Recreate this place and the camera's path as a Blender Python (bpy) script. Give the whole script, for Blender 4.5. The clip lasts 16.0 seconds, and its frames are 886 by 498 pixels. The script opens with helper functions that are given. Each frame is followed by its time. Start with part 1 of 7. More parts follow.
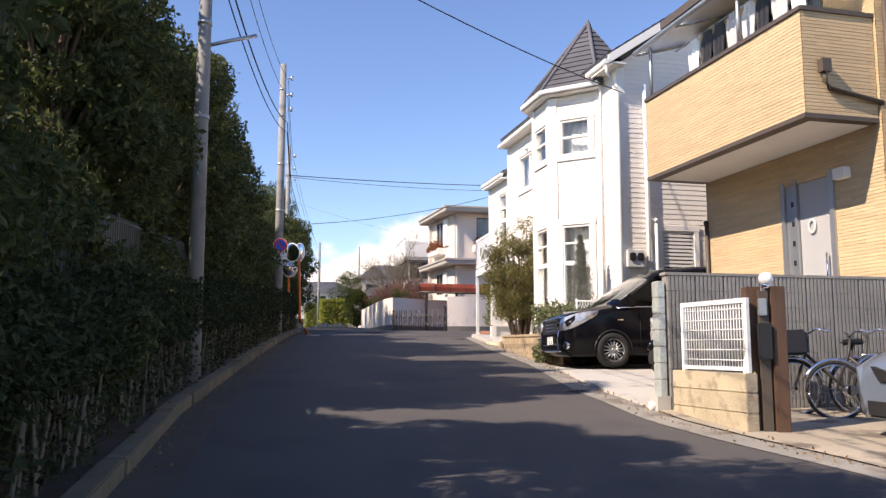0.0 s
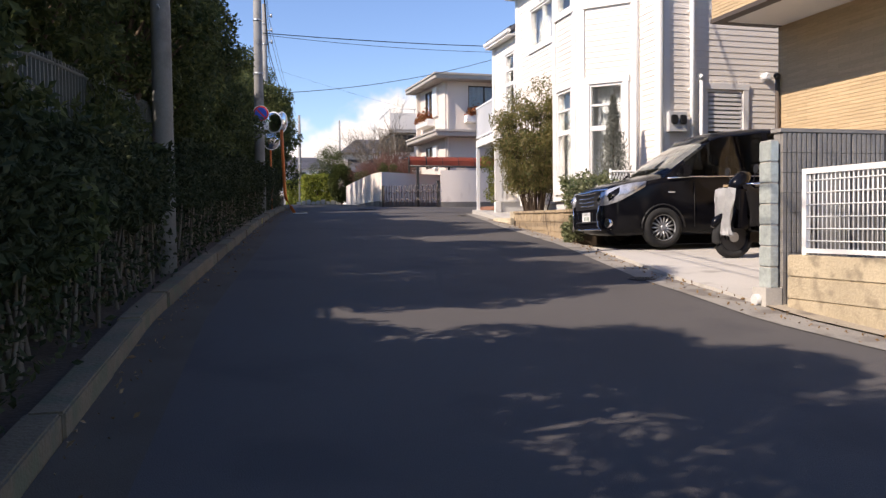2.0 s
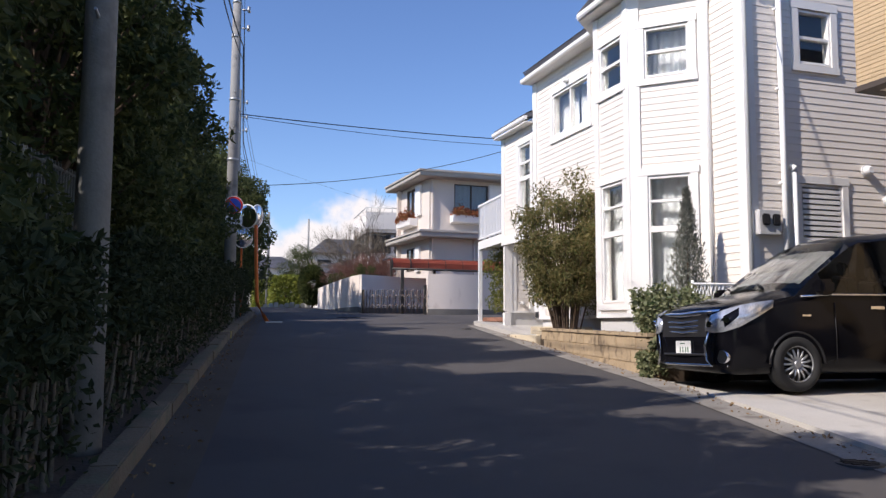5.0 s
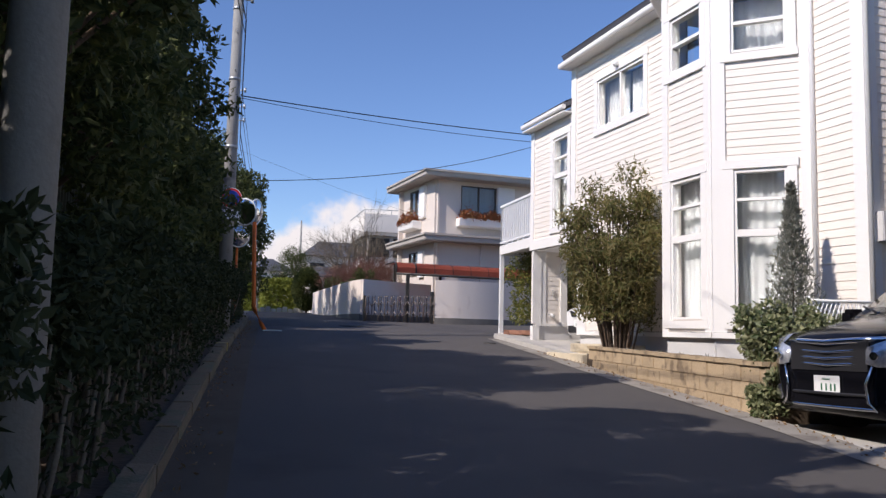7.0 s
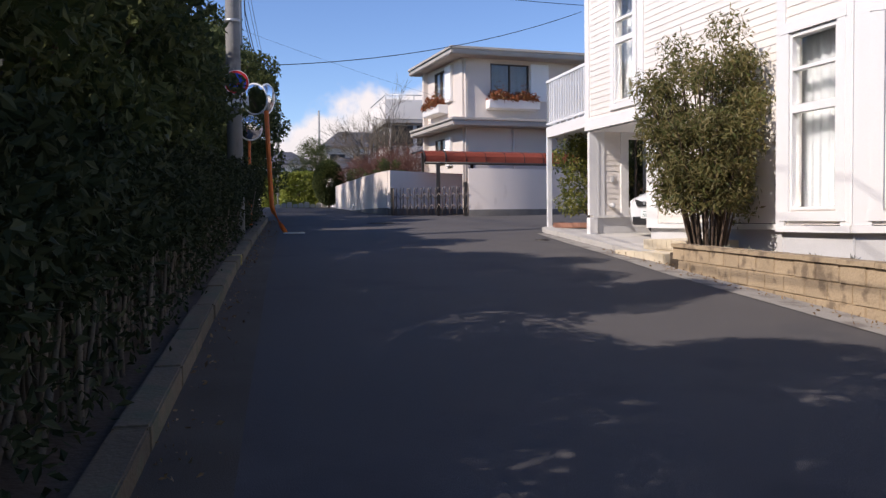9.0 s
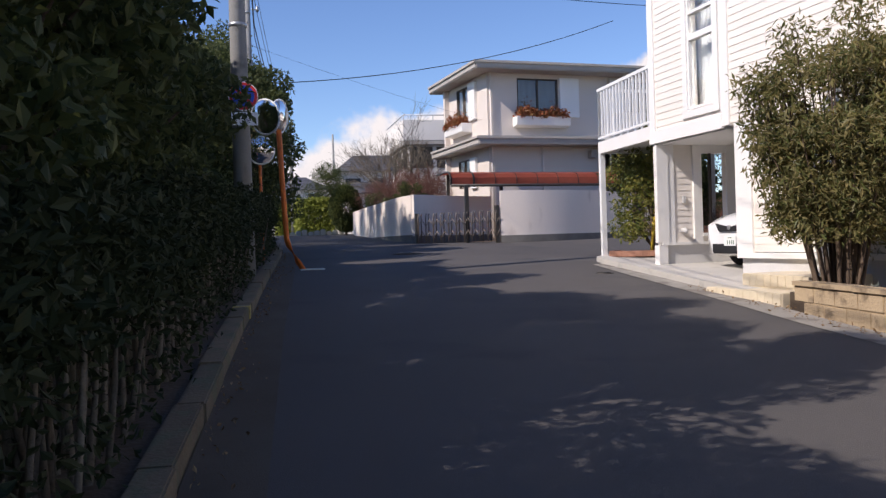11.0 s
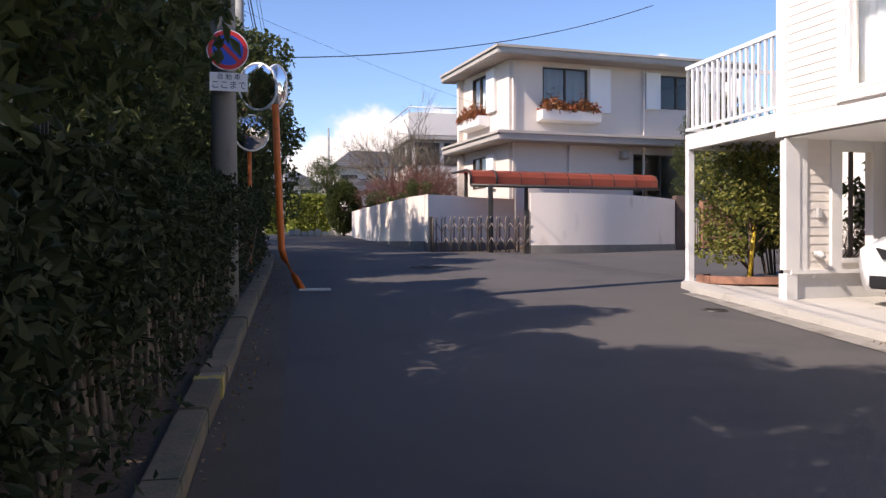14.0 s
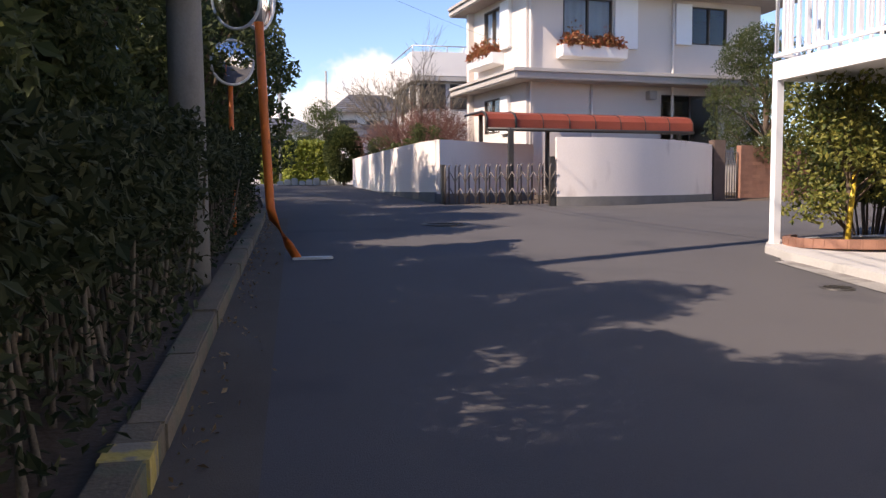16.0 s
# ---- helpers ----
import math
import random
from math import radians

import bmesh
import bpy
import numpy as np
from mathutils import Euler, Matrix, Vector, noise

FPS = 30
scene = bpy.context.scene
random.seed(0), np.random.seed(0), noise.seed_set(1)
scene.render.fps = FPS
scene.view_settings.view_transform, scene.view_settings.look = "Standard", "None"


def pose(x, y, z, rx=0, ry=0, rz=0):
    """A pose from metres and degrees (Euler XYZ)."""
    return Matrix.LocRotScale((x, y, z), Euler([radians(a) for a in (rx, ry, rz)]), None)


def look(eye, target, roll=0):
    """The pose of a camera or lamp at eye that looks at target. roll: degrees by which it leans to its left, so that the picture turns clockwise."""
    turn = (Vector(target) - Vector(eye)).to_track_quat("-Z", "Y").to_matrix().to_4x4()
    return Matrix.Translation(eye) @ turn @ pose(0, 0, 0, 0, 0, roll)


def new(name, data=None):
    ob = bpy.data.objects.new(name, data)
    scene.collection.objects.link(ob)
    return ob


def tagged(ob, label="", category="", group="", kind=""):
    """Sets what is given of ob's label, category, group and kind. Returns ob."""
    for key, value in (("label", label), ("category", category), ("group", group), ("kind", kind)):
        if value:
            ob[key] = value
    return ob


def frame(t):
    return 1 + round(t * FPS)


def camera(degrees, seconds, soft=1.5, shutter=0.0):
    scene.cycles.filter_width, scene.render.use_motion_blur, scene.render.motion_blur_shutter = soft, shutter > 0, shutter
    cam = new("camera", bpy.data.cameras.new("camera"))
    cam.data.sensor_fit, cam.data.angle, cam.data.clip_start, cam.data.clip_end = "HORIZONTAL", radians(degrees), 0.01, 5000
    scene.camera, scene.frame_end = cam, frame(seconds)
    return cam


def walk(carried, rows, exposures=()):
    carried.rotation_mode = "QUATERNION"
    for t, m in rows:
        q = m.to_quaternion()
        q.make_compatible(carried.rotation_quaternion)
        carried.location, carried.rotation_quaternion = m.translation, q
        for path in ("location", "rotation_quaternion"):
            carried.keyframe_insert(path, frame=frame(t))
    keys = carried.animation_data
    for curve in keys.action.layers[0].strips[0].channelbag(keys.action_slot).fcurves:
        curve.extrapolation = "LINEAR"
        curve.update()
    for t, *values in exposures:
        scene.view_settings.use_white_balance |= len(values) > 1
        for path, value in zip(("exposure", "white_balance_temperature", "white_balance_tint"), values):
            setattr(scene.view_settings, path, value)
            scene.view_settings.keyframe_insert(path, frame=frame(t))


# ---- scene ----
cam = camera(57.9, 16.0, soft=1.4)
METRES, EYE, TILT, LEAN, TURN = 20.0, 1.5, 0.0, 0.0, -10.3
ROWS = [
    (0.0, 0.0, 0.0, 0.0, -0.0, 7.04, -0.02),
    (0.5, -0.0111, 0.0241, -0.0011, 1.6, 3.6, -0.5),
    (1.0, -0.018, 0.0564, 0.0016, 3.9, 2.77, 0.31),
    (1.5, -0.0268, 0.086, 0.002, 0.51, -0.62, 0.42),
    (2.0, -0.0328, 0.1165, 0.0033, -1.51, -1.84, 0.62),
    (2.5, -0.0426, 0.1446, 0.0055, 2.14, -0.73, 0.57),
    (3.0, -0.0489, 0.1748, 0.0051, 1.37, -2.52, -0.4),
    (3.5, -0.0555, 0.2065, 0.012, -0.41, 5.38, -1.25),
    (4.0, -0.0624, 0.238, 0.0144, -2.52, 4.76, -1.61),
    (6.5, -0.1042, 0.3829, 0.0279, -5.07, 6.78, 0.28),
    (7.0, -0.1104, 0.4142, 0.0269, -5.18, 5.85, -1.38),
    (7.5, -0.1118, 0.4474, 0.0303, -8.92, 3.66, 0.43),
    (8.0, -0.1167, 0.4769, 0.0309, -6.01, -0.82, -0.46),
    (8.5, -0.1178, 0.5089, 0.034, -7.39, -3.9, -1.27),
    (9.0, -0.1227, 0.5358, 0.0375, -3.6, -2.22, 0.66),
    (9.5, -0.1271, 0.5664, 0.0402, -6.72, 0.33, -1.28),
    (10.0, -0.1314, 0.5957, 0.0428, -4.65, 1.49, 1.02),
    (12.5, -0.1571, 0.7537, 0.0523, -1.31, -4.25, 1.02),
    (13.0, -0.1621, 0.7836, 0.0548, -3.7, -3.09, -0.33),
    (13.5, -0.1664, 0.8156, 0.0573, -2.0, -1.69, 1.08),
    (14.0, -0.173, 0.8464, 0.0591, -3.36, -0.64, 0.21),
    (14.5, -0.1752, 0.8782, 0.0611, -5.28, 0.38, 0.61),
    (15.0, -0.1796, 0.9082, 0.0619, -4.29, -0.94, 0.12),
    (15.5, -0.1797, 0.9394, 0.0627, -6.06, -3.26, 0.92),
    (16.0, -0.1845, 0.9696, 0.0641, -3.43, -4.42, 0.42),
]
EXPOSURES = [(0.0, 0.62, 7300, 16), (1.0, 0.45, 7250, 16), (2.0, 0.42, 7100, 16), (3.5, 0.66, 6750, 15), (4.2, 0.4, 6500, 14), (6.5, 0.0, 6400, 15), (7.5, -0.05, 6450, 15), (8.0, -0.1, 6500, 16), (9.0, 0.05, 6500, 16), (10.0, 0.0, 6450, 15), (13.0, 0.33, 6750, 17), (16.0, 0.65, 7150, 19)]
walk(cam, [(t, pose(0, 0, EYE, TILT, LEAN, TURN) @ pose(METRES * x, METRES * y, METRES * z, 90 + pitch, roll, yaw)) for t, x, y, z, yaw, pitch, roll in ROWS], EXPOSURES)

# ---- light ----
SUN_EL, SUN_AZ = 40.5, 250.0
world = bpy.data.worlds.new("sky")
world.use_nodes = True
scene.world = world
wn = world.node_tree.nodes
sky = wn.new("ShaderNodeTexSky")
sky.sky_type, sky.sun_disc = "NISHITA", False
sky.sun_elevation, sky.sun_rotation = radians(SUN_EL), radians(SUN_AZ)
sky.air_density, sky.dust_density, sky.ozone_density = 1.0, 0.0, 5.0
wn["Background"].inputs["Strength"].default_value = 0.15
deep = wn.new("ShaderNodeHueSaturation")
deep.inputs["Hue"].default_value, deep.inputs["Saturation"].default_value = 0.508, 1.06
world.node_tree.links.new(sky.outputs[0], deep.inputs["Color"])
world.node_tree.links.new(deep.outputs[0], wn["Background"].inputs["Color"])
sun_data = bpy.data.lights.new("sun", "SUN")
sun_data.energy, sun_data.angle, sun_data.color = 5.0, radians(0.53), (1.0, 0.92, 0.82)
sun = new("sun", sun_data)
az, el = radians(SUN_AZ), radians(SUN_EL)
sun.matrix_basis = look((0, 0, 40), Vector((0, 0, 40)) - Vector((math.sin(az) * math.cos(el), math.cos(az) * math.cos(el), math.sin(el))))


# ---- materials ----
def mat(name, col, rough=0.6, metal=0.0, var=0.15, scale=1.5, fine=60.0, bump=0.1, spec=0.4, rand=0.0, island=0.0, stain=None, stain_at=0.6, stretch=(1, 1, 1), coat=0.0):
    """A surface with variation at two scales, random tone by object or island, stains and a fine relief."""
    m = bpy.data.materials.new(name)
    m.use_nodes = True
    nt = m.node_tree
    b = nt.nodes["Principled BSDF"]
    b.inputs["Roughness"].default_value, b.inputs["Metallic"].default_value = rough, metal
    b.inputs["Specular IOR Level"].default_value = spec
    b.inputs["Coat Weight"].default_value = coat
    b.inputs["Coat Roughness"].default_value = 0.05
    geo = nt.nodes.new("ShaderNodeNewGeometry")
    mp = nt.nodes.new("ShaderNodeMapping")
    mp.inputs["Scale"].default_value = stretch
    nt.links.new(geo.outputs["Position"], mp.inputs["Vector"])
    def tex(s, d):
        n = nt.nodes.new("ShaderNodeTexNoise")
        n.inputs["Scale"].default_value, n.inputs["Detail"].default_value = s, d
        nt.links.new(mp.outputs[0], n.inputs["Vector"])
        return n.outputs["Fac"]
    def math_node(op, a, v):
        n = nt.nodes.new("ShaderNodeMath")
        n.operation = op
        for i, q in enumerate((a, v)):
            if isinstance(q, (int, float)):
                n.inputs[i].default_value = q
            else:
                nt.links.new(q, n.inputs[i])
        return n.outputs[0]
    big, small = tex(scale, 4), tex(fine, 2)
    tone = math_node("ADD", math_node("MULTIPLY", math_node("SUBTRACT", big, 0.5), var * 2.4), math_node("MULTIPLY", math_node("SUBTRACT", small, 0.5), var * 1.8))
    if rand:
        oi = nt.nodes.new("ShaderNodeObjectInfo")
        tone = math_node("ADD", tone, math_node("MULTIPLY", math_node("SUBTRACT", oi.outputs["Random"], 0.5), rand))
    if island:
        tone = math_node("ADD", tone, math_node("MULTIPLY", math_node("SUBTRACT", geo.outputs["Random Per Island"], 0.5), island))
    tone = math_node("ADD", tone, 1.0)
    hsv = nt.nodes.new("ShaderNodeHueSaturation")
    hsv.inputs["Color"].default_value = (*col, 1)
    nt.links.new(tone, hsv.inputs["Value"])
    out = hsv.outputs[0]
    if stain:
        ramp = nt.nodes.new("ShaderNodeMapRange")
        ramp.inputs["From Min"].default_value, ramp.inputs["From Max"].default_value = stain_at, stain_at + 0.12
        nt.links.new(tex(scale * 2.3, 6), ramp.inputs["Value"])
        mx = nt.nodes.new("ShaderNodeMixRGB")
        mx.inputs[2].default_value = (*stain, 1)
        nt.links.new(ramp.outputs[0], mx.inputs[0])
        nt.links.new(out, mx.inputs[1])
        out = mx.outputs[0]
    nt.links.new(out, b.inputs["Base Color"])
    if bump:
        bp = nt.nodes.new("ShaderNodeBump")
        bp.inputs["Strength"].default_value, bp.inputs["Distance"].default_value = bump, 0.02
        nt.links.new(small, bp.inputs["Height"])
        nt.links.new(bp.outputs[0], b.inputs["Normal"])
    return m


def leaf_mat(name, col, col2, trans=0.3, rough=0.5):
    """Leaves: two tones by leaf, some light let through."""
    m = bpy.data.materials.new(name)
    m.use_nodes = True
    nt = m.node_tree
    b = nt.nodes["Principled BSDF"]
    geo = nt.nodes.new("ShaderNodeNewGeometry")
    mx = nt.nodes.new("ShaderNodeMixRGB")
    mx.inputs[1].default_value, mx.inputs[2].default_value = (*col, 1), (*col2, 1)
    nt.links.new(geo.outputs["Random Per Island"], mx.inputs[0])
    nt.links.new(mx.outputs[0], b.inputs["Base Color"])
    b.inputs["Roughness"].default_value = rough
    b.inputs["Specular IOR Level"].default_value = 0.35
    tr = nt.nodes.new("ShaderNodeBsdfTranslucent")
    nt.links.new(mx.outputs[0], tr.inputs[0])
    ad = nt.nodes.new("ShaderNodeMixShader")
    ad.inputs[0].default_value = trans
    nt.links.new(b.outputs[0], ad.inputs[1])
    nt.links.new(tr.outputs[0], ad.inputs[2])
    nt.links.new(ad.outputs[0], nt.nodes["Material Output"].inputs[0])
    return m


def glass_mat(name, tint=(0.85, 0.9, 0.92), rough=0.0):
    m = bpy.data.materials.new(name)
    m.use_nodes = True
    b = m.node_tree.nodes["Principled BSDF"]
    b.inputs["Base Color"].default_value = (*tint, 1)
    b.inputs["Transmission Weight"].default_value, b.inputs["Roughness"].default_value = 1.0, rough
    b.inputs["IOR"].default_value = 1.45
    return m


ASPHALT = mat("asphalt", (0.09, 0.083, 0.08), 0.85, var=0.16, scale=0.35, fine=140, bump=0.35, stain=(0.073, 0.069, 0.069), stain_at=0.56, spec=0.25)
PATCH = mat("asphalt_patch", (0.1, 0.083, 0.064), 0.9, var=0.28, scale=1.6, fine=140, bump=0.35, spec=0.25)
SOIL = mat("soil", (0.09, 0.065, 0.045), 0.95, var=0.4, scale=1.5, fine=25, bump=0.5)
CONCRETE = mat("concrete", (0.48, 0.455, 0.415), 0.85, var=0.14, scale=0.9, fine=50, bump=0.15, stain=(0.33, 0.31, 0.28), stain_at=0.6)
KERB = mat("kerb_concrete", (0.17, 0.135, 0.088), 0.9, var=0.3, scale=1.6, fine=40, bump=0.4, rand=0.3, stain=(0.13, 0.13, 0.08), stain_at=0.5)
KERB_YELLOW = mat("yellow_painted_concrete", (0.5, 0.38, 0.1), 0.85, var=0.3, scale=3, fine=30, bump=0.4, stain=(0.26, 0.23, 0.17), stain_at=0.5)
SIDING = mat("white_siding", (0.82, 0.76, 0.69), 0.55, var=0.05, scale=1.2, fine=90, bump=0.06, rand=0.05)
TRIM = mat("white_trim", (0.83, 0.81, 0.78), 0.5, var=0.04, scale=1.0, fine=60, bump=0.04)
FOUND = mat("foundation_render", (0.6, 0.59, 0.58), 0.85, var=0.12, scale=1.2, fine=70, bump=0.2)
ROOF = mat("slate_roof", (0.1, 0.1, 0.115), 0.75, var=0.2, scale=2, fine=50, bump=0.2, rand=0.3, island=0.25)
YARD = mat("worn_yard_concrete", (0.36, 0.31, 0.24), 0.9, var=0.25, scale=1.1, fine=40, bump=0.2, stain=(0.16, 0.135, 0.11), stain_at=0.5)
WOOD_DARK = mat("dark_wood", (0.1, 0.055, 0.035), 0.6, var=0.3, scale=2, fine=40, bump=0.2, stretch=(8, 8, 0.6))
TAN = mat("tan_brick", (0.57, 0.42, 0.25), 0.8, var=0.1, scale=1.0, fine=45, bump=0.2, island=0.16)
TAN_JOINT = mat("tan_joint", (0.5, 0.365, 0.21), 0.9, var=0.1)
BROWN_METAL = mat("dark_brown_metal", (0.09, 0.07, 0.055), 0.5, var=0.1, bump=0.0)
SOFFIT = mat("soffit_board", (0.75, 0.73, 0.7), 0.7, var=0.06)
RIBBED = mat("ribbed_block", (0.27, 0.255, 0.235), 0.9, var=0.18, scale=2, fine=50, bump=0.3, rand=0.15)
BLOCK = mat("tan_block", (0.46, 0.385, 0.27), 0.9, var=0.22, scale=2.2, fine=45, bump=0.4, rand=0.15, stain=(0.3, 0.25, 0.18), stain_at=0.53)
GARDEN_BLOCK = mat("garden_block", (0.42, 0.32, 0.205), 0.9, var=0.2, scale=2.0, fine=40, bump=0.4, rand=0.15, stain=(0.2, 0.15, 0.1), stain_at=0.54)
WHITE_METAL = mat("white_metal", (0.82, 0.82, 0.81), 0.35, var=0.03, bump=0.0)
BRONZE = mat("bronze_metal", (0.17, 0.14, 0.12), 0.5, metal=0.3, var=0.2, bump=0.05)
# mottled grey that paints the reflection seen in the van's windscreen
SCREEN_SHEEN = mat("mottled_screen_sheen", (0.27, 0.265, 0.255), 0.6, var=0.5, scale=7, fine=25, bump=0.3)
DOOR_GREY = mat("grey_door_metal", (0.4, 0.4, 0.4), 0.5, var=0.06, scale=2, bump=0.02)
DARK_METAL = mat("dark_metal", (0.06, 0.055, 0.05), 0.5, metal=0.4, var=0.2, bump=0.05)
CHROME = mat("chrome", (0.75, 0.75, 0.77), 0.12, metal=1.0, var=0.02, bump=0.0)
STEEL = mat("galvanised_steel", (0.45, 0.46, 0.47), 0.45, metal=0.8, var=0.15, bump=0.05)
POLE = mat("pole_concrete", (0.27, 0.265, 0.255), 0.85, var=0.15, scale=1.0, fine=40, bump=0.15, stain=(0.17, 0.165, 0.16), stain_at=0.58)
ORANGE = mat("orange_paint", (0.75, 0.17, 0.025), 0.45, var=0.12, scale=3, bump=0.05, stain=(0.42, 0.1, 0.03), stain_at=0.62)
RED_PAINT = mat("sign_red", (0.62, 0.03, 0.03), 0.4, var=0.05, bump=0.0)
BLUE_PAINT = mat("sign_blue", (0.02, 0.08, 0.5), 0.4, var=0.05, bump=0.0)
PLASTER = mat("beige_plaster", (0.75, 0.67, 0.61), 0.9, var=0.08, scale=0.8, fine=60, bump=0.25, stain=(0.58, 0.5, 0.45), stain_at=0.6, stretch=(1, 1, 0.35))
HOUSE_BEIGE = mat("beige_render", (0.66, 0.59, 0.53), 0.85, var=0.06, scale=0.7, fine=60, bump=0.15)
FASCIA = mat("weathered_fascia", (0.42, 0.385, 0.345), 0.7, var=0.15, scale=1.2, fine=40, bump=0.1)
CANOPY = mat("rust_red_canopy", (0.4, 0.1, 0.06), 0.5, var=0.2, scale=1.5, fine=30, bump=0.05)
PLINTH = mat("grey_stone_plinth", (0.16, 0.15, 0.14), 0.9, var=0.3, scale=3, bump=0.3)
BLACK_PAINT = mat("black_car_paint", (0.006, 0.006, 0.008), 0.16, var=0.02, bump=0.0, spec=0.18)
WHITE_PAINT = mat("white_car_paint", (0.8, 0.8, 0.8), 0.25, var=0.02, bump=0.0, coat=0.8)
SILVER_PAINT = mat("silver_blue_car_paint", (0.3, 0.37, 0.48), 0.28, metal=0.6, var=0.02, bump=0.0, coat=0.8)
TYRE = mat("tyre_rubber", (0.02, 0.02, 0.02), 0.85, var=0.2, bump=0.1)
BLACK_PLASTIC = mat("black_plastic", (0.02, 0.02, 0.022), 0.5, var=0.1, bump=0.05)
PLATE = mat("plate_white", (0.8, 0.8, 0.78), 0.4, var=0.02, bump=0.0)
PLATE_TEXT = mat("plate_green", (0.02, 0.12, 0.06), 0.5, var=0.02, bump=0.0)
GREY_TEXT = mat("sign_lettering", (0.06, 0.06, 0.1), 0.5, var=0.02, bump=0.0)
CURTAIN = mat("white_curtain", (0.48, 0.48, 0.48), 0.9, var=0.12, scale=4, fine=30, bump=0.2)
SILVER_COVER = mat("silver_cover_cloth", (0.6, 0.6, 0.6), 0.6, var=0.15, scale=6, bump=0.3)
# near-black tone: the shade of unlit interiors put into the colour
INSIDE_SHADE = mat("interior_shade", (0.05, 0.048, 0.045), 0.9, var=0.1)
BARK = mat("bark", (0.12, 0.085, 0.06), 0.95, var=0.4, scale=6, fine=40, bump=0.6, stretch=(1, 1, 0.3))
STEM = mat("pale_stem", (0.17, 0.14, 0.105), 0.9, var=0.35, scale=6, bump=0.3, island=0.7)
REDBRICK = mat("red_brick", (0.3, 0.15, 0.1), 0.85, var=0.2, scale=4, bump=0.3, rand=0.3)
CREAM_TILE = mat("cream_tile", (0.66, 0.57, 0.42), 0.5, var=0.12, scale=4, bump=0.1, rand=0.2)
LAMP_GLOBE = mat("opal_globe", (0.85, 0.84, 0.82), 0.3, var=0.02, bump=0.0)
WIRE = mat("black_cable", (0.02, 0.02, 0.022), 0.6, var=0.05, bump=0.0)
YELLOW = mat("yellow_paint", (0.65, 0.45, 0.05), 0.5, var=0.2, bump=0.05)
FLOWERS = leaf_mat("rust_flowers", (0.35, 0.09, 0.04), (0.22, 0.13, 0.05))
LEAF_DARK = leaf_mat("dark_evergreen_leaf", (0.04, 0.06, 0.02), (0.13, 0.145, 0.048), 0.42, 0.65)
LEAF_HEDGE = leaf_mat("hedge_leaf", (0.028, 0.039, 0.015), (0.06, 0.067, 0.026), 0.2, 0.85)
LEAF_OLIVE = leaf_mat("olive_feathery_leaf", (0.11, 0.13, 0.04), (0.29, 0.235, 0.1), 0.42)
LEAF_LIGHT = leaf_mat("variegated_leaf", (0.06, 0.09, 0.03), (0.34, 0.34, 0.19), 0.3)
LEAF_CITRUS = leaf_mat("yellow_green_leaf", (0.09, 0.125, 0.03), (0.33, 0.3, 0.07), 0.4)
LEAF_GREY = leaf_mat("grey_conifer_leaf", (0.12, 0.13, 0.11), (0.24, 0.24, 0.2), 0.15)
GUTTER = mat("gutter_concrete", (0.27, 0.25, 0.22), 0.9, var=0.25, scale=1.2, fine=40, bump=0.3, stain=(0.17, 0.15, 0.13), stain_at=0.52)
LEAF_YELLOW = leaf_mat("yellow_hedge_leaf", (0.15, 0.19, 0.03), (0.35, 0.36, 0.06), 0.3)
TWIG_RED = leaf_mat("reddish_twig", (0.13, 0.06, 0.045), (0.23, 0.11, 0.085), 0.1)
GLASS = glass_mat("window_glass")
CAR_GLASS = glass_mat("tinted_car_glass", (0.018, 0.02, 0.022))
SCREEN_GLASS = glass_mat("windscreen_glass", (0.8, 0.85, 0.85))
LENS_WHITE = mat("headlight_lens", (0.62, 0.64, 0.68), 0.14, metal=0.55, var=0.45, scale=14, fine=60, bump=0.05, coat=1.0)
FENCE_GREY = mat("weathered_fence_metal", (0.14, 0.15, 0.14), 0.6, metal=0.3, var=0.2, bump=0.05)
LITTER = leaf_mat("dry_leaf", (0.16, 0.09, 0.04), (0.3, 0.2, 0.1), 0.1)
MIRROR = mat("convex_mirror", (0.9, 0.9, 0.9), 0.03, metal=1.0, var=0.0, bump=0.0)


# ---- mesh helpers ----
def box(bm, x0, x1, y0, y1, z0, z1, m=None):
    vs = [bm.verts.new(v) for v in ((x0, y0, z0), (x1, y0, z0), (x1, y1, z0), (x0, y1, z0), (x0, y0, z1), (x1, y0, z1), (x1, y1, z1), (x0, y1, z1))]
    for f in ((3, 2, 1, 0), (4, 5, 6, 7), (0, 1, 5, 4), (1, 2, 6, 5), (2, 3, 7, 6), (3, 0, 4, 7)):
        bm.faces.new([vs[i] for i in f])
    if m is not None:
        for v in vs:
            v.co = m @ v.co
    return vs


def tube(bm, points, radii, seg=10, cap=True):
    """A round bar through points; radii: one or one for each point."""
    points = [Vector(p) for p in points]
    radii = radii if isinstance(radii, (list, tuple)) else [radii] * len(points)
    rings = []
    for i, p in enumerate(points):
        d = (points[min(i + 1, len(points) - 1)] - points[max(i - 1, 0)]).normalized()
        a = d.orthogonal().normalized() if abs(d.z) < 0.9 else Vector((1, 0, 0)).cross(d).normalized()
        if abs(d.z) < 0.9:
            a = d.cross(Vector((0, 0, 1))).normalized()
        b = d.cross(a)
        rings.append([bm.verts.new(p + radii[i] * (math.cos(k * math.tau / seg) * a + math.sin(k * math.tau / seg) * b)) for k in range(seg)])
    for r, s in zip(rings, rings[1:]):
        for k in range(seg):
            bm.faces.new((r[k], r[(k + 1) % seg], s[(k + 1) % seg], s[k])).smooth = True
    if cap:
        bm.faces.new(rings[0][::-1])
        bm.faces.new(rings[-1])


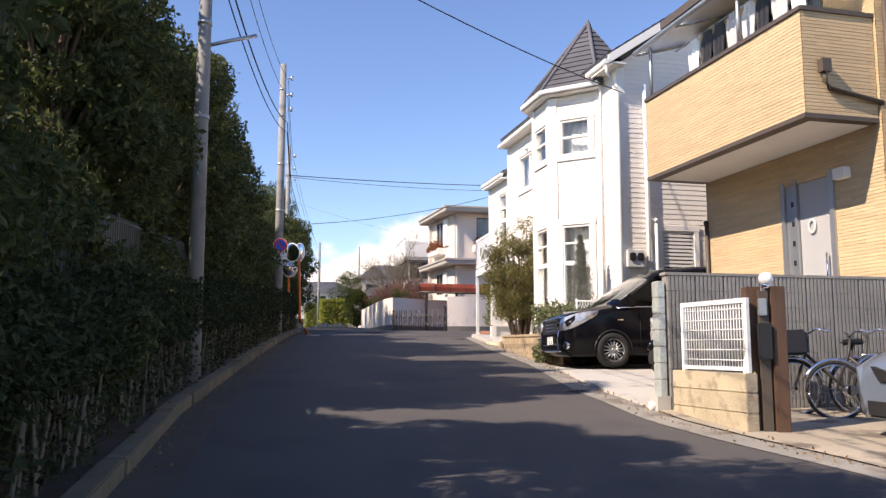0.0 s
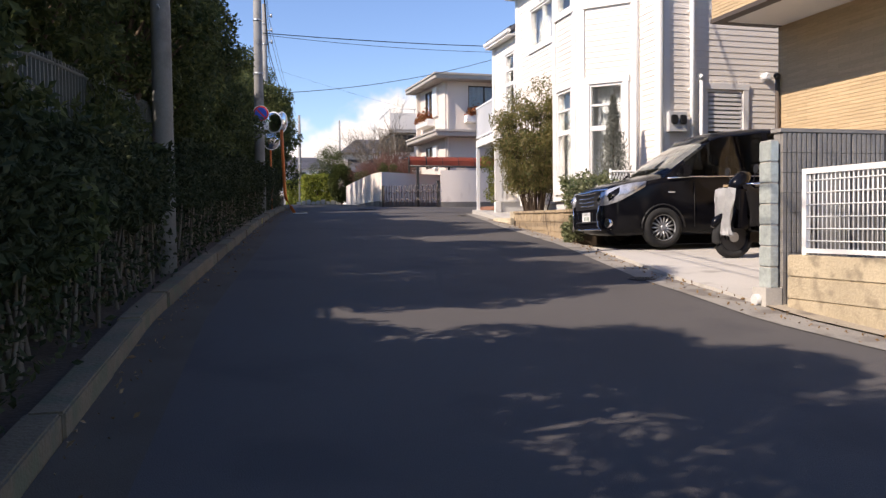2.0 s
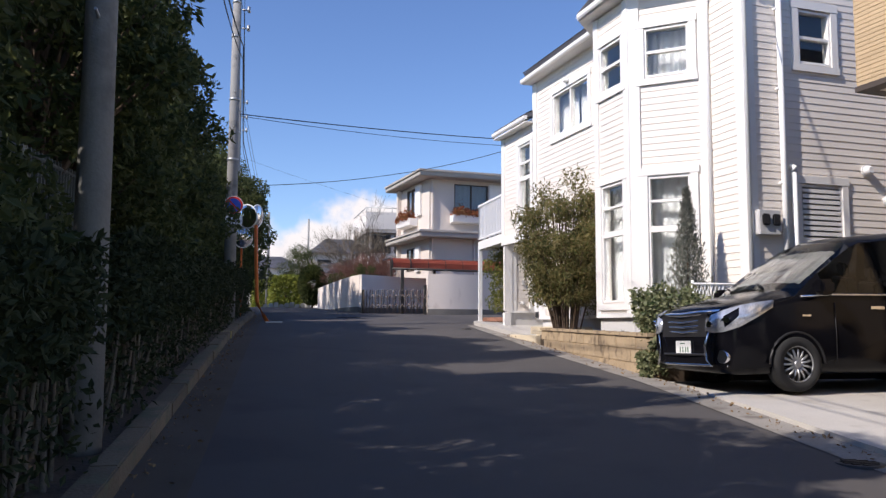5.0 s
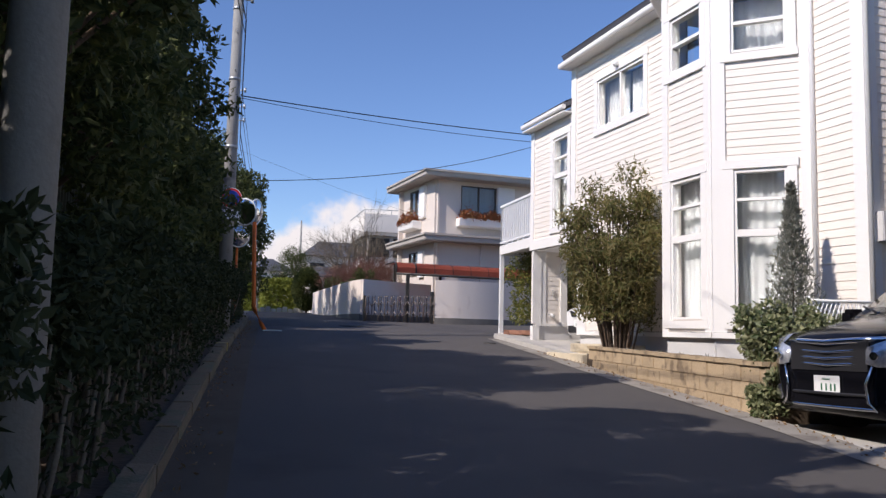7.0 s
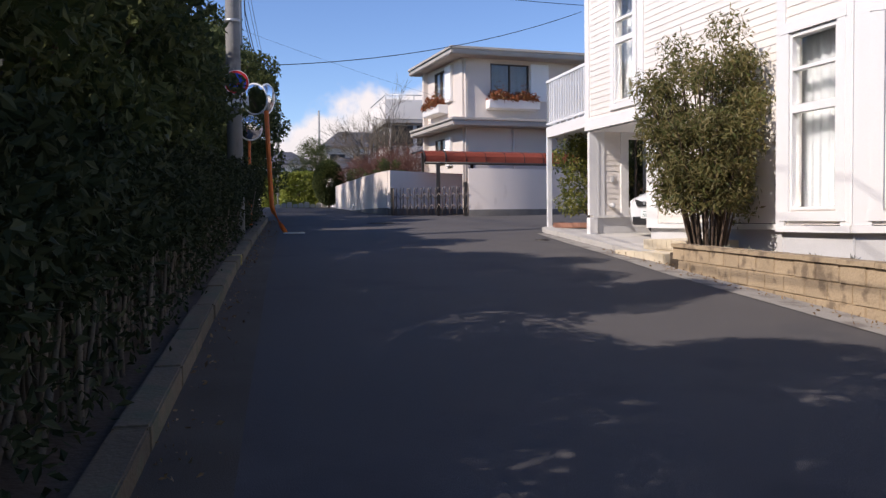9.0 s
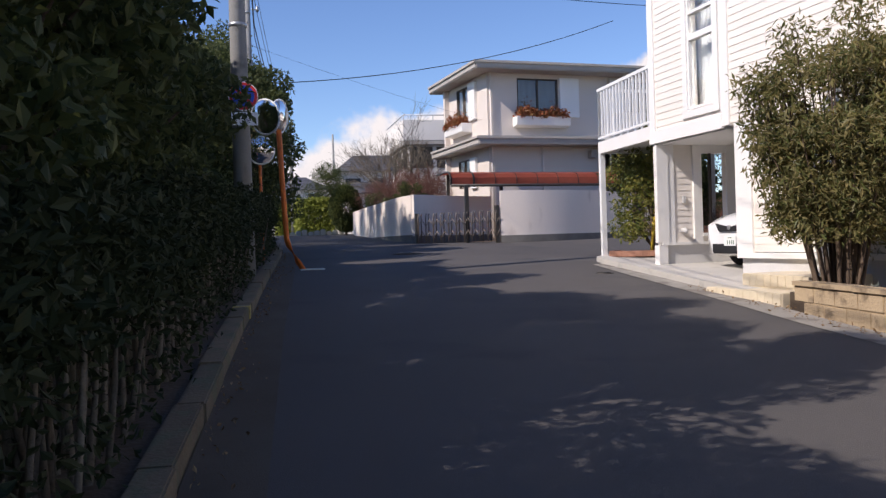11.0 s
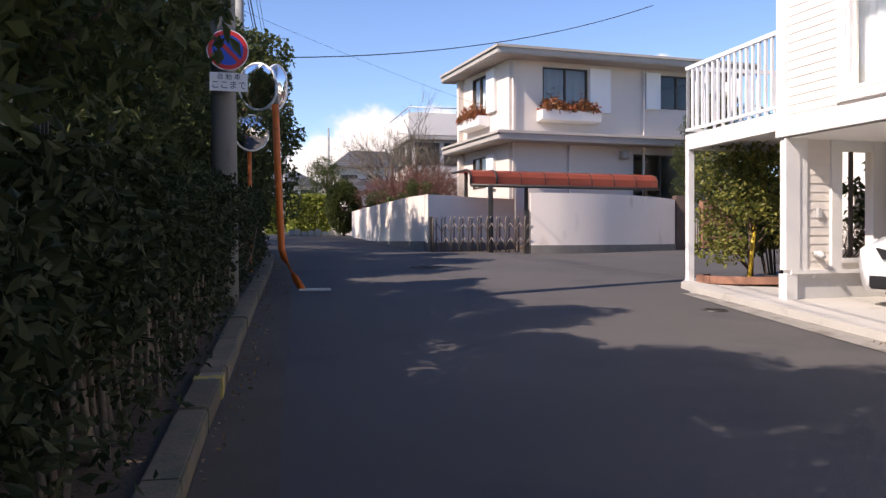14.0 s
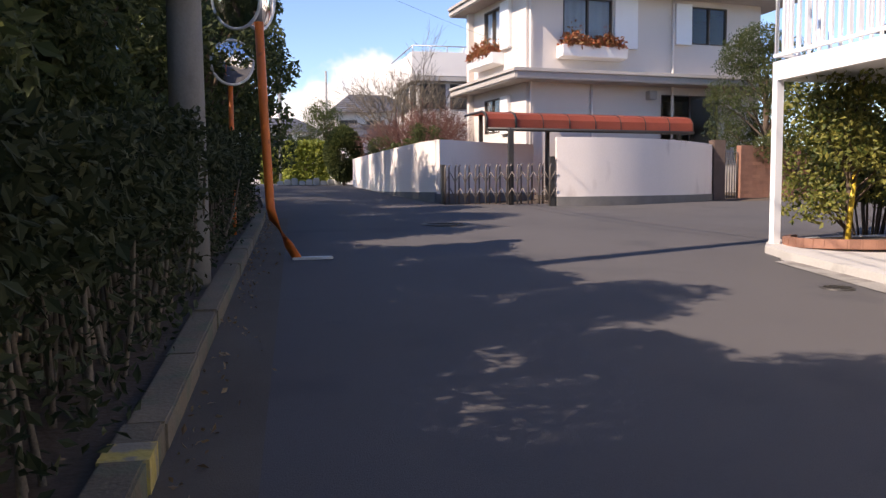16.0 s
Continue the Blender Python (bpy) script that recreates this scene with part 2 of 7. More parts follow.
def prism(bm, pts, z0, z1, m=None):
    """An upright prism over the outline pts (x, y)."""
    lo = [bm.verts.new((x, y, z0)) for x, y in pts]
    hi = [bm.verts.new((x, y, z1)) for x, y in pts]
    n = len(pts)
    bm.faces.new(lo[::-1])
    bm.faces.new(hi)
    for i in range(n):
        bm.faces.new((lo[i], lo[(i + 1) % n], hi[(i + 1) % n], hi[i]))
    if m is not None:
        for v in lo + hi:
            v.co = m @ v.co


def slab(bm, top, thick):
    """A sheet over the corner points top, with its underside thick below."""
    hi = [bm.verts.new(p) for p in top]
    lo = [bm.verts.new((p[0], p[1], p[2] - thick)) for p in top]
    n = len(top)
    bm.faces.new(hi)
    bm.faces.new(lo[::-1])
    for i in range(n):
        bm.faces.new((lo[i], lo[(i + 1) % n], hi[(i + 1) % n], hi[i]))


def mesh_of(name, bm, material, bevel=0.0):
    if bevel:
        bmesh.ops.bevel(bm, geom=list(bm.edges), offset=bevel, segments=2, affect="EDGES", clamp_overlap=True)
    bmesh.ops.recalc_face_normals(bm, faces=bm.faces)
    me = bpy.data.meshes.new(name)
    bm.to_mesh(me)
    bm.free()
    me.materials.append(material)
    return me


def thing(name, m, label, category, group="", kind=""):
    """An Empty at the base of a thing."""
    ob = new(name)
    ob.empty_display_size = 0.2
    ob.matrix_basis = m if isinstance(m, Matrix) else pose(*m)
    return tagged(ob, label, category, group, kind)


def part(name, bm, material, parent, label="", world=False, bevel=0.0):
    """Links bm as one mesh under parent, whose top has its own pose. world: the points are in the world."""
    if world:
        top = parent
        while top.parent:
            top = top.parent
        bm.transform(top.matrix_basis.inverted())
    ob = new(name, mesh_of(name, bm, material, bevel))
    ob.parent = parent
    return tagged(ob, label)


def piece(name, me, parent, m):
    """One more object on a shared mesh under parent."""
    ob = new(name, me)
    ob.parent = parent
    ob.matrix_basis = m
    return ob


def solo(name, bm, material, label, category, kind="", group="", bevel=0.0):
    return tagged(new(name, mesh_of(name, bm, material, bevel)), label, category, group, kind)


def leaves(name, points, size, material, parent=None, droop=0.0, aspect=0.5, normals=None, seed=1):
    """One mesh of many small folded leaves about the points (n x 3)."""
    rng = np.random.default_rng(seed)
    n = len(points)
    d = rng.normal(size=(n, 3))
    d[:, 2] -= droop
    d /= np.linalg.norm(d, axis=1)[:, None]
    s = np.cross(d, rng.normal(size=(n, 3)))
    s /= np.linalg.norm(s, axis=1)[:, None]
    up = np.cross(d, s)
    ln = size * rng.uniform(0.6, 1.3, n)[:, None]
    p = np.asarray(points)
    v = np.stack([p, p + ln * (0.5 * d + aspect * 0.5 * s - 0.1 * up), p + ln * d, p + ln * (0.5 * d - aspect * 0.5 * s - 0.1 * up)], 1).reshape(-1, 3)
    i = np.arange(n)[:, None] * 4
    f = np.concatenate([i + [0, 1, 2], i + [0, 2, 3]], 1).reshape(-1, 3)
    me = bpy.data.meshes.new(name)
    me.from_pydata(v.tolist(), [], f.tolist())
    me.materials.append(material)
    ob = new(name, me)
    if parent:
        ob.parent = parent
    return ob


# ---- the lie of the land ----
KNOT_Y = (-60, 0, 5, 10, 15, 20, 26.5, 29.4, 38.6, 50, 60, 80, 900)
KNOT_Z = (-2.4, 0.1, 0.39, 0.80, 1.14, 1.43, 1.79, 1.94, 2.33, 2.72, 3.0, 3.05, 3.05)


def ground_z(y):
    return float(np.interp(y, KNOT_Y, KNOT_Z))


def kerb_x(y):
    return float(np.interp(y, (-60, 0, 6, 9.5, 13.7, 22, 33, 36, 45, 60, 90), (-1.0, -1.2, -1.26, -1.25, -1.02, -0.62, 0.04, 0.2, 0.2, -0.6, -4)))


def edge_x(y):
    return float(np.interp(y, (-60, 3, 6, 7.5, 8.6, 11.2, 15.6, 20.6, 23, 26.2, 28.2), (5.2, 5.2, 4.75, 4.3, 4.08, 4.15, 4.74, 5.12, 5.45, 5.8, 6.1)))


# ---- ground, road, kerbs ----
ROWS_Y = list(np.arange(-60, 90, 1.0)) + [100, 130, 200, 400, 900]


def strip(bm, left, right, ys, lift, steps=1):
    """A sheet between two lines x(y), following the land."""
    rows = []
    for y in ys:
        a, b = left(y), right(y)
        rows.append([bm.verts.new((a + (b - a) * k / steps, y, ground_z(y) + lift)) for k in range(steps + 1)])
    for r, s in zip(rows, rows[1:]):
        for k in range(steps):
            bm.faces.new((r[k], r[k + 1], s[k + 1], s[k]))


bm = bmesh.new()
strip(bm, lambda y: -900, lambda y: 900, ROWS_Y, -0.06)
solo("ground", bm, SOIL, "bare brown earth ground reaching to the horizon", "ground", "structure")
bm = bmesh.new()
strip(bm, lambda y: kerb_x(y), lambda y: edge_x(y) if y < 28.2 else (6.1 + (y - 28.2) * 1.2 if y < 30.2 else 60), list(np.arange(-60, 28.3, 0.5)) + [28.2, 28.6, 29, 29.4, 29.8, 30.19, 30.21] + list(np.arange(31, 40, 1.0)), 0.0, 6)
strip(bm, lambda y: kerb_x(y), lambda y: 4.6 - max(0, y - 58) * 0.06, list(np.arange(39, 111, 1.0)), 0.0, 3)
solo("road", bm, ASPHALT, "grey asphalt lane climbing between hedge and houses", "road", "structure")
bm = bmesh.new()
strip(bm, lambda y: kerb_x(y), lambda y: kerb_x(y) + 0.42, list(np.arange(-20, 36, 0.5)), 0.006)
solo("gutter_left", bm, PATCH, "dark worn gutter strip along the kerb", "gutter", "structure")
bm = bmesh.new()
strip(bm, lambda y: edge_x(y) - 0.18, lambda y: edge_x(y) + 0.22, list(np.arange(-20, 28.3, 0.4)), 0.008)
solo("gutter_right", bm, GUTTER, "pale concrete gutter edging the lane", "gutter", "structure")
# earth bank behind the kerb
bm = bmesh.new()
strip(bm, lambda y: -16, lambda y: kerb_x(y) - 0.1, list(np.arange(-40, 60, 1.0)), 0.1, 3)
solo("verge", bm, SOIL, "dark leaf-strewn earth under the hedge", "verge", "structure")
# kerb of single stones
kerb = thing("kerb", (0, 0, 0), "weathered mossy concrete kerb along the hedge", "kerb", kind="structure")
bm = bmesh.new()
box(bm, -0.18, 0, -0.596, 0.596, -0.1, 0.14)
stone = mesh_of("kerb_stone", bm, KERB, 0.012)
y = -6.0
while y < 37:
    a = math.degrees(math.atan2(kerb_x(y + 0.3) - kerb_x(y - 0.3), 0.6))
    sl = math.degrees(math.atan2(ground_z(y + 0.3) - ground_z(y - 0.3), 0.6))
    k = piece("kerb_stone", stone, kerb, pose(kerb_x(y) + random.uniform(-0.008, 0.008), y, ground_z(y) + random.uniform(-0.008, 0.008), sl, 0, -a))
    y += 1.2
bm = bmesh.new()
box(bm, -0.188, 0.008, -0.1, 0.1, -0.1, 0.148, pose(kerb_x(23.05), 23.05, ground_z(23.05), 3, 0, -3))
part("painted_mark", bm, KERB_YELLOW, kerb, "faded yellow painted kerb mark")
PAD = ((9.35, 0.79), (11.0, 0.92), (13.0, 1.06), (13.8, 1.1), (15.8, 1.15))
# concrete yard of the van and apron before the white house
bm = bmesh.new()
slab(bm, [(edge_x(y) + 0.2, y, z) for y, z in PAD] + [(12.0, y, z) for y, z in PAD[::-1]], 0.3)
solo("parking_floor", bm, CONCRETE, "pale sunlit concrete parking floor", "pavement", "structure")
bm = bmesh.new()
strip(bm, lambda y: edge_x(y) + 0.2, lambda y: 14.0, [4.5, 5.5, 6.5, 7.5, 8.5, 9.2], 0.025, 2)
solo("front_yard_floor", bm, YARD, "worn concrete yard behind the gate post", "pavement", "structure")
bm = bmesh.new()
pts = [(5.62, 22.2), (5.75, 24), (5.95, 26.2), (6.12, 28.0), (6.3, 28.75), (6.65, 29.2), (7.3, 29.45), (12.5, 29.9), (12.5, 22.2)]
slab(bm, [(x, y, ground_z(y) + 0.1) for x, y in pts], 0.2)
solo("apron", bm, CONCRETE, "pale concrete apron with rounded corner", "pavement", "structure", bevel=0.015)
bm = bmesh.new()
slab(bm, [(4.98, 15.85, 1.42), (9, 15.85, 1.45), (9, 22, 1.7), (5.62, 21.7, 1.7)], 0.6)
solo("garden_bed", bm, SOIL, "narrow earth bed behind the garden wall", "garden bed", "structure")
# manhole covers
for x, y, r in ((4.0, 11.19, 0.17), (3.25, 33.6, 0.42), (5.35, 26.3, 0.16)):
    bm = bmesh.new()
    tube(bm, [(x, y, ground_z(y) - 0.03), (x, y, ground_z(y) + 0.012)], r, 28)
    m = thing("manhole_cover", (x, y, ground_z(y)), "round dark iron manhole cover set in asphalt", "manhole cover")
    part("cover", bm, DARK_METAL, m, world=True)
    bm = bmesh.new()
    for i in range(5):
        w = r * 0.8 * math.cos((i - 2) * 0.55)
        box(bm, x - w, x + w, y + (i - 2) * r * 0.33 - 0.012, y + (i - 2) * r * 0.33 + 0.012, ground_z(y) + 0.01, ground_z(y) + 0.02)
    part("ribs", bm, DARK_METAL, m, world=True)


# ---- walls with openings, siding and windows ----
class Face:
    """An upright wall face: from a point on its foot, along u, looking out along n."""
    def __init__(self, p, q, z0):
        self.p, self.z0 = Vector((p[0], p[1], 0)), z0
        d = Vector((q[0] - p[0], q[1] - p[1], 0))
        self.w = d.length
        self.u = d.normalized()
        self.n = Vector((self.u.y, -self.u.x, 0))
        # out is to the right hand of u
        self.m = Matrix(((self.u.x, self.n.x, 0, p[0]), (self.u.y, self.n.y, 0, p[1]), (0, 0, 1, 0), (0, 0, 0, 1)))


def cells(w, z0, z1, openings):
    us = sorted({0, w, *[v for o in openings for v in (o[0], o[1])]})
    zs = sorted({z0, z1, *[v for o in openings for v in (o[2], o[3])]})
    for a, b in zip(us, us[1:]):
        for c, d in zip(zs, zs[1:]):
            if not any(o[0] < (a + b) / 2 < o[1] and o[2] < (c + d) / 2 < o[3] for o in openings):
                yield a, b, c, d


def wall(house, face, z1, openings, material, thick=0.16, name="wall", label=""):
    bm = bmesh.new()
    for a, b, c, d in cells(face.w, face.z0, z1, openings):
        box(bm, a, b, -thick, 0, c, d, face.m)
    bmesh.ops.remove_doubles(bm, verts=bm.verts, dist=0.0005)
    return part(name, bm, material, house, label, world=True)


def spans(w, openings, c, d):
    """The stretches of a row from c to d that no opening cuts."""
    cut = sorted((o[0], o[1]) for o in openings if o[2] < d - 0.02 and o[3] > c + 0.02)
    at, out = 0.0, []
    for a, b in cut:
        if a > at + 0.02:
            out.append((at, a))
        at = max(at, b)
    if at < w - 0.02:
        out.append((at, w))
    return out


bm = bmesh.new()
vs = [(0, 0.004, 0), (1, 0.004, 0), (1, 0.015, 0), (0, 0.015, 0), (0, 0.004, 1), (1, 0.004, 1), (1, 0.006, 1), (0, 0.006, 1)]
vs = [bm.verts.new(v) for v in vs]
for f in ((3, 2, 1, 0), (4, 5, 6, 7), (0, 1, 5, 4), (1, 2, 6, 5), (2, 3, 7, 6), (3, 0, 4, 7)):
    bm.faces.new([vs[i] for i in f])
BOARD = mesh_of("siding_board", bm, SIDING)


def siding(house, holder, face, z1, openings, step=0.115, slope=None):
    """Lapped boards, each an object, on a face. slope(u): the top of the wall there."""
    inv = house.matrix_basis.inverted()
    z = face.z0
    while z < z1 - 0.03:
        h = min(step, z1 - z)
        for a, b in spans(face.w, openings, z, z + h):
            if slope:
                a = max(a, slope(z + h))
                if b - a < 0.05:
                    continue
            piece("siding_board", BOARD, holder, inv @ face.m @ Matrix.Translation((a, 0, z)) @ Matrix.Diagonal((b - a, 1, h + 0.004, 1)))
        z += step


def window(house, face, u0, u1, z0, z1, bars=(), mull=(), curtain=True, trim=0.13, dark=False, name="window", label="white sash window", frame_mat=None, depth=0.09):
    """Trim boards, frame with rails at heights bars and uprights at mull, panes and a curtain behind."""
    frame_mat = frame_mat or TRIM
    bm = bmesh.new()
    t = 0.035
    box(bm, u0 - 0.002, u0 + t, -depth, 0.02, z0, z1, face.m)
    box(bm, u1 - t, u1 + 0.002, -depth, 0.02, z0, z1, face.m)
    box(bm, u0 + t, u1 - t, -depth, 0.02, z0, z0 + t, face.m)
    box(bm, u0 + t, u1 - t, -depth, 0.02, z1 - t, z1, face.m)
    for z, th in bars:
        box(bm, u0 + t, u1 - t, -depth + 0.01, 0.015, z - th / 2, z + th / 2, face.m)
    for u in mull:
        box(bm, u - 0.025, u + 0.025, -depth + 0.01, 0.012, z0 + t, z1 - t, face.m)
    win = part(name, bm, frame_mat, house, label, world=True)
    if trim:
        bm = bmesh.new()
        box(bm, u0 - trim, u0 - 0.004, 0.003, 0.045, z0 - 0.02, z1 + 0.02, face.m)
        box(bm, u1 + 0.004, u1 + trim, 0.003, 0.045, z0 - 0.02, z1 + 0.02, face.m)
        box(bm, u0 - trim - 0.02, u1 + trim + 0.02, 0.003, 0.05, z1 + 0.022, z1 + 0.022 + trim, face.m)
        part("trim", bm, TRIM, win, world=True)
        bm = bmesh.new()
        box(bm, u0 - trim - 0.02, u1 + trim + 0.02, 0.003, 0.052, z0 - 0.02 - trim * 0.9, z0 - 0.022, face.m)
        part("sill", bm, TRIM, win, world=True)
    zs = [z0 + t] + [z for z, th in bars] + [z1 - t]
    us = [u0 + t] + list(mull) + [u1 - t]
    for a, b in zip(us, us[1:]):
        for c, d in zip(zs, zs[1:]):
            bm = bmesh.new()
            box(bm, a, b, -0.05, -0.044, c, d, face.m)
            part("pane", bm, GLASS, win, world=True).visible_shadow = False
    if curtain:
        bm = bmesh.new()
        n = 40
        for (a, b) in ((u0 - 0.2, u0 + (u1 - u0) * 0.47), (u0 + (u1 - u0) * 0.53, u1 + 0.2)) if not dark else ((u0 - 0.22, u1 + 0.22),):
            pts = [(a + (b - a) * i / n, -0.26 + 0.014 * math.sin(i * 1.3 + u0) + 0.012 * math.sin(i * 0.47)) for i in range(n + 1)]
            lo = [bm.verts.new(face.m @ Vector((x, y, z0 - 0.05))) for x, y in pts]
            hi = [bm.verts.new(face.m @ Vector((x, y, z1))) for x, y in pts]
            for i in range(n):
                bm.faces.new((lo[i], lo[i + 1], hi[i + 1], hi[i])).smooth = True
        part("curtain", bm, CURTAIN, win, "pale drawn curtain", world=True)
    return win


def upright(bm, face, u0, u1, z0, z1, out=0.04, back=0.0):
    box(bm, u0, u1, back, out, z0, z1, face.m)


# ---- the white house ----
SX, SY, LEAN_DEG = 7.1, 16.75, 3.7
VX, VY = -math.sin(radians(LEAN_DEG)), math.cos(radians(LEAN_DEG))


def hp(v, o=0.0):
    """A place v along the white house's front, o out towards the lane."""
    return SX + VX * v - VY * o, SY + VY * v + VX * o


BASE = 2.12
house = thing("white_house", (*hp(4, -3), 1.2), "white two-storey house with lapped siding and a turret bay", "house")
bay = [hp(0.93), hp(1.85, 0.92), hp(3.0, 0.92), hp(3.92)]
EAVE = 7.98
# faces run so that outside is to the right of their way
f_strip = Face(hp(0.93), hp(0), BASE)
f_wide = Face(bay[1], bay[0], BASE)
f_narrow = Face(bay[2], bay[1], BASE)
f_back = Face(bay[3], bay[2], BASE)
f_main = Face(hp(7.75), hp(3.92), BASE)
f_south = Face(hp(0), hp(0, -7.5), BASE)
f_end = Face(hp(7.75, -7.5), hp(7.75), 6.2)
w_wide = [(0.3, 1.0, 2.3, 4.42), (0.28, 1.02, 6.16, 7.02)]
w_narrow = [(0.19, 0.94, 2.3, 4.42), (0.19, 0.94, 6.16, 7.02)]
w_main = [(7.75 - 6.66, 7.75 - 4.96, 6.28, 7.28), (0.0, 0.48, 2.12, 4.05)]
w_south = [(1.05, 1.7, 6.1, 6.98), (0.98, 1.8, 3.25, 4.12)]
RAKE = 0.67


def gable_u(z):
    return max(0.0, (z - EAVE - 0.1) / RAKE)


for f, op, top in ((f_strip, [], EAVE), (f_wide, w_wide, 7.64), (f_narrow, w_narrow, 7.64), (f_back, [], 7.64), (f_main, w_main, EAVE), (f_south, w_south, EAVE)):
    wl = wall(house, f, top, op, SIDING)
    siding(house, wl, f, top, op)
bm = bmesh.new()
a, b, c = f_south.m @ Vector((0, 0, EAVE)), f_south.m @ Vector((4.6, 0, EAVE + 4.6 * RAKE)), f_south.m @ Vector((7.5, 0, EAVE))
ga = [bm.verts.new(p) for p in (a, c, b)] + [bm.verts.new(p + f_south.n * -0.16) for p in (a, c, b)]
for f in ((0, 1, 2), (5, 4, 3), (0, 3, 4, 1), (1, 4, 5, 2), (2, 5, 3, 0)):
    bm.faces.new([ga[i] for i in f])
gw = part("gable", bm, SIDING, house, world=True)
f_gable = Face(hp(0), hp(0, -7.5), EAVE)
siding(house, gw, f_gable, EAVE + 3.0, [], slope=lambda z: (z - EAVE) / RAKE + 0.03)
bm = bmesh.new()
for f, z0, z1 in ((f_end, 4.07, EAVE),):
    box(bm, 0, f.w, -0.16, 0, z0, z1, f.m)
box(bm, 0, 7.75, -0.16, 0, 1.2, EAVE, Face(hp(0, -7.5), hp(7.75, -7.5), 0).m)
part("rear_wall", bm, SIDING, house, world=True)
for f in (f_strip, f_wide, f_narrow, f_back, f_main, f_south):
    bm = bmesh.new()
    box(bm, 0.5 if f is f_main else 0, f.w, -0.2, -0.03, 0.9, BASE - 0.012, f.m)
    part("foundation", bm, FOUND, house, world=True)
bm = bmesh.new()
for f in (f_strip, f_wide, f_narrow, f_back, f_main, f_south):
    box(bm, 0.48 if f is f_main else -0.01, f.w + 0.01, -0.03, 0.05, BASE - 0.09, BASE - 0.01, f.m)
part("base_trim", bm, TRIM, house, world=True)
# upright corner boards
for f, u0, u1, top in ((f_strip, f_strip.w - 0.17, f_strip.w + 0.035, EAVE), (f_south, -0.035, 0.16, EAVE), (f_wide, -0.03, 0.19, 7.64), (f_wide, f_wide.w - 0.12, f_wide.w + 0.02, 7.64), (f_narrow, f_narrow.w - 0.14, f_narrow.w + 0.03, 7.64),
                       (f_narrow, -0.03, 0.12, 7.64), (f_main, f_main.w - 0.14, f_main.w, EAVE)):
    bm = bmesh.new()
    upright(bm, f, u0, u1, BASE - 0.008, top - 0.01)
    part("corner_board", bm, TRIM, house, world=True)
bm = bmesh.new()
upright(bm, f_main, -0.035, 0.16, 4.05, EAVE - 0.01)
part("corner_board", bm, TRIM, house, world=True)
for f, op in ((f_wide, w_wide), (f_narrow, w_narrow)):
    u0, u1, z0, z1 = op[0]
    window(house, f, u0, u1, z0, z1, bars=((3.52, 0.1), (4.0, 0.04)), label="tall white bay window with drawn lace curtain", dark=True)
    u0, u1, z0, z1 = op[1]
    window(house, f, u0, u1, z0, z1, bars=((6.6, 0.05),), label="white upper sash window", dark=True, curtain=f is f_wide)
window(house, f_main, *w_main[0], mull=((w_main[0][0] + w_main[0][1]) / 2,), label="white sliding window with curtain")
window(house, f_south, *w_south[0], bars=((6.53, 0.05),), curtain=False, label="white sash side window")
# louvred side window with its box trim
u0, u1, z0, z1 = w_south[1]
lv = window(house, f_south, u0, u1, z0, z1, curtain=False, trim=0.12, label="white louvred window")
for i in range(9):
    bm = bmesh.new()
    z = z0 + 0.07 + i * (z1 - z0 - 0.1) / 9
    box(bm, u0 + 0.04, u1 - 0.04, -0.015, 0.025, z, z + 0.055, f_south.m)
    part("slat", bm, TRIM, lv, world=True)
# meter boxes, pipes, vents on the side wall
mb = thing("meter_box", (*[round(c, 3) for c in (f_south.m @ Vector((0.27, 0.05, 0)))[:2]], 3.3), "pale grey twin electricity meter box on siding", "meter box")
bm = bmesh.new()
box(bm, 0.07, 0.47, 0.03, 0.16, 3.28, 3.66, f_south.m)
part("case", bm, FOUND, mb, world=True, bevel=0.01)
for u in (0.18, 0.37):
    bm = bmesh.new()
    box(bm, u - 0.075, u + 0.075, 0.16, 0.2, 3.42, 3.6, f_south.m)
    part("meter_window", bm, BLACK_PLASTIC, mb, world=True, bevel=0.02)
dp = thing("downpipe", (*(f_south.m @ Vector((0.62, 0.1, 0)))[:2], 2.0), "white rainwater downpipe on the side wall", "downpipe")
bm = bmesh.new()
tube(bm, [f_south.m @ Vector((0.62, 0.09, z)) for z in (1.3, 7.5)], 0.045, 12)
part("pipe", bm, WHITE_METAL, dp, world=True)
for z in (2.6, 4.1, 5.6, 6.9):
    bm = bmesh.new()
    box(bm, 0.56, 0.68, 0.025, 0.1, z, z + 0.03, f_south.m)
    part("bracket", bm, WHITE_METAL, dp, world=True)
dp2 = thing("conduit", (*(f_south.m @ Vector((0.82, 0.1, 0)))[:2], 2.0), "short capped white conduit on the side wall", "conduit")
bm = bmesh.new()
tube(bm, [f_south.m @ Vector((0.82, 0.08, z)) for z in (1.3, 4.3)], 0.04, 12)
tube(bm, [f_south.m @ Vector(p) for p in ((0.82, 0.08, 4.3), (0.82, 0.08, 4.37), (0.82, 0.02, 4.39))], 0.05, 12)
part("pipe", bm, WHITE_METAL, dp2, world=True)
for u, z in ((2.32, 4.42), (2.75, 3.95)):
    vt = thing("vent_hood", (*(f_south.m @ Vector((u, 0.1, 0)))[:2], z), "small round white vent hood on siding", "vent hood", "vent hoods")
    bm = bmesh.new()
    tube(bm, [f_south.m @ Vector((u, a, z)) for a in (0.02, 0.1, 0.14)], [0.08, 0.08, 0.05], 16)
    part("hood", bm, WHITE_METAL, vt, world=True)
    bm = bmesh.new()
    tube(bm, [f_south.m @ Vector((u, a, z)) for a in (0.014, 0.03)], 0.1, 16)
    part("flange", bm, WHITE_METAL, vt, world=True)


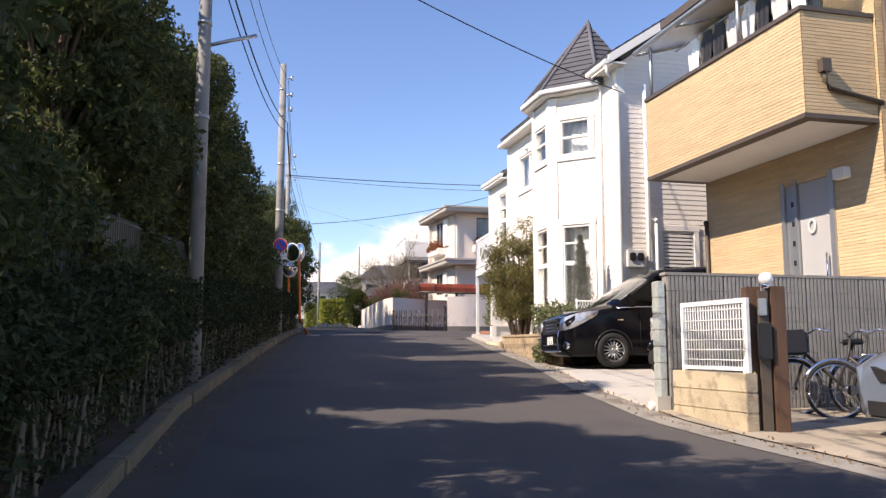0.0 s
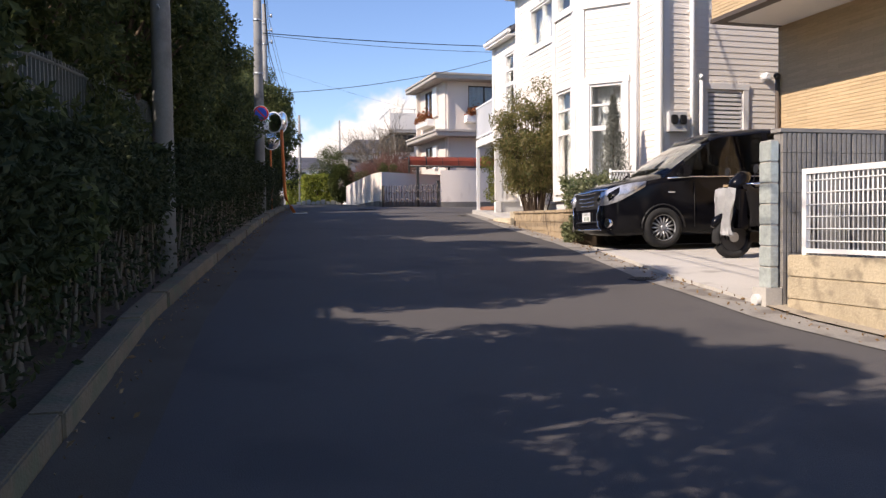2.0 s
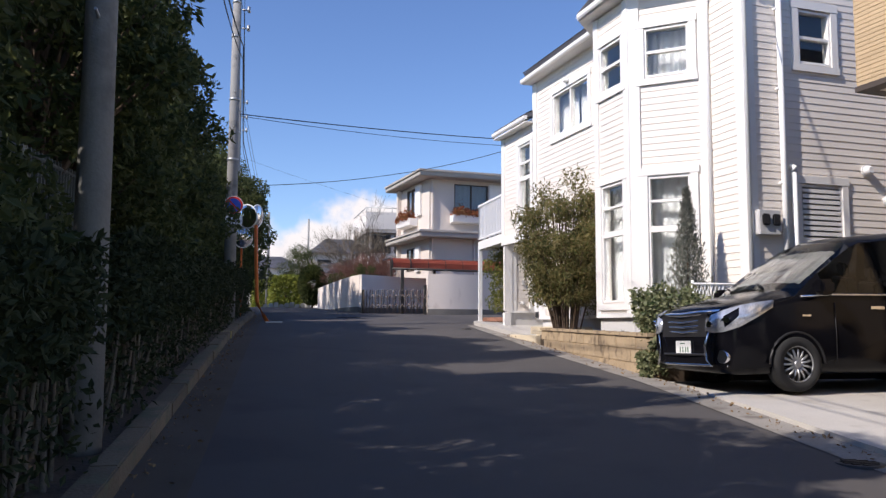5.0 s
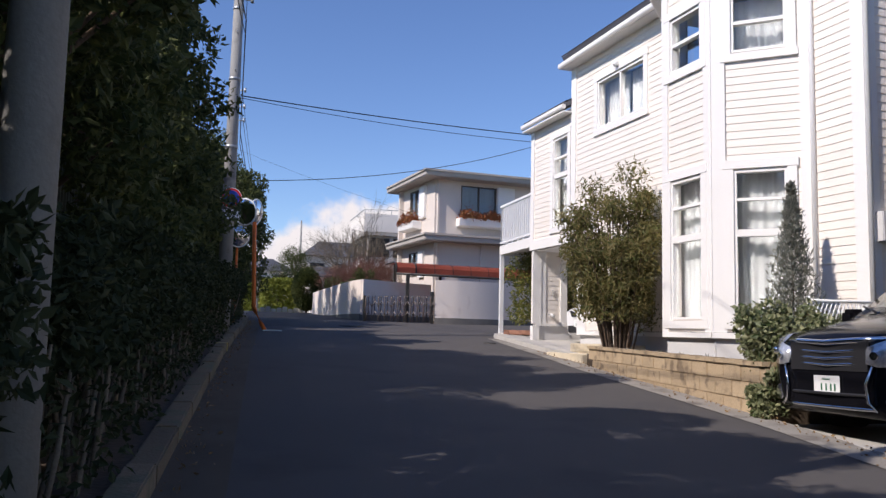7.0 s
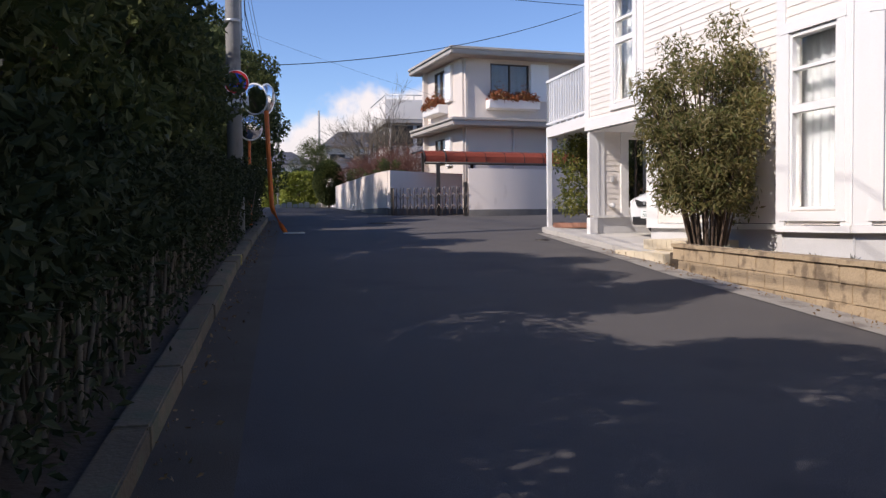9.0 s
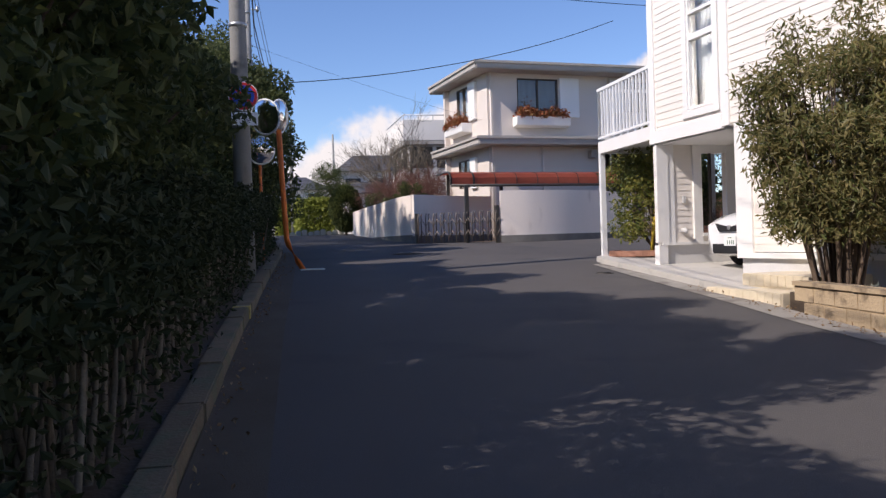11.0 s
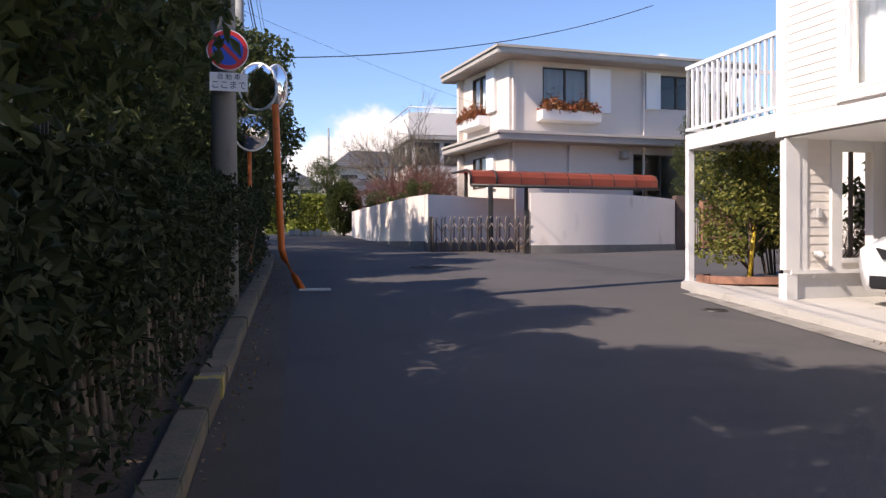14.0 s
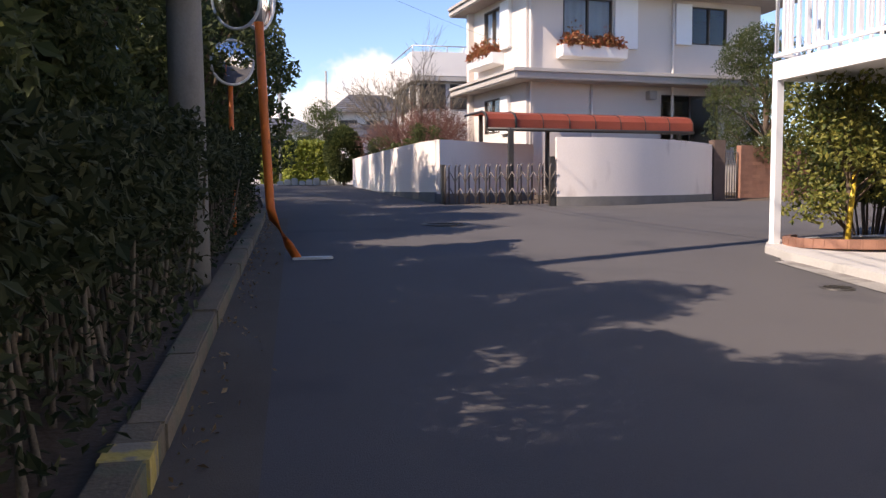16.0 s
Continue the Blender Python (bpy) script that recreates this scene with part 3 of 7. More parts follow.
def roof_slates(house, p0, p1, up, length, rows, name="roof", label="dark slate roof", cols=0):
    """Rows of slates on a slope: from p0 to p1 along the eave, going up."""
    p0, p1, up = Vector(p0), Vector(p1), Vector(up).normalized()
    al = (p1 - p0).normalized()
    n = al.cross(up)
    if n.z < 0:
        n = -n
    bm = bmesh.new()
    v = [bm.verts.new(p) for p in (p0, p1, p1 + up * length, p0 + up * length)]
    w = [bm.verts.new(q.co - n * 0.1) for q in v]
    bm.faces.new(v)
    bm.faces.new(w[::-1])
    for i in range(4):
        bm.faces.new((v[i], w[i], w[(i + 1) % 4], v[(i + 1) % 4]))
    rf = part(name, bm, ROOF, house, label, world=True)
    bm = bmesh.new()
    st = length / rows
    for i in range(rows):
        a, b = p0 + up * i * st, p1 + up * i * st
        q = [a + n * 0.03, b + n * 0.03, b + up * (st + 0.01) + n * 0.008, a + up * (st + 0.01) + n * 0.008]
        r = [a + n * 0.003, b + n * 0.003]
        q = [bm.verts.new(x) for x in q + r]
        bm.faces.new(q[:4])
        bm.faces.new((q[0], q[4], q[5], q[1]))
    part("slate_rows", bm, ROOF, rf, world=True)
    return rf


def gutter(house, pts, r=0.065, name="gutter"):
    bm = bmesh.new()
    for p, q in zip(pts, pts[1:]):
        p, q = Vector(p), Vector(q)
        d = (q - p).normalized()
        s = d.cross(Vector((0, 0, 1))).normalized()
        prof = [(-r, r), (-r, -0.4 * r), (-0.6 * r, -r), (0.6 * r, -r), (r, -0.4 * r), (r, r)]
        a = [bm.verts.new(p + s * x + Vector((0, 0, y))) for x, y in prof]
        b = [bm.verts.new(q + s * x + Vector((0, 0, y))) for x, y in prof]
        for i in range(6):
            bm.faces.new((a[i], b[i], b[(i + 1) % 6], a[(i + 1) % 6]))
        bm.faces.new(a)
        bm.faces.new(b[::-1])
    part(name, bm, TRIM, house, "white half-round gutter", world=True)


ex = Vector((-VY, VX, 0))
e0, e1 = Vector((*hp(-0.3, 0.36), EAVE - 0.12)), Vector((*hp(7.85, 0.25), EAVE - 0.06))
roof_slates(house, e0 + Vector((0, 0, 0.22)), e1 + Vector((0, 0, 0.24)), -ex + Vector((0, 0, RAKE)), 6.1, 22)
r0, r1 = Vector((*hp(-0.35, -8.6), EAVE - 0.04)), Vector((*hp(8.0, -8.6), EAVE - 0.04))
roof_slates(house, r1, r0, ex + Vector((0, 0, RAKE * 1.35)), 5.2, 16)
gutter(house, [Vector((*hp(-0.33, 0.4), EAVE - 0.08)), Vector((*hp(0.75, 0.4), EAVE - 0.08))], 0.05)
gutter(house, [Vector((*hp(4.1, 0.34), EAVE - 0.06)), Vector((*hp(7.88, 0.28), EAVE - 0.04))], 0.05)
for u0, u1, fc in ((0.1, 4.0, Face(hp(7.95), hp(3.6), 0)), (-0.4, 0.7, Face(hp(0.4), hp(-0.3), 0))):
    bm = bmesh.new()
    box(bm, u0, u1, -0.1, 0.27, EAVE - 0.1, EAVE - 0.06, fc.m)
    part("soffit", bm, SOFFIT, house, world=True)
bm = bmesh.new()
for s, (za, zb) in ((0.0, (-0.2, 0.02)),):
    a = Vector((*hp(-0.32, 0.36), EAVE - 0.12))
    d = (-ex + Vector((0, 0, RAKE)))
    q = [a, a + d * 5.0, a + d * 5.0 + Vector((0, 0, 0.2)), a + Vector((0, 0, 0.2))]
    bm.faces.new([bm.verts.new(p) for p in q])
    o = Vector((VX, VY, 0)) * 0.04
    w = [bm.verts.new(p + o) for p in q]
    bm.faces.new(w[::-1])
bmesh.ops.bridge_loops(bm, edges=list(bm.edges))
part("bargeboard", bm, TRIM, house, "white bargeboard", world=True)
bm = bmesh.new()
a = Vector((*hp(-0.28, 0.34), EAVE - 0.1))
d = (-ex + Vector((0, 0, RAKE)))
o = Vector((VX, VY, 0)) * 0.27
bm.faces.new([bm.verts.new(p) for p in (a, a + o, a + o + d * 5, a + d * 5)])
part("rake_soffit", bm, SOFFIT, house, world=True)
# turret roof over the bay
TIP = Vector((7.27, 18.95, 9.85))
ring = [Vector((*hp(v, o), 7.76)) for v, o in ((0.66, -1.0), (0.68, 0.16), (1.72, 1.19), (3.13, 1.19), (4.17, 0.16), (4.19, -1.0))]
rf = None
bm = bmesh.new()
rows = 13
for a, b in zip(ring, ring[1:]):
    n = (b - a).cross(TIP - a).normalized()
    n = n if n.z > 0 else -n
    for i in range(rows):
        f0, f1 = i / rows, min(1, (i + 1.05) / rows)
        q = [a.lerp(TIP, f0) + n * 0.03, b.lerp(TIP, f0) + n * 0.03, b.lerp(TIP, f1) + n * 0.006, a.lerp(TIP, f1) + n * 0.006]
        r = [a.lerp(TIP, f0), b.lerp(TIP, f0)]
        q = [bm.verts.new(x) for x in q + r]
        bm.faces.new(q[:4])
        bm.faces.new((q[0], q[4], q[5], q[1]))
tr = part("turret_roof", bm, ROOF, house, "dark slate turret roof", world=True)
bm = bmesh.new()
for p in ring[1:-1]:
    tube(bm, [p + Vector((0, 0, 0.03)), TIP + Vector((0, 0, 0.03))], 0.05, 8)
tube(bm, [TIP - Vector((0, 0, 0.05)), TIP + Vector((0, 0, 0.12))], [0.09, 0.02], 8)
part("hip_caps", bm, ROOF, tr, world=True)
bm = bmesh.new()
bm.faces.new([bm.verts.new(p + Vector((0, 0, -0.1))) for p in ring])
bm.faces.new([bm.verts.new(p + Vector((0, 0, -0.06))) for p in ring][::-1])
part("turret_soffit", bm, SOFFIT, house, world=True)
gutter(house, [p + Vector((0, 0, -0.02)) for p in ring[1:-1]], 0.052, "turret_gutter")
bm = bmesh.new()
g = Vector((*hp(0.82, 0.06), 0))
tube(bm, [ring[1] + Vector((0.05, 0.12, -0.08)), ring[1] + Vector((0.1, 0.1, -0.22)), g + Vector((0, 0, 7.15)), g + Vector((0, 0, 1.5))], 0.032, 10)
part("bay_downpipe", bm, WHITE_METAL, house, world=True)
bm = bmesh.new()
g = Vector((*hp(-0.06, 0.02), 0))
tube(bm, [Vector((*hp(-0.25, 0.4), 7.82)), Vector((*hp(-0.2, 0.34), 7.66)), g + Vector((0, 0, 7.3)), g + Vector((0, 0, 1.4))], 0.035, 10)
part("corner_downpipe", bm, WHITE_METAL, house, world=True)
# small lamp under the main eave
bm = bmesh.new()
tube(bm, [f_main.m @ Vector((1.9, a, 7.42)) for a in (0.02, 0.1, 0.16)], [0.05, 0.07, 0.03], 12)
part("eave_lamp", bm, WHITE_METAL, house, world=True)

# wing with the open porch
WE = 7.03
f_wing = Face(hp(9.8), hp(7.752), 4.07)
w_wing = [(9.8 - 8.65, 9.8 - 7.95, 4.45, 6.48)]
wl = wall(house, f_wing, WE, w_wing, SIDING)
siding(house, wl, f_wing, WE, w_wing)
window(house, f_wing, *w_wing[0], bars=((5.62, 0.1), (6.02, 0.05)), dark=True, label="tall white wing window with blind")
bm = bmesh.new()
upright(bm, f_wing, -0.03, 0.14, 4.05, WE - 0.01)
upright(bm, f_wing, -0.03, f_wing.w, 4.02, 4.24, 0.05)
part("wing_trim", bm, TRIM, house, world=True)
f_wend = Face(hp(9.8, -7), hp(9.8), 4.07)
wl = wall(house, f_wend, WE, [], SIDING)
siding(house, wl, f_wend, WE, [])
bm = bmesh.new()
box(bm, 0.02, f_wing.w, -6.5, -0.02, 4.0, 4.06, f_wing.m)
part("porch_ceiling", bm, SOFFIT, house, world=True)
# porch posts and the short siding wall
bm = bmesh.new()
box(bm, 2.33, 2.69, -0.12, 0.045, 2.03, 4.05, f_wing.m)
part("porch_post", bm, TRIM, house, world=True)
f_pw = Face(hp(9.7, 0.0), hp(9.7, -4.95), 2.27)
pw_open = [(0.9, 1.41, 2.42, 3.86)]
wl = wall(house, f_pw, 4.0, pw_open, SIDING, 0.1)
siding(house, wl, f_pw, 4.0, pw_open + [(0.0, 0.33, 2.0, 4.1), (0.71, 4.95, 2.0, 4.1)])
for a, b, out in ((-0.03, 0.2, 0.045), (0.2, 0.33, 0.03), (0.71, 0.89, 0.045), (1.41, 1.62, 0.04)):
    bm = bmesh.new()
    upright(bm, f_pw, a, b, 2.27, 4.0, out)
    part("porch_trim", bm, TRIM, house, world=True, bevel=0.005)
bm = bmesh.new()
upright(bm, f_pw, 0.89, 1.41, 2.36, 2.42, 0.05, -0.1)
part("porch_window_sill", bm, TRIM, house, world=True)
bm = bmesh.new()
upright(bm, f_pw, 0.89, 1.41, 3.86, 4.0, 0.03)
part("porch_trim", bm, TRIM, house, world=True)
bm = bmesh.new()
upright(bm, f_pw, 0.05, 4.95, 2.22, 2.27, 0.06, -0.1)
part("porch_ledge", bm, TRIM, house, world=True)
bm = bmesh.new()
box(bm, -0.02, 0.15, -0.1, 0.05, 1.72, 2.22, f_pw.m)
part("porch_post_foot", bm, TRIM, house, world=True)
bm = bmesh.new()
box(bm, 0.15, 4.95, -0.12, 0, 1.7, 2.22, f_pw.m)
part("porch_plinth", bm, FOUND, house, world=True)
# tap and switch on the siding
bm = bmesh.new()
upright(bm, f_pw, 0.48, 0.55, 2.96, 3.09, 0.05, 0.01)
part("wall_switch", bm, FOUND, house, world=True, bevel=0.01)
bm = bmesh.new()
tube(bm, [f_pw.m @ Vector((0.47, a, z)) for a, z in ((0.01, 2.48), (0.1, 2.48), (0.17, 2.44))], [0.04, 0.045, 0.03], 10)
part("wall_tap", bm, FOUND, house, world=True)
# the window to the garden, with a bar
bm = bmesh.new()
upright(bm, f_pw, 1.1, 1.14, 2.42, 3.86, -0.03, -0.08)
part("porch_window_bar", bm, BROWN_METAL, house, world=True)
bm = bmesh.new()
box(bm, 2.33, 2.69, -0.26, -0.05, 1.6, 2.08, f_wing.m)
part("porch_plinth", bm, FOUND, house, world=True)
# walls closing the porch, coloured dark for the shade inside
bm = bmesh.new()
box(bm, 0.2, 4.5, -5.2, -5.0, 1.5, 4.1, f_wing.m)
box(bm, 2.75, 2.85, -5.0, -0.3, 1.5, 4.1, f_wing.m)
part("porch_back_wall", bm, INSIDE_SHADE, house, world=True)
e0, e1 = Vector((*hp(7.76, 0.2), WE + 0.1)), Vector((*hp(9.9, 0.2), WE + 0.1))
roof_slates(house, e0, e1, -ex + Vector((0, 0, 0.55)), 5.0, 18)
gutter(house, [Vector((*hp(7.76, 0.24), WE)), Vector((*hp(9.92, 0.24), WE))], 0.048)
bm = bmesh.new()
box(bm, -0.1, f_wing.w, -0.1, 0.25, WE - 0.12, WE - 0.09, f_wing.m)
part("wing_soffit", bm, SOFFIT, house, world=True)

# balcony beside the wing
balcony = thing("balcony", (*hp(11, 0), 2.0), "white balcony on slim posts with upright railing bars", "balcony")
f_bal = Face((6.5, 28.95), hp(9.83), 4.25)
bm = bmesh.new()
box(bm, 0, f_bal.w, -0.1, 0, 4.12, 4.36, f_bal.m)
box(bm, 0, 0.1, -2.6, -0.1, 4.12, 4.36, f_bal.m)
box(bm, 0, f_bal.w, -2.6, -2.5, 4.12, 4.36, f_bal.m)
part("beam", bm, TRIM, balcony, world=True)
bm = bmesh.new()
box(bm, 0.1, f_bal.w, -2.5, -0.1, 4.2, 4.26, f_bal.m)
part("deck", bm, SOFFIT, balcony, world=True)
for a, b, c, d in ((0, f_bal.w, -0.06, 0.0), (0, 0.06, -2.54, -0.061), (0, f_bal.w, -2.6, -2.541)):
    for z0, z1 in ((5.4, 5.46), (4.42, 4.46)):
        bm = bmesh.new()
        box(bm, a, b, c, d, z0, z1, f_bal.m)
        part("rail", bm, WHITE_METAL, balcony, world=True)
bm = bmesh.new()
box(bm, -0.018, 0.018, -0.018, 0.018, 0, 0.94)
bar_me = mesh_of("bar", bm, WHITE_METAL)
inv = balcony.matrix_basis.inverted()
for i in range(17):
    piece("bar", bar_me, balcony, inv @ f_bal.m @ Matrix.Translation((0.03 + i * (f_bal.w - 0.06) / 16, -0.03, 4.46)))
    piece("bar", bar_me, balcony, inv @ f_bal.m @ Matrix.Translation((0.03, -0.03 - i * 2.53 / 16, 4.46)))
for u, d in ((0.05, -0.05), (0.05, -2.55)):
    bm = bmesh.new()
    box(bm, u - 0.05, u + 0.05, d - 0.05, d + 0.05, 1.9, 4.12, f_bal.m)
    part("post", bm, WHITE_METAL, balcony, world=True)


# ---- the tan house and its yard ----
tan = thing("tan_house", (9.5, 11.5, 0.7), "tan brick-tiled house with a solid balcony over the door", "house")
f_bf = Face((6.33, 13.6), (6.62, 9.35), 4.62)
bu, bn = f_bf.u, f_bf.n


def tp(u, o):
    """A place u along the tan balcony's front from its far end, o out."""
    q = f_bf.m @ Vector((u, o, 0))
    return q.x, q.y


TW = f_bf.w
DOOR = (2.5, 3.22, 0.9, 4.12)
SIDE = (2.2, 2.48, 0.9, 4.12)
f_tw = Face(tp(0.03, -1.17), tp(TW + 0.05, -1.17), 0.5)
f_ts = Face(tp(TW + 0.05, -1.17), tp(TW + 0.05, -9), 0.5)
f_tn = Face(tp(0.03, -9), tp(0.03, -1.17), 0.5)
TDOOR = [(DOOR[0], DOOR[1], 1.6, 4.05), (SIDE[0], SIDE[1], 1.6, 4.05)]
T_UP = [(1.4, 3.3, 4.95, 7.0)]
w_t = wall(tan, f_tw, 7.6, TDOOR + T_UP, TAN_JOINT)
w_s = wall(tan, f_ts, 7.6, [], TAN_JOINT)
wall(tan, f_tn, 7.6, [], TAN_JOINT)
f_bs = Face(tp(TW, 0), tp(TW, -1.15), 4.62)
f_bn = Face(tp(0, -1.15), tp(0, 0), 4.62)
BT = 6.05
wb = wall(tan, f_bf, BT, [], TAN_JOINT, 0.14, "balcony_front")
wbs = wall(tan, f_bs, BT, [], TAN_JOINT, 0.14, "balcony_side")
wbn = wall(tan, f_bn, BT, [], TAN_JOINT, 0.14, "balcony_side")


def brick_rows(holder, face, z0, z1, openings, step=0.05, length=0.42, name="brick_tiles"):
    """Thin long tiles in running bond, joined."""
    bm = bmesh.new()
    z, k = z0, 0
    while z < z1 - 0.01:
        h = min(step, z1 - z)
        for a, b in spans(face.w, openings, z, z + h):
            u = a - (length / 2 if k % 2 else 0)
            while u < b:
                p, q = max(a, u), min(b, u + length - 0.006)
                if q - p > 0.02:
                    o = 0.005 + random.uniform(0, 0.003)
                    v = [face.m @ Vector(c) for c in ((p, 0.001, z), (q, 0.001, z), (q, o, z + 0.003), (p, o, z + 0.003), (p, o, z + h - 0.004), (q, o, z + h - 0.004), (q, 0.001, z + h - 0.002), (p, 0.001, z + h - 0.002))]
                    v = [bm.verts.new(c) for c in v]
                    bm.faces.new((v[3], v[2], v[5], v[4]))
                    bm.faces.new((v[0], v[1], v[2], v[3]))
                    bm.faces.new((v[4], v[5], v[6], v[7]))
                u += length
        z += step
        k += 1
    ob = part(name, bm, TAN, holder, world=True)
    return tagged(ob, kind="stuff")


for hold, f, z0, z1, op in ((wb, f_bf, 4.62, BT, []), (wbs, f_bs, 4.62, BT, []), (w_t, f_tw, 1.6, 7.6, TDOOR + T_UP), (w_s, f_ts, 1.6, 7.6, [])):
    brick_rows(hold, f, z0, z1, op)
bm = bmesh.new()
for f in (f_bf, f_bs, f_bn):
    box(bm, -0.02, f.w + 0.02, -0.17, 0.035, BT, BT + 0.06, f.m)
part("balcony_coping", bm, BROWN_METAL, tan, world=True)
bm = bmesh.new()
box(bm, -0.01, TW + 0.01, -0.16, 0.025, 4.555, 4.618, f_bf.m)
box(bm, TW - 0.14, TW + 0.02, -1.15, -0.161, 4.555, 4.618, f_bf.m)
box(bm, -0.02, 0.14, -1.15, -0.161, 4.555, 4.618, f_bf.m)
part("balcony_base_trim", bm, BROWN_METAL, tan, world=True)
bm = bmesh.new()
box(bm, 0.141, TW - 0.141, -1.15, -0.162, 4.56, 4.66, f_bf.m)
part("balcony_soffit", bm, SOFFIT, tan, world=True)
# door with its sidelight
door = part("door_frame", (lambda b: (box(b, DOOR[0] - 0.06, DOOR[0], -0.1, 0.03, 1.6, 4.12, f_tw.m), box(b, DOOR[1], DOOR[1] + 0.1, -0.1, 0.04, 1.6, 4.12, f_tw.m), box(b, SIDE[0] - 0.07, SIDE[0], -0.1, 0.03, 1.6, 4.12, f_tw.m), b)[-1])(bmesh.new()), STEEL, tan, world=True)
bm = bmesh.new()
box(bm, DOOR[0], DOOR[1], -0.07, -0.02, 1.6, 4.05, f_tw.m)
d1 = part("door", bm, DOOR_GREY, tan, "pale grey metal entrance door with round ornament", world=True, bevel=0.01)
bm = bmesh.new()
box(bm, SIDE[0], SIDE[1], -0.07, -0.02, 1.6, 4.05, f_tw.m)
sl = part("door_side_panel", bm, STEEL, tan, "grey side panel with small square lights", world=True)
for i in range(7):
    bm = bmesh.new()
    z = 1.85 + i * 0.31
    box(bm, SIDE[0] + 0.12, SIDE[0] + 0.2, -0.021, -0.012, z, z + 0.08, f_tw.m)
    part("small_pane", bm, BLACK_PLASTIC, sl, world=True)
bm = bmesh.new()
for k in range(14):
    a = k * math.tau / 14
    tube(bm, [f_tw.m @ Vector((2.8 + 0.07 * math.cos(a + j * 0.45), 0.0 + 0.01 * j, 3.34 + 0.1 * math.sin(a + j * 0.45))) for j in (0, 1)], 0.018, 6)
part("ornament", bm, SOFFIT, d1, "pale round door ornament", world=True)
bm = bmesh.new()
tube(bm, [f_tw.m @ Vector((3.12, 0.04, z)) for z in (2.2, 2.9)], 0.018, 8)
part("handle", bm, CHROME, d1, world=True)
bm = bmesh.new()
box(bm, 3.42, 3.66, 0.0, 0.13, 3.92, 4.08, f_tw.m)
part("door_lamp", bm, SOFFIT, tan, world=True, bevel=0.01)
window(tan, f_tw, *T_UP[0], mull=(2.35,), trim=0, frame_mat=BROWN_METAL, dark=True, label="brown framed balcony window")
# rain pipes
bm = bmesh.new()
tube(bm, [f_bs.m @ Vector(p) for p in ((0.28, 0.06, 5.25), (0.28, 0.06, 5.05), (0.36, 0.05, 4.97), (1.2, 0.05, 4.83))], 0.035, 8)
box(bm, 0.21, 0.35, 0.02, 0.12, 5.18, 5.36, f_bs.m)
tube(bm, [f_ts.m @ Vector((0.1, 0.07, z)) for z in (1.0, 7.5)], 0.04, 10)
part("rain_pipe", bm, BROWN_METAL, tan, "dark brown rain pipe", world=True)
bm = bmesh.new()
tube(bm, [f_tw.m @ Vector((0.05, 0.06, z)) for z in (1.2, 3.75)], 0.035, 10)
tube(bm, [f_tw.m @ Vector(p) for p in ((0.05, 0.06, 3.75), (0.05, 0.06, 3.8), (-0.03, 0.02, 3.82))], 0.045, 10)
part("side_pipe", bm, BROWN_METAL, tan, "dark pipe on the house corner", world=True)
# roof canopy of the balcony and the house roof
bm = bmesh.new()
box(bm, -0.1, TW + 0.2, -9.0, -0.4, 7.55, 7.7, f_bf.m)
part("roof", bm, BROWN_METAL, tan, world=True)
bm = bmesh.new()
q = [f_bf.m @ Vector(p) for p in ((-0.15, 0.12, 7.05), (TW + 0.1, 0.12, 7.05), (TW + 0.1, -0.95, 7.35), (-0.15, -0.95, 7.35))]
slab(bm, q, 0.02)
cv = part("balcony_canopy", bm, glass_mat("canopy_plastic", (0.75, 0.78, 0.78), 0.3), tan, "translucent balcony canopy", world=True)
for u in (-0.13, 1.3, 2.8, TW + 0.08):
    bm = bmesh.new()
    tube(bm, [f_bf.m @ Vector((u, 0.12, 7.0)), f_bf.m @ Vector((u, -0.95, 7.3))], 0.03, 6)
    part("canopy_rib", bm, STEEL, cv, world=True)
for u in (0.1, 2.8):
    bm = bmesh.new()
    tube(bm, [f_bf.m @ Vector((u, -0.06, 6.1)), f_bf.m @ Vector((u, -0.06, 7.08))], 0.03, 6)
    part("canopy_post", bm, STEEL, cv, world=True)
bm = bmesh.new()
tube(bm, [f_bf.m @ Vector((-0.15, 0.14, 7.03)), f_bf.m @ Vector((TW + 0.1, 0.14, 7.03))], 0.045, 8)
part("canopy_gutter", bm, STEEL, cv, world=True)
# washing on the balcony
bm = bmesh.new()
tube(bm, [f_bf.m @ Vector((0.6, -0.3, 6.85)), f_bf.m @ Vector((TW - 0.2, -0.3, 6.85))], 0.018, 8)
solo("laundry_pole", bm, STEEL, "steel laundry pole over the balcony", "laundry pole")
for i, (u, w, h, m) in enumerate(((1.2, 0.3, 0.75, LAMP_GLOBE), (1.6, 0.28, 0.7, BLACK_PLASTIC), (1.95, 0.3, 0.8, BLACK_PLASTIC), (2.35, 0.32, 0.6, CURTAIN), (2.75, 0.3, 0.7, SILVER_COVER), (3.1, 0.3, 0.65, BLACK_PLASTIC), (3.5, 0.35, 0.6, CURTAIN), (3.9, 0.3, 0.7, LAMP_GLOBE))):
    bm = bmesh.new()
    n = 10
    for s in (0, 0.03):
        vs = [[bm.verts.new(f_bf.m @ Vector((u + w * (a / n - 0.5) * (0.6 if j == 0 else 1), -0.3 + s - 0.015 + 0.02 * math.sin(a * 1.7 + j), 6.84 - h * j / 4))) for a in range(n + 1)] for j in range(5)]
        for j in range(4):
            for a in range(n):
                bm.faces.new((vs[j][a], vs[j][a + 1], vs[j + 1][a + 1], vs[j + 1][a])).smooth = True
    solo("hanging_laundry", bm, m, "washed clothes hung on the balcony pole", "laundry", group="washing on the balcony")

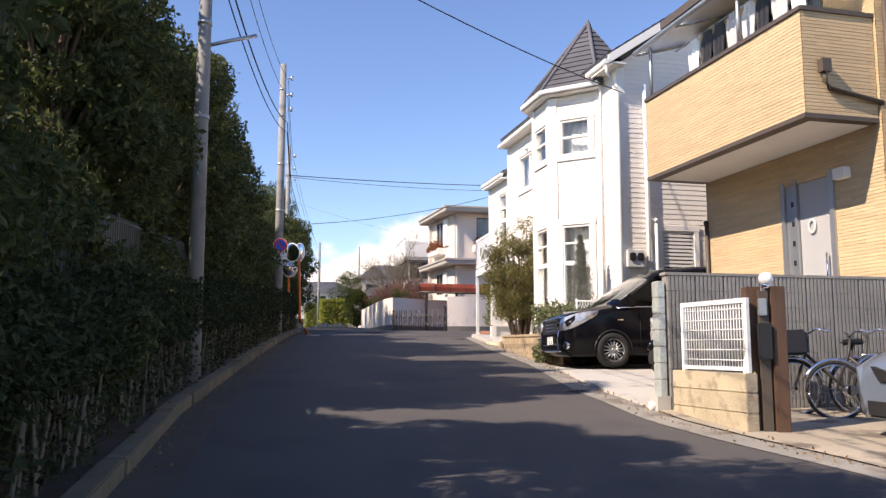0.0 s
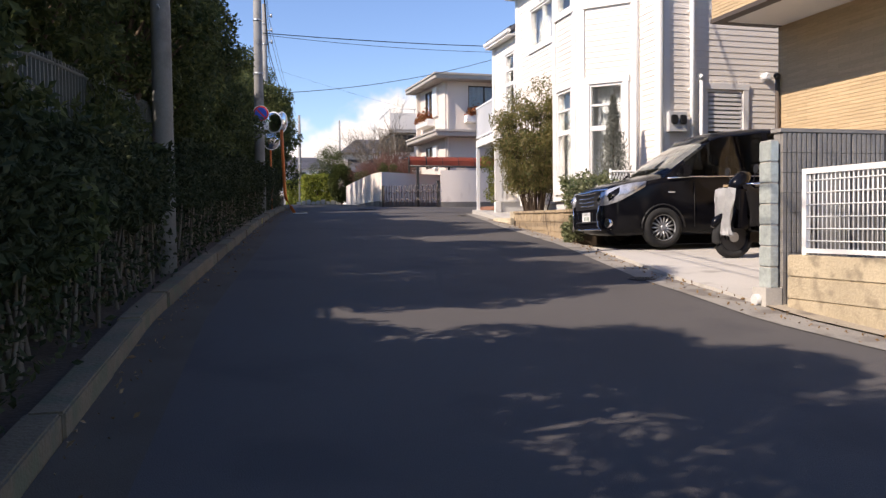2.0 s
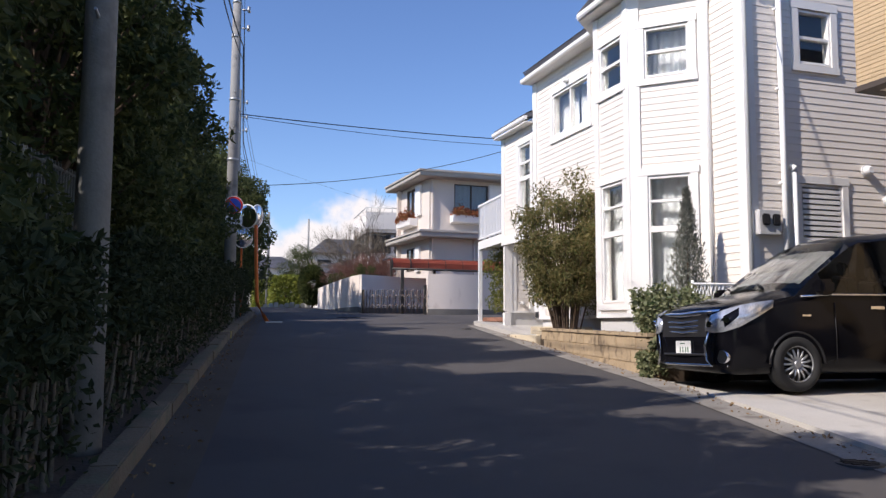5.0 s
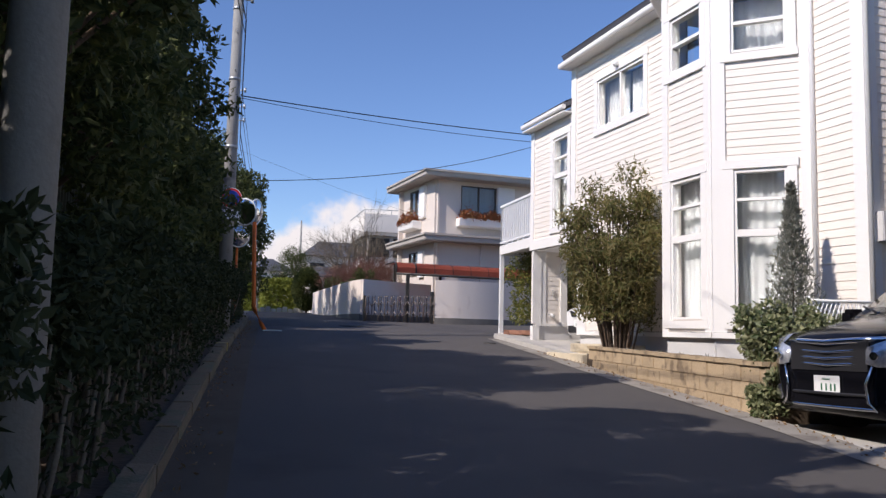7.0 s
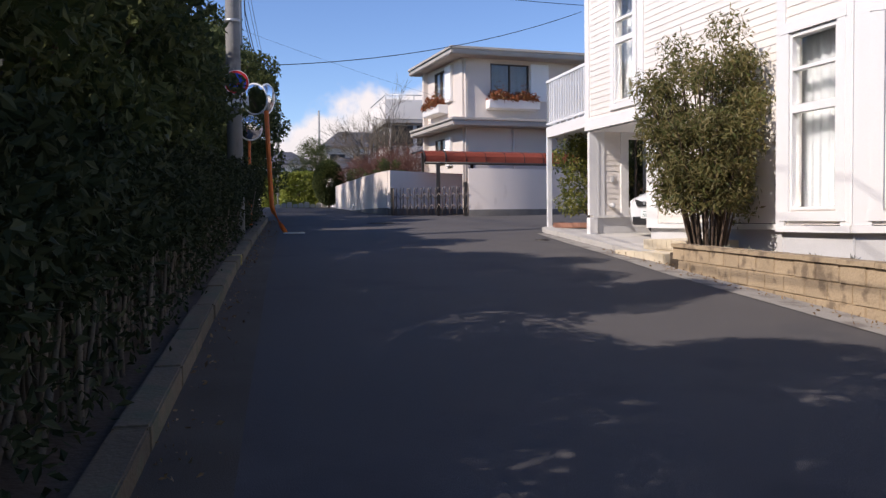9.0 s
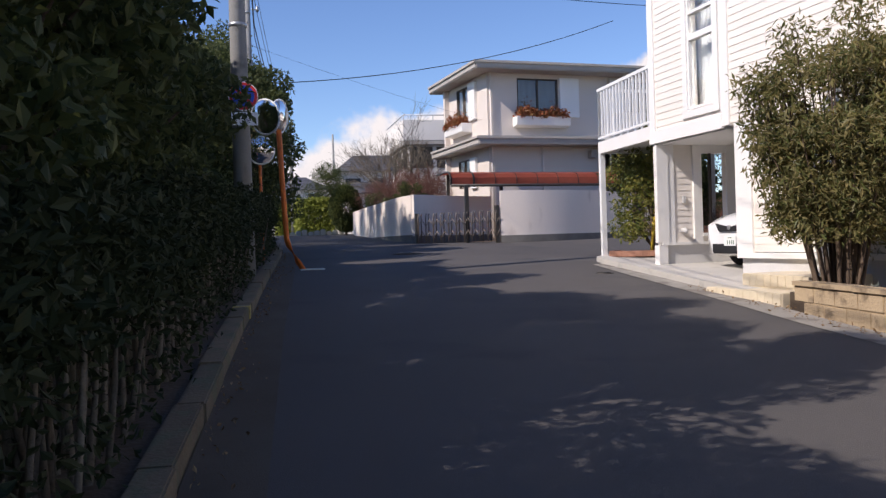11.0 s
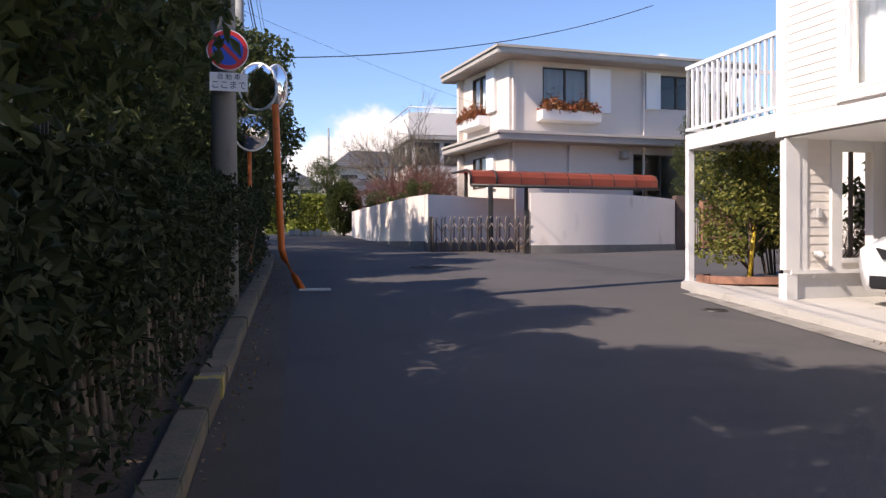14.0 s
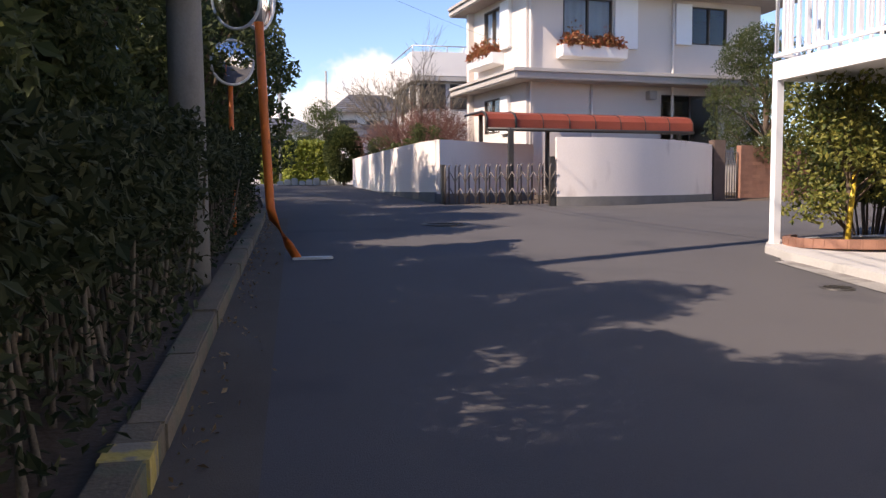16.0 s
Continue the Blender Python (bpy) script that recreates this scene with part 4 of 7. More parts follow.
# ribbed block wall, low wall with mesh fence, glass blocks
f_rib = Face((4.47, 9.2), (9.4, 9.38), 0.7)
rib = thing("ribbed_wall", (6.5, 9.3, 0.7), "dark grey ribbed concrete block boundary wall", "wall", kind="structure")
bm = bmesh.new()
box(bm, 0, f_rib.w, -0.11, -0.012, 0.5, 2.41, f_rib.m)
part("core", bm, RIBBED, rib, world=True)
bm = bmesh.new()
box(bm, 0.003, 0.385, -0.012, 0.0, 0.003, 0.187)
for k in range(7):
    box(bm, 0.008 + k * 0.054, 0.044 + k * 0.054, 0.0, 0.016, 0.003, 0.187)
rib_me = mesh_of("block", bm, RIBBED)
for j in range(9):
    for i in range(12):
        piece("block", rib_me, rib, rib.matrix_basis.inverted() @ f_rib.m @ Matrix.Translation((i * 0.39, 0, 0.68 + j * 0.19)))
bm = bmesh.new()
box(bm, -0.02, f_rib.w, -0.13, 0.02, 2.395, 2.43, f_rib.m)
part("coping", bm, RIBBED, rib, world=True)
low = thing("low_block_wall", (4.5, 8.4, 0.6), "low wall of tan split-face concrete blocks", "wall", kind="structure")
f_low = Face((4.45, 9.08), (4.6, 7.72), 0.5)
bm = bmesh.new()
box(bm, 0.01, f_low.w - 0.01, -0.14, -0.012, 0.45, 1.235, f_low.m)
part("core", bm, BLOCK, low, world=True)
bm = bmesh.new()
box(bm, 0.003, 1.363, -0.15, 0.0, 0.003, 0.203)
blk = mesh_of("block", bm, BLOCK, 0.008)
for j in range(4):
    for i in range(1):
        piece("block", blk, low, low.matrix_basis.inverted() @ f_low.m @ Matrix.Translation((i * 0.683, random.uniform(-0.004, 0.004), 0.41 + j * 0.208)))
fence = thing("mesh_fence_panel", (4.5, 8.4, 1.24), "white welded mesh fence panel on the low wall", "fence")
bm = bmesh.new()
for a, b, c, d in ((0.12, 0.17, 1.24, 2.03), (1.29, 1.34, 1.24, 2.03), (0.17, 1.29, 1.98, 2.03), (0.17, 1.29, 1.26, 1.3)):
    box(bm, a, b, -0.1, -0.06, c, d, f_low.m)
part("panel_frame", bm, WHITE_METAL, fence, world=True)
for i in range(22):
    bm = bmesh.new()
    u = 0.2 + i * 0.05
    tube(bm, [f_low.m @ Vector((u, -0.08, 1.28)), f_low.m @ Vector((u, -0.08, 2.0))], 0.006, 5)
    part("wire", bm, WHITE_METAL, fence, world=True)
for i in range(6):
    bm = bmesh.new()
    z = 1.37 + i * 0.11
    tube(bm, [f_low.m @ Vector((0.17, -0.072, z)), f_low.m @ Vector((1.29, -0.072, z))], 0.006, 5)
    part("wire", bm, WHITE_METAL, fence, world=True)
gb = thing("glass_block_column", (4.42, 9.3, 0.7), "column of clear glass blocks ending the boundary wall", "glass blocks")
bm = bmesh.new()
for j in range(7):
    z = 0.92 + j * 0.2
    box(bm, 4.365, 4.435, 9.205, 9.375, z + 0.186, z + 0.2)
box(bm, 4.3, 4.47, 9.18, 9.4, 0.6, 0.92)
part("mortar", bm, CONCRETE, gb, world=True)
GB = mat("block_glass", (0.42, 0.46, 0.44), 0.12, var=0.25, scale=9, fine=30, bump=0.3, spec=0.8, coat=0.6)
for j in range(7):
    z = 0.92 + j * 0.2
    bm = bmesh.new()
    box(bm, 4.355, 4.445, 9.2, 9.38, z, z + 0.188)
    part("glass_block", bm, GB, gb, world=True, bevel=0.006)
bm = bmesh.new()
tube(bm, [(4.25, 9.3, 0.8), (4.33, 9.3, 0.8)], 0.055, 14)
solo("drain_pipe", bm, FOUND, "short white drain pipe at the wall foot", "drain pipe")

# gate post with intercom and globe lamp
gp = thing("gate_post", (4.9, 7.75, 0.6), "dark wooden gate post with letterbox and intercom", "gate post")
GM = pose(4.9, 7.75, 0.6, 0, 0, -8)
gp.matrix_basis = GM
for x, m in ((-0.12, WOOD_DARK), (0.1, WOOD_DARK)):
    bm = bmesh.new()
    box(bm, x - 0.075, x + 0.075, -0.06 + (0.1 if x < 0 else 0), 0.1 + (0.1 if x < 0 else 0), -0.1, 1.55)
    part("board", bm, m, gp, bevel=0.008)
bm = bmesh.new()
box(bm, -0.1, 0.0, -0.03, 0.02, 0.0, 1.5)
part("panel", bm, BROWN_METAL, gp)
bm = bmesh.new()
box(bm, -0.14, -0.0, -0.1, -0.035, 0.78, 1.16)
part("letterbox", bm, BLACK_PLASTIC, gp, bevel=0.01)
bm = bmesh.new()
box(bm, -0.12, -0.03, -0.07, -0.035, 1.24, 1.42)
part("intercom", bm, STEEL, gp, bevel=0.008)
bm = bmesh.new()
bmesh.ops.create_uvsphere(bm, u_segments=20, v_segments=12, radius=0.075, matrix=Matrix.Translation((0, 0, 1.63)))
for f in bm.faces:
    f.smooth = True
part("globe_lamp", bm, LAMP_GLOBE, gp, "white globe lamp")
bm = bmesh.new()
tube(bm, [(0, 0, 1.53), (0, 0, 1.58)], 0.05, 12)
part("lamp_base", bm, CHROME, gp)
for i, (x, y) in enumerate(((4.68, 7.83), (4.78, 7.9))):
    bm = bmesh.new()
    tube(bm, [(x, y, 0.58), (x, y, 1.3), (x, y, 1.36), (x, y, 1.42)], [0.035, 0.035, 0.03, 0.012], 10)
    b = thing("chain_bollard", (x, y, 0.6), "white bollard with a yellow plastic chain", "bollard", "bollards")
    part("post", bm, WHITE_METAL, b, world=True)
    bm = bmesh.new()
    for k in range(9):
        tube(bm, [(x + 0.05 + 0.02 * math.sin(k), y - 0.045, 1.25 - k * 0.05), (x + 0.05 + 0.02 * math.sin(k + 1), y - 0.045, 1.2 - k * 0.05)], 0.014, 6)
    part("chain", bm, YELLOW, b, world=True)

# garden wall of the white house with tile steps
gwall = thing("garden_wall", (5.2, 18.7, 1.2), "low ochre garden wall of stained concrete blocks", "wall", kind="structure")
f_gw = Face((5.6, 21.6), (4.93, 15.95), 1.0)
bm = bmesh.new()
box(bm, 0, f_gw.w, -0.13, -0.012, 0.9, 1.72, f_gw.m)
part("core", bm, GARDEN_BLOCK, gwall, world=True)
bm = bmesh.new()
box(bm, 0.003, 0.395, -0.06, 0.0, 0.003, 0.187)
gme = mesh_of("block", bm, GARDEN_BLOCK, 0.008)
for j in range(4):
    for i in range(14):
        u = i * 0.4 + (0.2 if j % 2 else 0)
        if u + 0.4 < f_gw.w + 0.05:
            zz = 1.79 - (j + 1) * 0.19 - 0.05 * (u / f_gw.w)
            piece("block", gme, gwall, gwall.matrix_basis.inverted() @ f_gw.m @ Matrix.Translation((u, random.uniform(-0.004, 0.004), zz)))
bm = bmesh.new()
for i in range(10):
    u0, u1 = i * f_gw.w / 10 + 0.003, (i + 1) * f_gw.w / 10 - 0.003
    z = 1.79 - 0.05 * ((i + 0.5) / 10)
    box(bm, u0, u1, -0.16, 0.025, z, z + 0.05, f_gw.m)
part("coping", bm, GARDEN_BLOCK, gwall, "dark stained coping", world=True)
steps = thing("tiled_steps", (5.9, 22.2, 1.55), "cream tiled entrance steps beside the garden wall", "steps")
for j, (x0, z) in enumerate(((5.55, 1.68), (5.95, 1.86))):
    bm = bmesh.new()
    box(bm, x0, 7.0, 21.75, 23.4 - 0.25 * j, 1.4, z)
    part("step", bm, CREAM_TILE, steps, world=True, bevel=0.012)
    bm = bmesh.new()
    for k in range(11):
        yy = 21.77 + k * 0.15
        if yy + 0.14 < 23.4 - 0.25 * j:
            box(bm, x0 - 0.012, x0 - 0.001, yy, yy + 0.14, z - 0.15, z - 0.005)
    tagged(part("edge_tiles", bm, CREAM_TILE, steps, world=True), kind="stuff")

# ---- the beige house across the junction ----
far = thing("beige_house", (12.5, 48, 2.4), "beige flat-roofed house with deep grey eaves", "house")
f_fs = Face((8.85, 45.0), (18.2, 45.9), 2.2)
f_fw = Face((8.25, 49.3), (8.85, 45.0), 2.2)
fs_op = [(1.35, 3.2, 7.72, 9.05), (6.4, 7.9, 7.75, 9.05)]
fw_op = [(1.1, 2.5, 7.6, 9.05), (1.1, 2.4, 4.7, 5.9)]
fs_lo = [(5.2, 7.6, 4.2, 5.95)]
wf = wall(far, f_fs, 9.3, fs_op + fs_lo, HOUSE_BEIGE, 0.2)
wall(far, f_fw, 9.3, fw_op, HOUSE_BEIGE, 0.2)
bm = bmesh.new()
box(bm, -0.4, 9.3, -4.4, -4.2, 2.2, 9.3, f_fs.m)
box(bm, 9.1, 9.3, -4.2, -0.2, 2.2, 9.3, f_fs.m)
part("rear_wall", bm, HOUSE_BEIGE, far, world=True)
for z, ov, th, nm in ((9.25, 0.85, 0.34, "roof_slab"), (6.22, 0.8, 0.36, "middle_eave")):
    bm = bmesh.new()
    prism(bm, [(8.85 - ov * 0.8, 45.0 - ov), (18.3 + ov, 45.9 - ov), (18.3 + ov, 50.5), (8.2 - ov * 0.8, 50.1)], z, z + th)
    part(nm, bm, FASCIA, far, "weathered grey deep eave", world=True, bevel=0.04)
    bm = bmesh.new()
    prism(bm, [(8.85 - ov * 0.8 - 0.06, 45.0 - ov - 0.06), (18.3 + ov, 45.9 - ov - 0.06), (18.3 + ov, 50.4), (8.2 - ov * 0.8 - 0.06, 50.0)], z + th - 0.12, z + th - 0.03)
    part("eave_gutter", bm, FASCIA, far, world=True)
for f, o in ((f_fs, fs_op[0]), (f_fs, fs_op[1]), (f_fw, fw_op[0])):
    window(far, f, *o, mull=((o[0] + o[1]) / 2,), trim=0, frame_mat=BROWN_METAL, dark=True, curtain=o is not fs_op[1], label="brown framed sliding window", depth=0.14)
window(far, f_fs, *fs_lo[0], mull=(6.4,), trim=0, frame_mat=BROWN_METAL, curtain=False, label="dark lower window")
window(far, f_fw, *fw_op[1], mull=(1.75,), trim=0, frame_mat=BROWN_METAL, dark=True, label="brown framed lower window")
for f, a, b, z0, z1 in ((f_fs, 3.25, 4.15, 7.45, 9.1), (f_fs, 5.7, 6.35, 7.7, 9.1), (f_fw, 2.6, 3.3, 7.5, 9.1), (f_fw, 2.6, 3.2, 4.6, 5.9)):
    bm = bmesh.new()
    box(bm, a, b, 0.004, 0.13, z0, z1, f.m)
    part("shutter_box", bm, TRIM, far, "white shutter box", world=True, bevel=0.01)
for f, a, b, z in ((f_fs, 1.1, 3.55, 7.0), (f_fw, 0.6, 2.7, 7.0)):
    bx = thing("flower_box", (*(f.m @ Vector(((a + b) / 2, 0.25, 0)))[:2], z), "white balcony planter full of rust-red flowers", "planter", "window planters")
    bm = bmesh.new()
    prof = [(0.0, 0.0), (0.45, 0.05), (0.5, 0.42), (0.0, 0.42)]
    for u0, u1 in ((a, b),):
        l = [bm.verts.new(f.m @ Vector((u0, y, z + zz))) for y, zz in prof]
        r = [bm.verts.new(f.m @ Vector((u1, y, z + zz))) for y, zz in prof]
        bm.faces.new(l)
        bm.faces.new(r[::-1])
        for i in range(4):
            bm.faces.new((l[i], l[(i + 1) % 4], r[(i + 1) % 4], r[i]))
    part("box", bm, TRIM, bx, world=True, bevel=0.02)
    rng = np.random.default_rng(5)
    n = 1500
    u = rng.uniform(a + 0.1, b - 0.1, n)
    pts = np.stack([u, rng.uniform(0.05, 0.55, n), z + 0.38 + np.abs(rng.normal(0, 0.26, n)) * (0.7 + 0.3 * np.sin(u * 5))], 1)
    wm = bx.matrix_basis.inverted() @ f.m
    pts = np.array([(wm @ Vector(p))[:] for p in pts])
    leaves("bloom", pts, 0.15, FLOWERS, bx, seed=3)
for f, u in ((f_fs, 0.12), (f_fs, 5.6), (f_fs, 2.4)):
    bm = bmesh.new()
    tube(bm, [f.m @ Vector((u, 0.08, z)) for z in ((2.4, 9.2) if u != 2.4 else (2.4, 6.2))], 0.045, 8)
    part("downpipe", bm, HOUSE_BEIGE, far, world=True)
bm = bmesh.new()
box(bm, 4.55, 4.85, 0.0, 0.3, 5.75, 6.05, f_fs.m)
part("air_vent", bm, FASCIA, far, world=True, bevel=0.02)

# curved front wall and its neighbours
def smooth_wall(name, pts, z0, h, label, plinth=0.25, thick=0.18):
    t = thing(name, (*pts[0], z0), label, "wall", kind="structure")
    for nm, a, b, ext, m in (("face", plinth, h, 0.0, PLASTER), ("plinth", -0.6, plinth, 0.03, PLINTH)):
        bm = bmesh.new()
        out, inn = [], []
        for i, p in enumerate(pts):
            q0, q1 = Vector(pts[max(0, i - 1)]), Vector(pts[min(len(pts) - 1, i + 1)])
            d = (q1 - q0).normalized()
            n = Vector((d.y, -d.x))
            out.append(Vector(p) + n * ext)
            inn.append(Vector(p) - n * thick)
        ring_ = [(p.x, p.y) for p in out] + [(p.x, p.y) for p in inn[::-1]]
        lines = [[bm.verts.new((p.x, p.y, z)) for p in side] for side, z in ((out, z0 + a), (out, z0 + b), (inn, z0 + b), (inn, z0 + a))]
        for k in range(4):
            g, h_ = lines[k], lines[(k + 1) % 4]
            if k == 1 or k == 3:
                g, h_ = [bm.verts.new(v.co) for v in g], [bm.verts.new(v.co) for v in h_]
            for i in range(len(pts) - 1):
                bm.faces.new((g[i], g[i + 1], h_[i + 1], h_[i])).smooth = k in (0, 2)
        for i in (0, -1):
            bm.faces.new([bm.verts.new(l[i].co) for l in lines])
        part(nm, bm, m, t, world=True)
    return t


arc = [(7.1, 37.9)] + [(7.3 + 6.0 * i / 14, 37.8 + 3.2 * (i / 14) ** 2.2) for i in range(1, 15)]
smooth_wall("curved_wall", arc, 2.28, 1.68, "curved beige plastered garden wall on a stone base")
arc2 = [(4.25, 54.0), (4.25, 50), (4.3, 46), (4.35, 43), (4.45, 41), (4.62, 40.1)]
smooth_wall("street_wall", arc2, 2.4, 1.6, "beige plastered wall along the lane")
arc3 = [(4.7, 40.0), (5.2, 40.3), (6.6, 41.4), (8, 42.0)]
smooth_wall("entry_wall", arc3, 2.36, 1.65, "beige plastered wall behind the folding gate")
bm = bmesh.new()
box(bm, 13.1, 13.5, 40.7, 41.0, 2.2, 4.1)
solo("gate_pier", bm, mat("dark_brick", (0.11, 0.075, 0.06), 0.85, var=0.3, scale=4, bump=0.3), "dark brick gate pier beside the curved wall", "pier", bevel=0.02)
# folding gate
gate = thing("folding_gate", (5.8, 38.8, 2.3), "dark bronze folding lattice gate half drawn", "gate")
for i in range(22):
    f = i / 21
    x, yy = 4.75 + 2.3 * f, 39.6 - 1.75 * f + 0.12 * (i % 2)
    bm = bmesh.new()
    tube(bm, [(x, yy, 2.36), (x, yy, 3.25 + 0.05 * (i % 2)), (x + 0.03, yy, 3.34)], 0.022, 6)
    part("upright", bm, BRONZE, gate, world=True)
bm = bmesh.new()
for z in (2.5, 2.9):
    for i in range(21):
        f, g = i / 21, (i + 1) / 21
        tube(bm, [(4.75 + 2.3 * f, 39.6 - 1.75 * f, z + (0.25 if i % 2 else 0)), (4.75 + 2.3 * g, 39.6 - 1.75 * g, z + (0 if i % 2 else 0.25))], 0.014, 5)
tagged(part("lattice", bm, BRONZE, gate, world=True), kind="stuff")
for x, yy, h in ((4.72, 39.68, 1.05), (7.0, 37.98, 1.2), (6.2, 38.7, 1.9)):
    bm = bmesh.new()
    box(bm, x - 0.06, x + 0.06, yy - 0.06, yy + 0.06, 2.2, 2.3 + h)
    part("gate_post", bm, DARK_METAL, gate, world=True)
# red canopy of the carport
cp = thing("carport_canopy", (9.5, 41, 2.4), "rust-red curved carport canopy on dark posts", "canopy")
prof = [(-0.0, 0.0), (0.02, 0.26), (0.14, 0.4), (0.45, 0.48), (2.2, 0.52)]
bm = bmesh.new()
xs = [6.1, 6.95] + [6.95 + 5.75 * i / 7 for i in range(1, 8)]
rows_ = [[bm.verts.new((x, 40.4 + 0.12 * (x - 6.2) + a, 4.34 + b)) for a, b in prof] for x in xs]
for r, s in zip(rows_, rows_[1:]):
    for k in range(4):
        bm.faces.new((r[k], r[k + 1], s[k + 1], s[k]))
bmesh.ops.solidify(bm, geom=list(bm.faces), thickness=0.03)
part("sheet", bm, CANOPY, cp, world=True)
for x in xs:
    bm = bmesh.new()
    tube(bm, [(x, 40.39 + 0.12 * (x - 6.2) + a, 4.34 + b) for a, b in prof], 0.035 if x < 7 else 0.012, 6)
    part("rib", bm, DARK_METAL, cp, world=True)
bm = bmesh.new()
tube(bm, [(6.1, 40.36, 4.32), (12.7, 41.15, 4.32)], 0.055, 6)
part("front_beam", bm, DARK_METAL, cp, world=True)
for x in (6.3, 8.3, 12.5):
    bm = bmesh.new()
    box(bm, x - 0.05, x + 0.05, 41.6, 41.7, 2.2, 4.8)
    part("post", bm, DARK_METAL, cp, world=True)


# ---- hedge, trees and plants ----
def blob_points(rng, blobs, n, shell=0.55):
    """Points in ellipsoids, thicker towards their skin. blobs: centre and radii."""
    vol = np.array([b[3] * b[4] * b[5] for b in blobs]) ** 0.7
    pick = rng.choice(len(blobs), n, p=vol / vol.sum())
    d = rng.normal(size=(n, 3))
    d /= np.linalg.norm(d, axis=1)[:, None]
    r = shell + (1 - shell) * rng.uniform(0, 1, n) ** 0.6
    b = np.array(blobs)[pick]
    return b[:, :3] + d * r[:, None] * b[:, 3:]


def tree(name, x, y, height, spread, seed, n=9000, leaf=0.13, material=None, label="", trunk_r=0.11, crown_low=0.25, category="tree", lean=0.0, droop=0.2, aspect=0.5, blobs_n=26, bark=None, deep=1.0):
    """A tapered trunk with limbs and a crown of leaf clumps."""
    rng = np.random.default_rng(seed)
    z = ground_z(y) + 0.08
    t = thing(name, (x, y, z), label, category)
    bm = bmesh.new()
    top = Vector((lean, 0, height * 0.8))
    trunk = [Vector((lean * f + 0.06 * math.sin(seed + f * 5), 0.05 * math.cos(seed + f * 4), height * 0.8 * f)) for f in (0, 0.2, 0.4, 0.6, 0.8, 1)]
    tube(bm, [p - Vector((0, 0, 0.1 if i == 0 else 0)) for i, p in enumerate(trunk)], [trunk_r * (1.25 - f) for f in (0, 0.25, 0.45, 0.65, 0.85, 1.1)], 8)
    part("trunk", bm, bark or BARK, t)
    blobs = []
    bm = bmesh.new()
    for i in range(blobs_n):
        f = crown_low + (1 - crown_low) * (i + rng.uniform(0, 1)) / blobs_n
        wide = spread * (math.sin(min(1.0, (f - crown_low) / (1.001 - crown_low) * 0.8 + 0.18) * math.pi) ** 0.6)
        a = rng.uniform(0, math.tau)
        rr = wide * rng.uniform(0.35, 0.8)
        c = Vector((lean * f + rr * math.cos(a) * deep, rr * math.sin(a), height * f * 0.93))
        s = rng.uniform(0.26, 0.5) * spread
        blobs.append((c.x, c.y, c.z, s, s, s * 0.75))
        st = Vector((lean * f * 0.7, 0, height * 0.8 * max(0.1, f - 0.2)))
        tube(bm, [st, st.lerp(c, 0.5) + Vector((0, 0, 0.1)), c], [trunk_r * 0.4, trunk_r * 0.25, 0.01], 5, cap=False)
    part("branchwork", bm, bark or BARK, t)
    pts = blob_points(rng, blobs, n)
    pts = pts[pts[:, 2] > 0.1]
    leaves("crown", pts, leaf, material or LEAF_DARK, t, droop=droop, aspect=aspect, seed=seed)
    return t


rng0 = np.random.default_rng(11)
k = 0
# front row: place along the lane, top of the crown, spread; open sky between the groups
FRONT_ROW = ((-7.0, 6.6, 1.8), (-4.9, 6.5, 1.8), (-2.8, 6.7, 1.8), (-0.7, 6.5, 1.7), (1.3, 6.8, 1.7), (3.2, 6.8, 1.5), (5.0, 5.9, 1.3), (6.3, 5.5, 0.95),
             (9.1, 6.9, 0.95), (10.5, 5.9, 1.3), (12.2, 6.8, 1.4), (13.9, 6.4, 1.2), (17.1, 7.2, 1.2), (18.7, 6.6, 1.4), (20.3, 6.9, 1.3), (21.6, 6.2, 1.25), (24.3, 6.4, 1.0), (25.7, 5.4, 1.1), (26.9, 5.4, 1.1))
for yy, top, wide in FRONT_ROW:
    foot = -2.9 + 0.014 * yy if yy < 13 else (-2.6 + 0.02 * yy if yy < 23 else -3.1 + 0.02 * yy)
    tree("evergreen_tree", foot + rng0.uniform(-0.1, 0.1), yy, (top - (foot + 3) / 1.12 - 0.22 * wide) / 0.93, wide + 0.05, 40 + k, int(14000 + 8000 * wide), 0.105, LEAF_DARK, "tall dense dark evergreen tree behind the hedge", crown_low=0.22, blobs_n=42, deep=1.2 if 13 < yy < 23 else 1.0)
    k += 1
# low dense growth that fills the foot of the row
for yy, hh in ((7.7, 2.9), (15.4, 4.1), (22.9, 4.6)):
    tree("evergreen_tree", -2.7 + 0.014 * yy, yy, hh, 1.25 if yy < 10 else 1.45, 60 + k, 19000, 0.1, LEAF_DARK, "low dense evergreen between taller trees", crown_low=0.15, blobs_n=24)
    k += 1
yy = -7.0
while yy < 40:
    tree("evergreen_tree", -5.6 + rng0.uniform(-0.3, 0.3), yy, (4.8 if yy < 12 else 5.6) + rng0.uniform(-0.2, 0.2), 2.2, 80 + k, 10000, 0.16, LEAF_DARK, "tall dense dark evergreen tree in the back row", crown_low=0.08)
    yy += 3.0
    k += 1
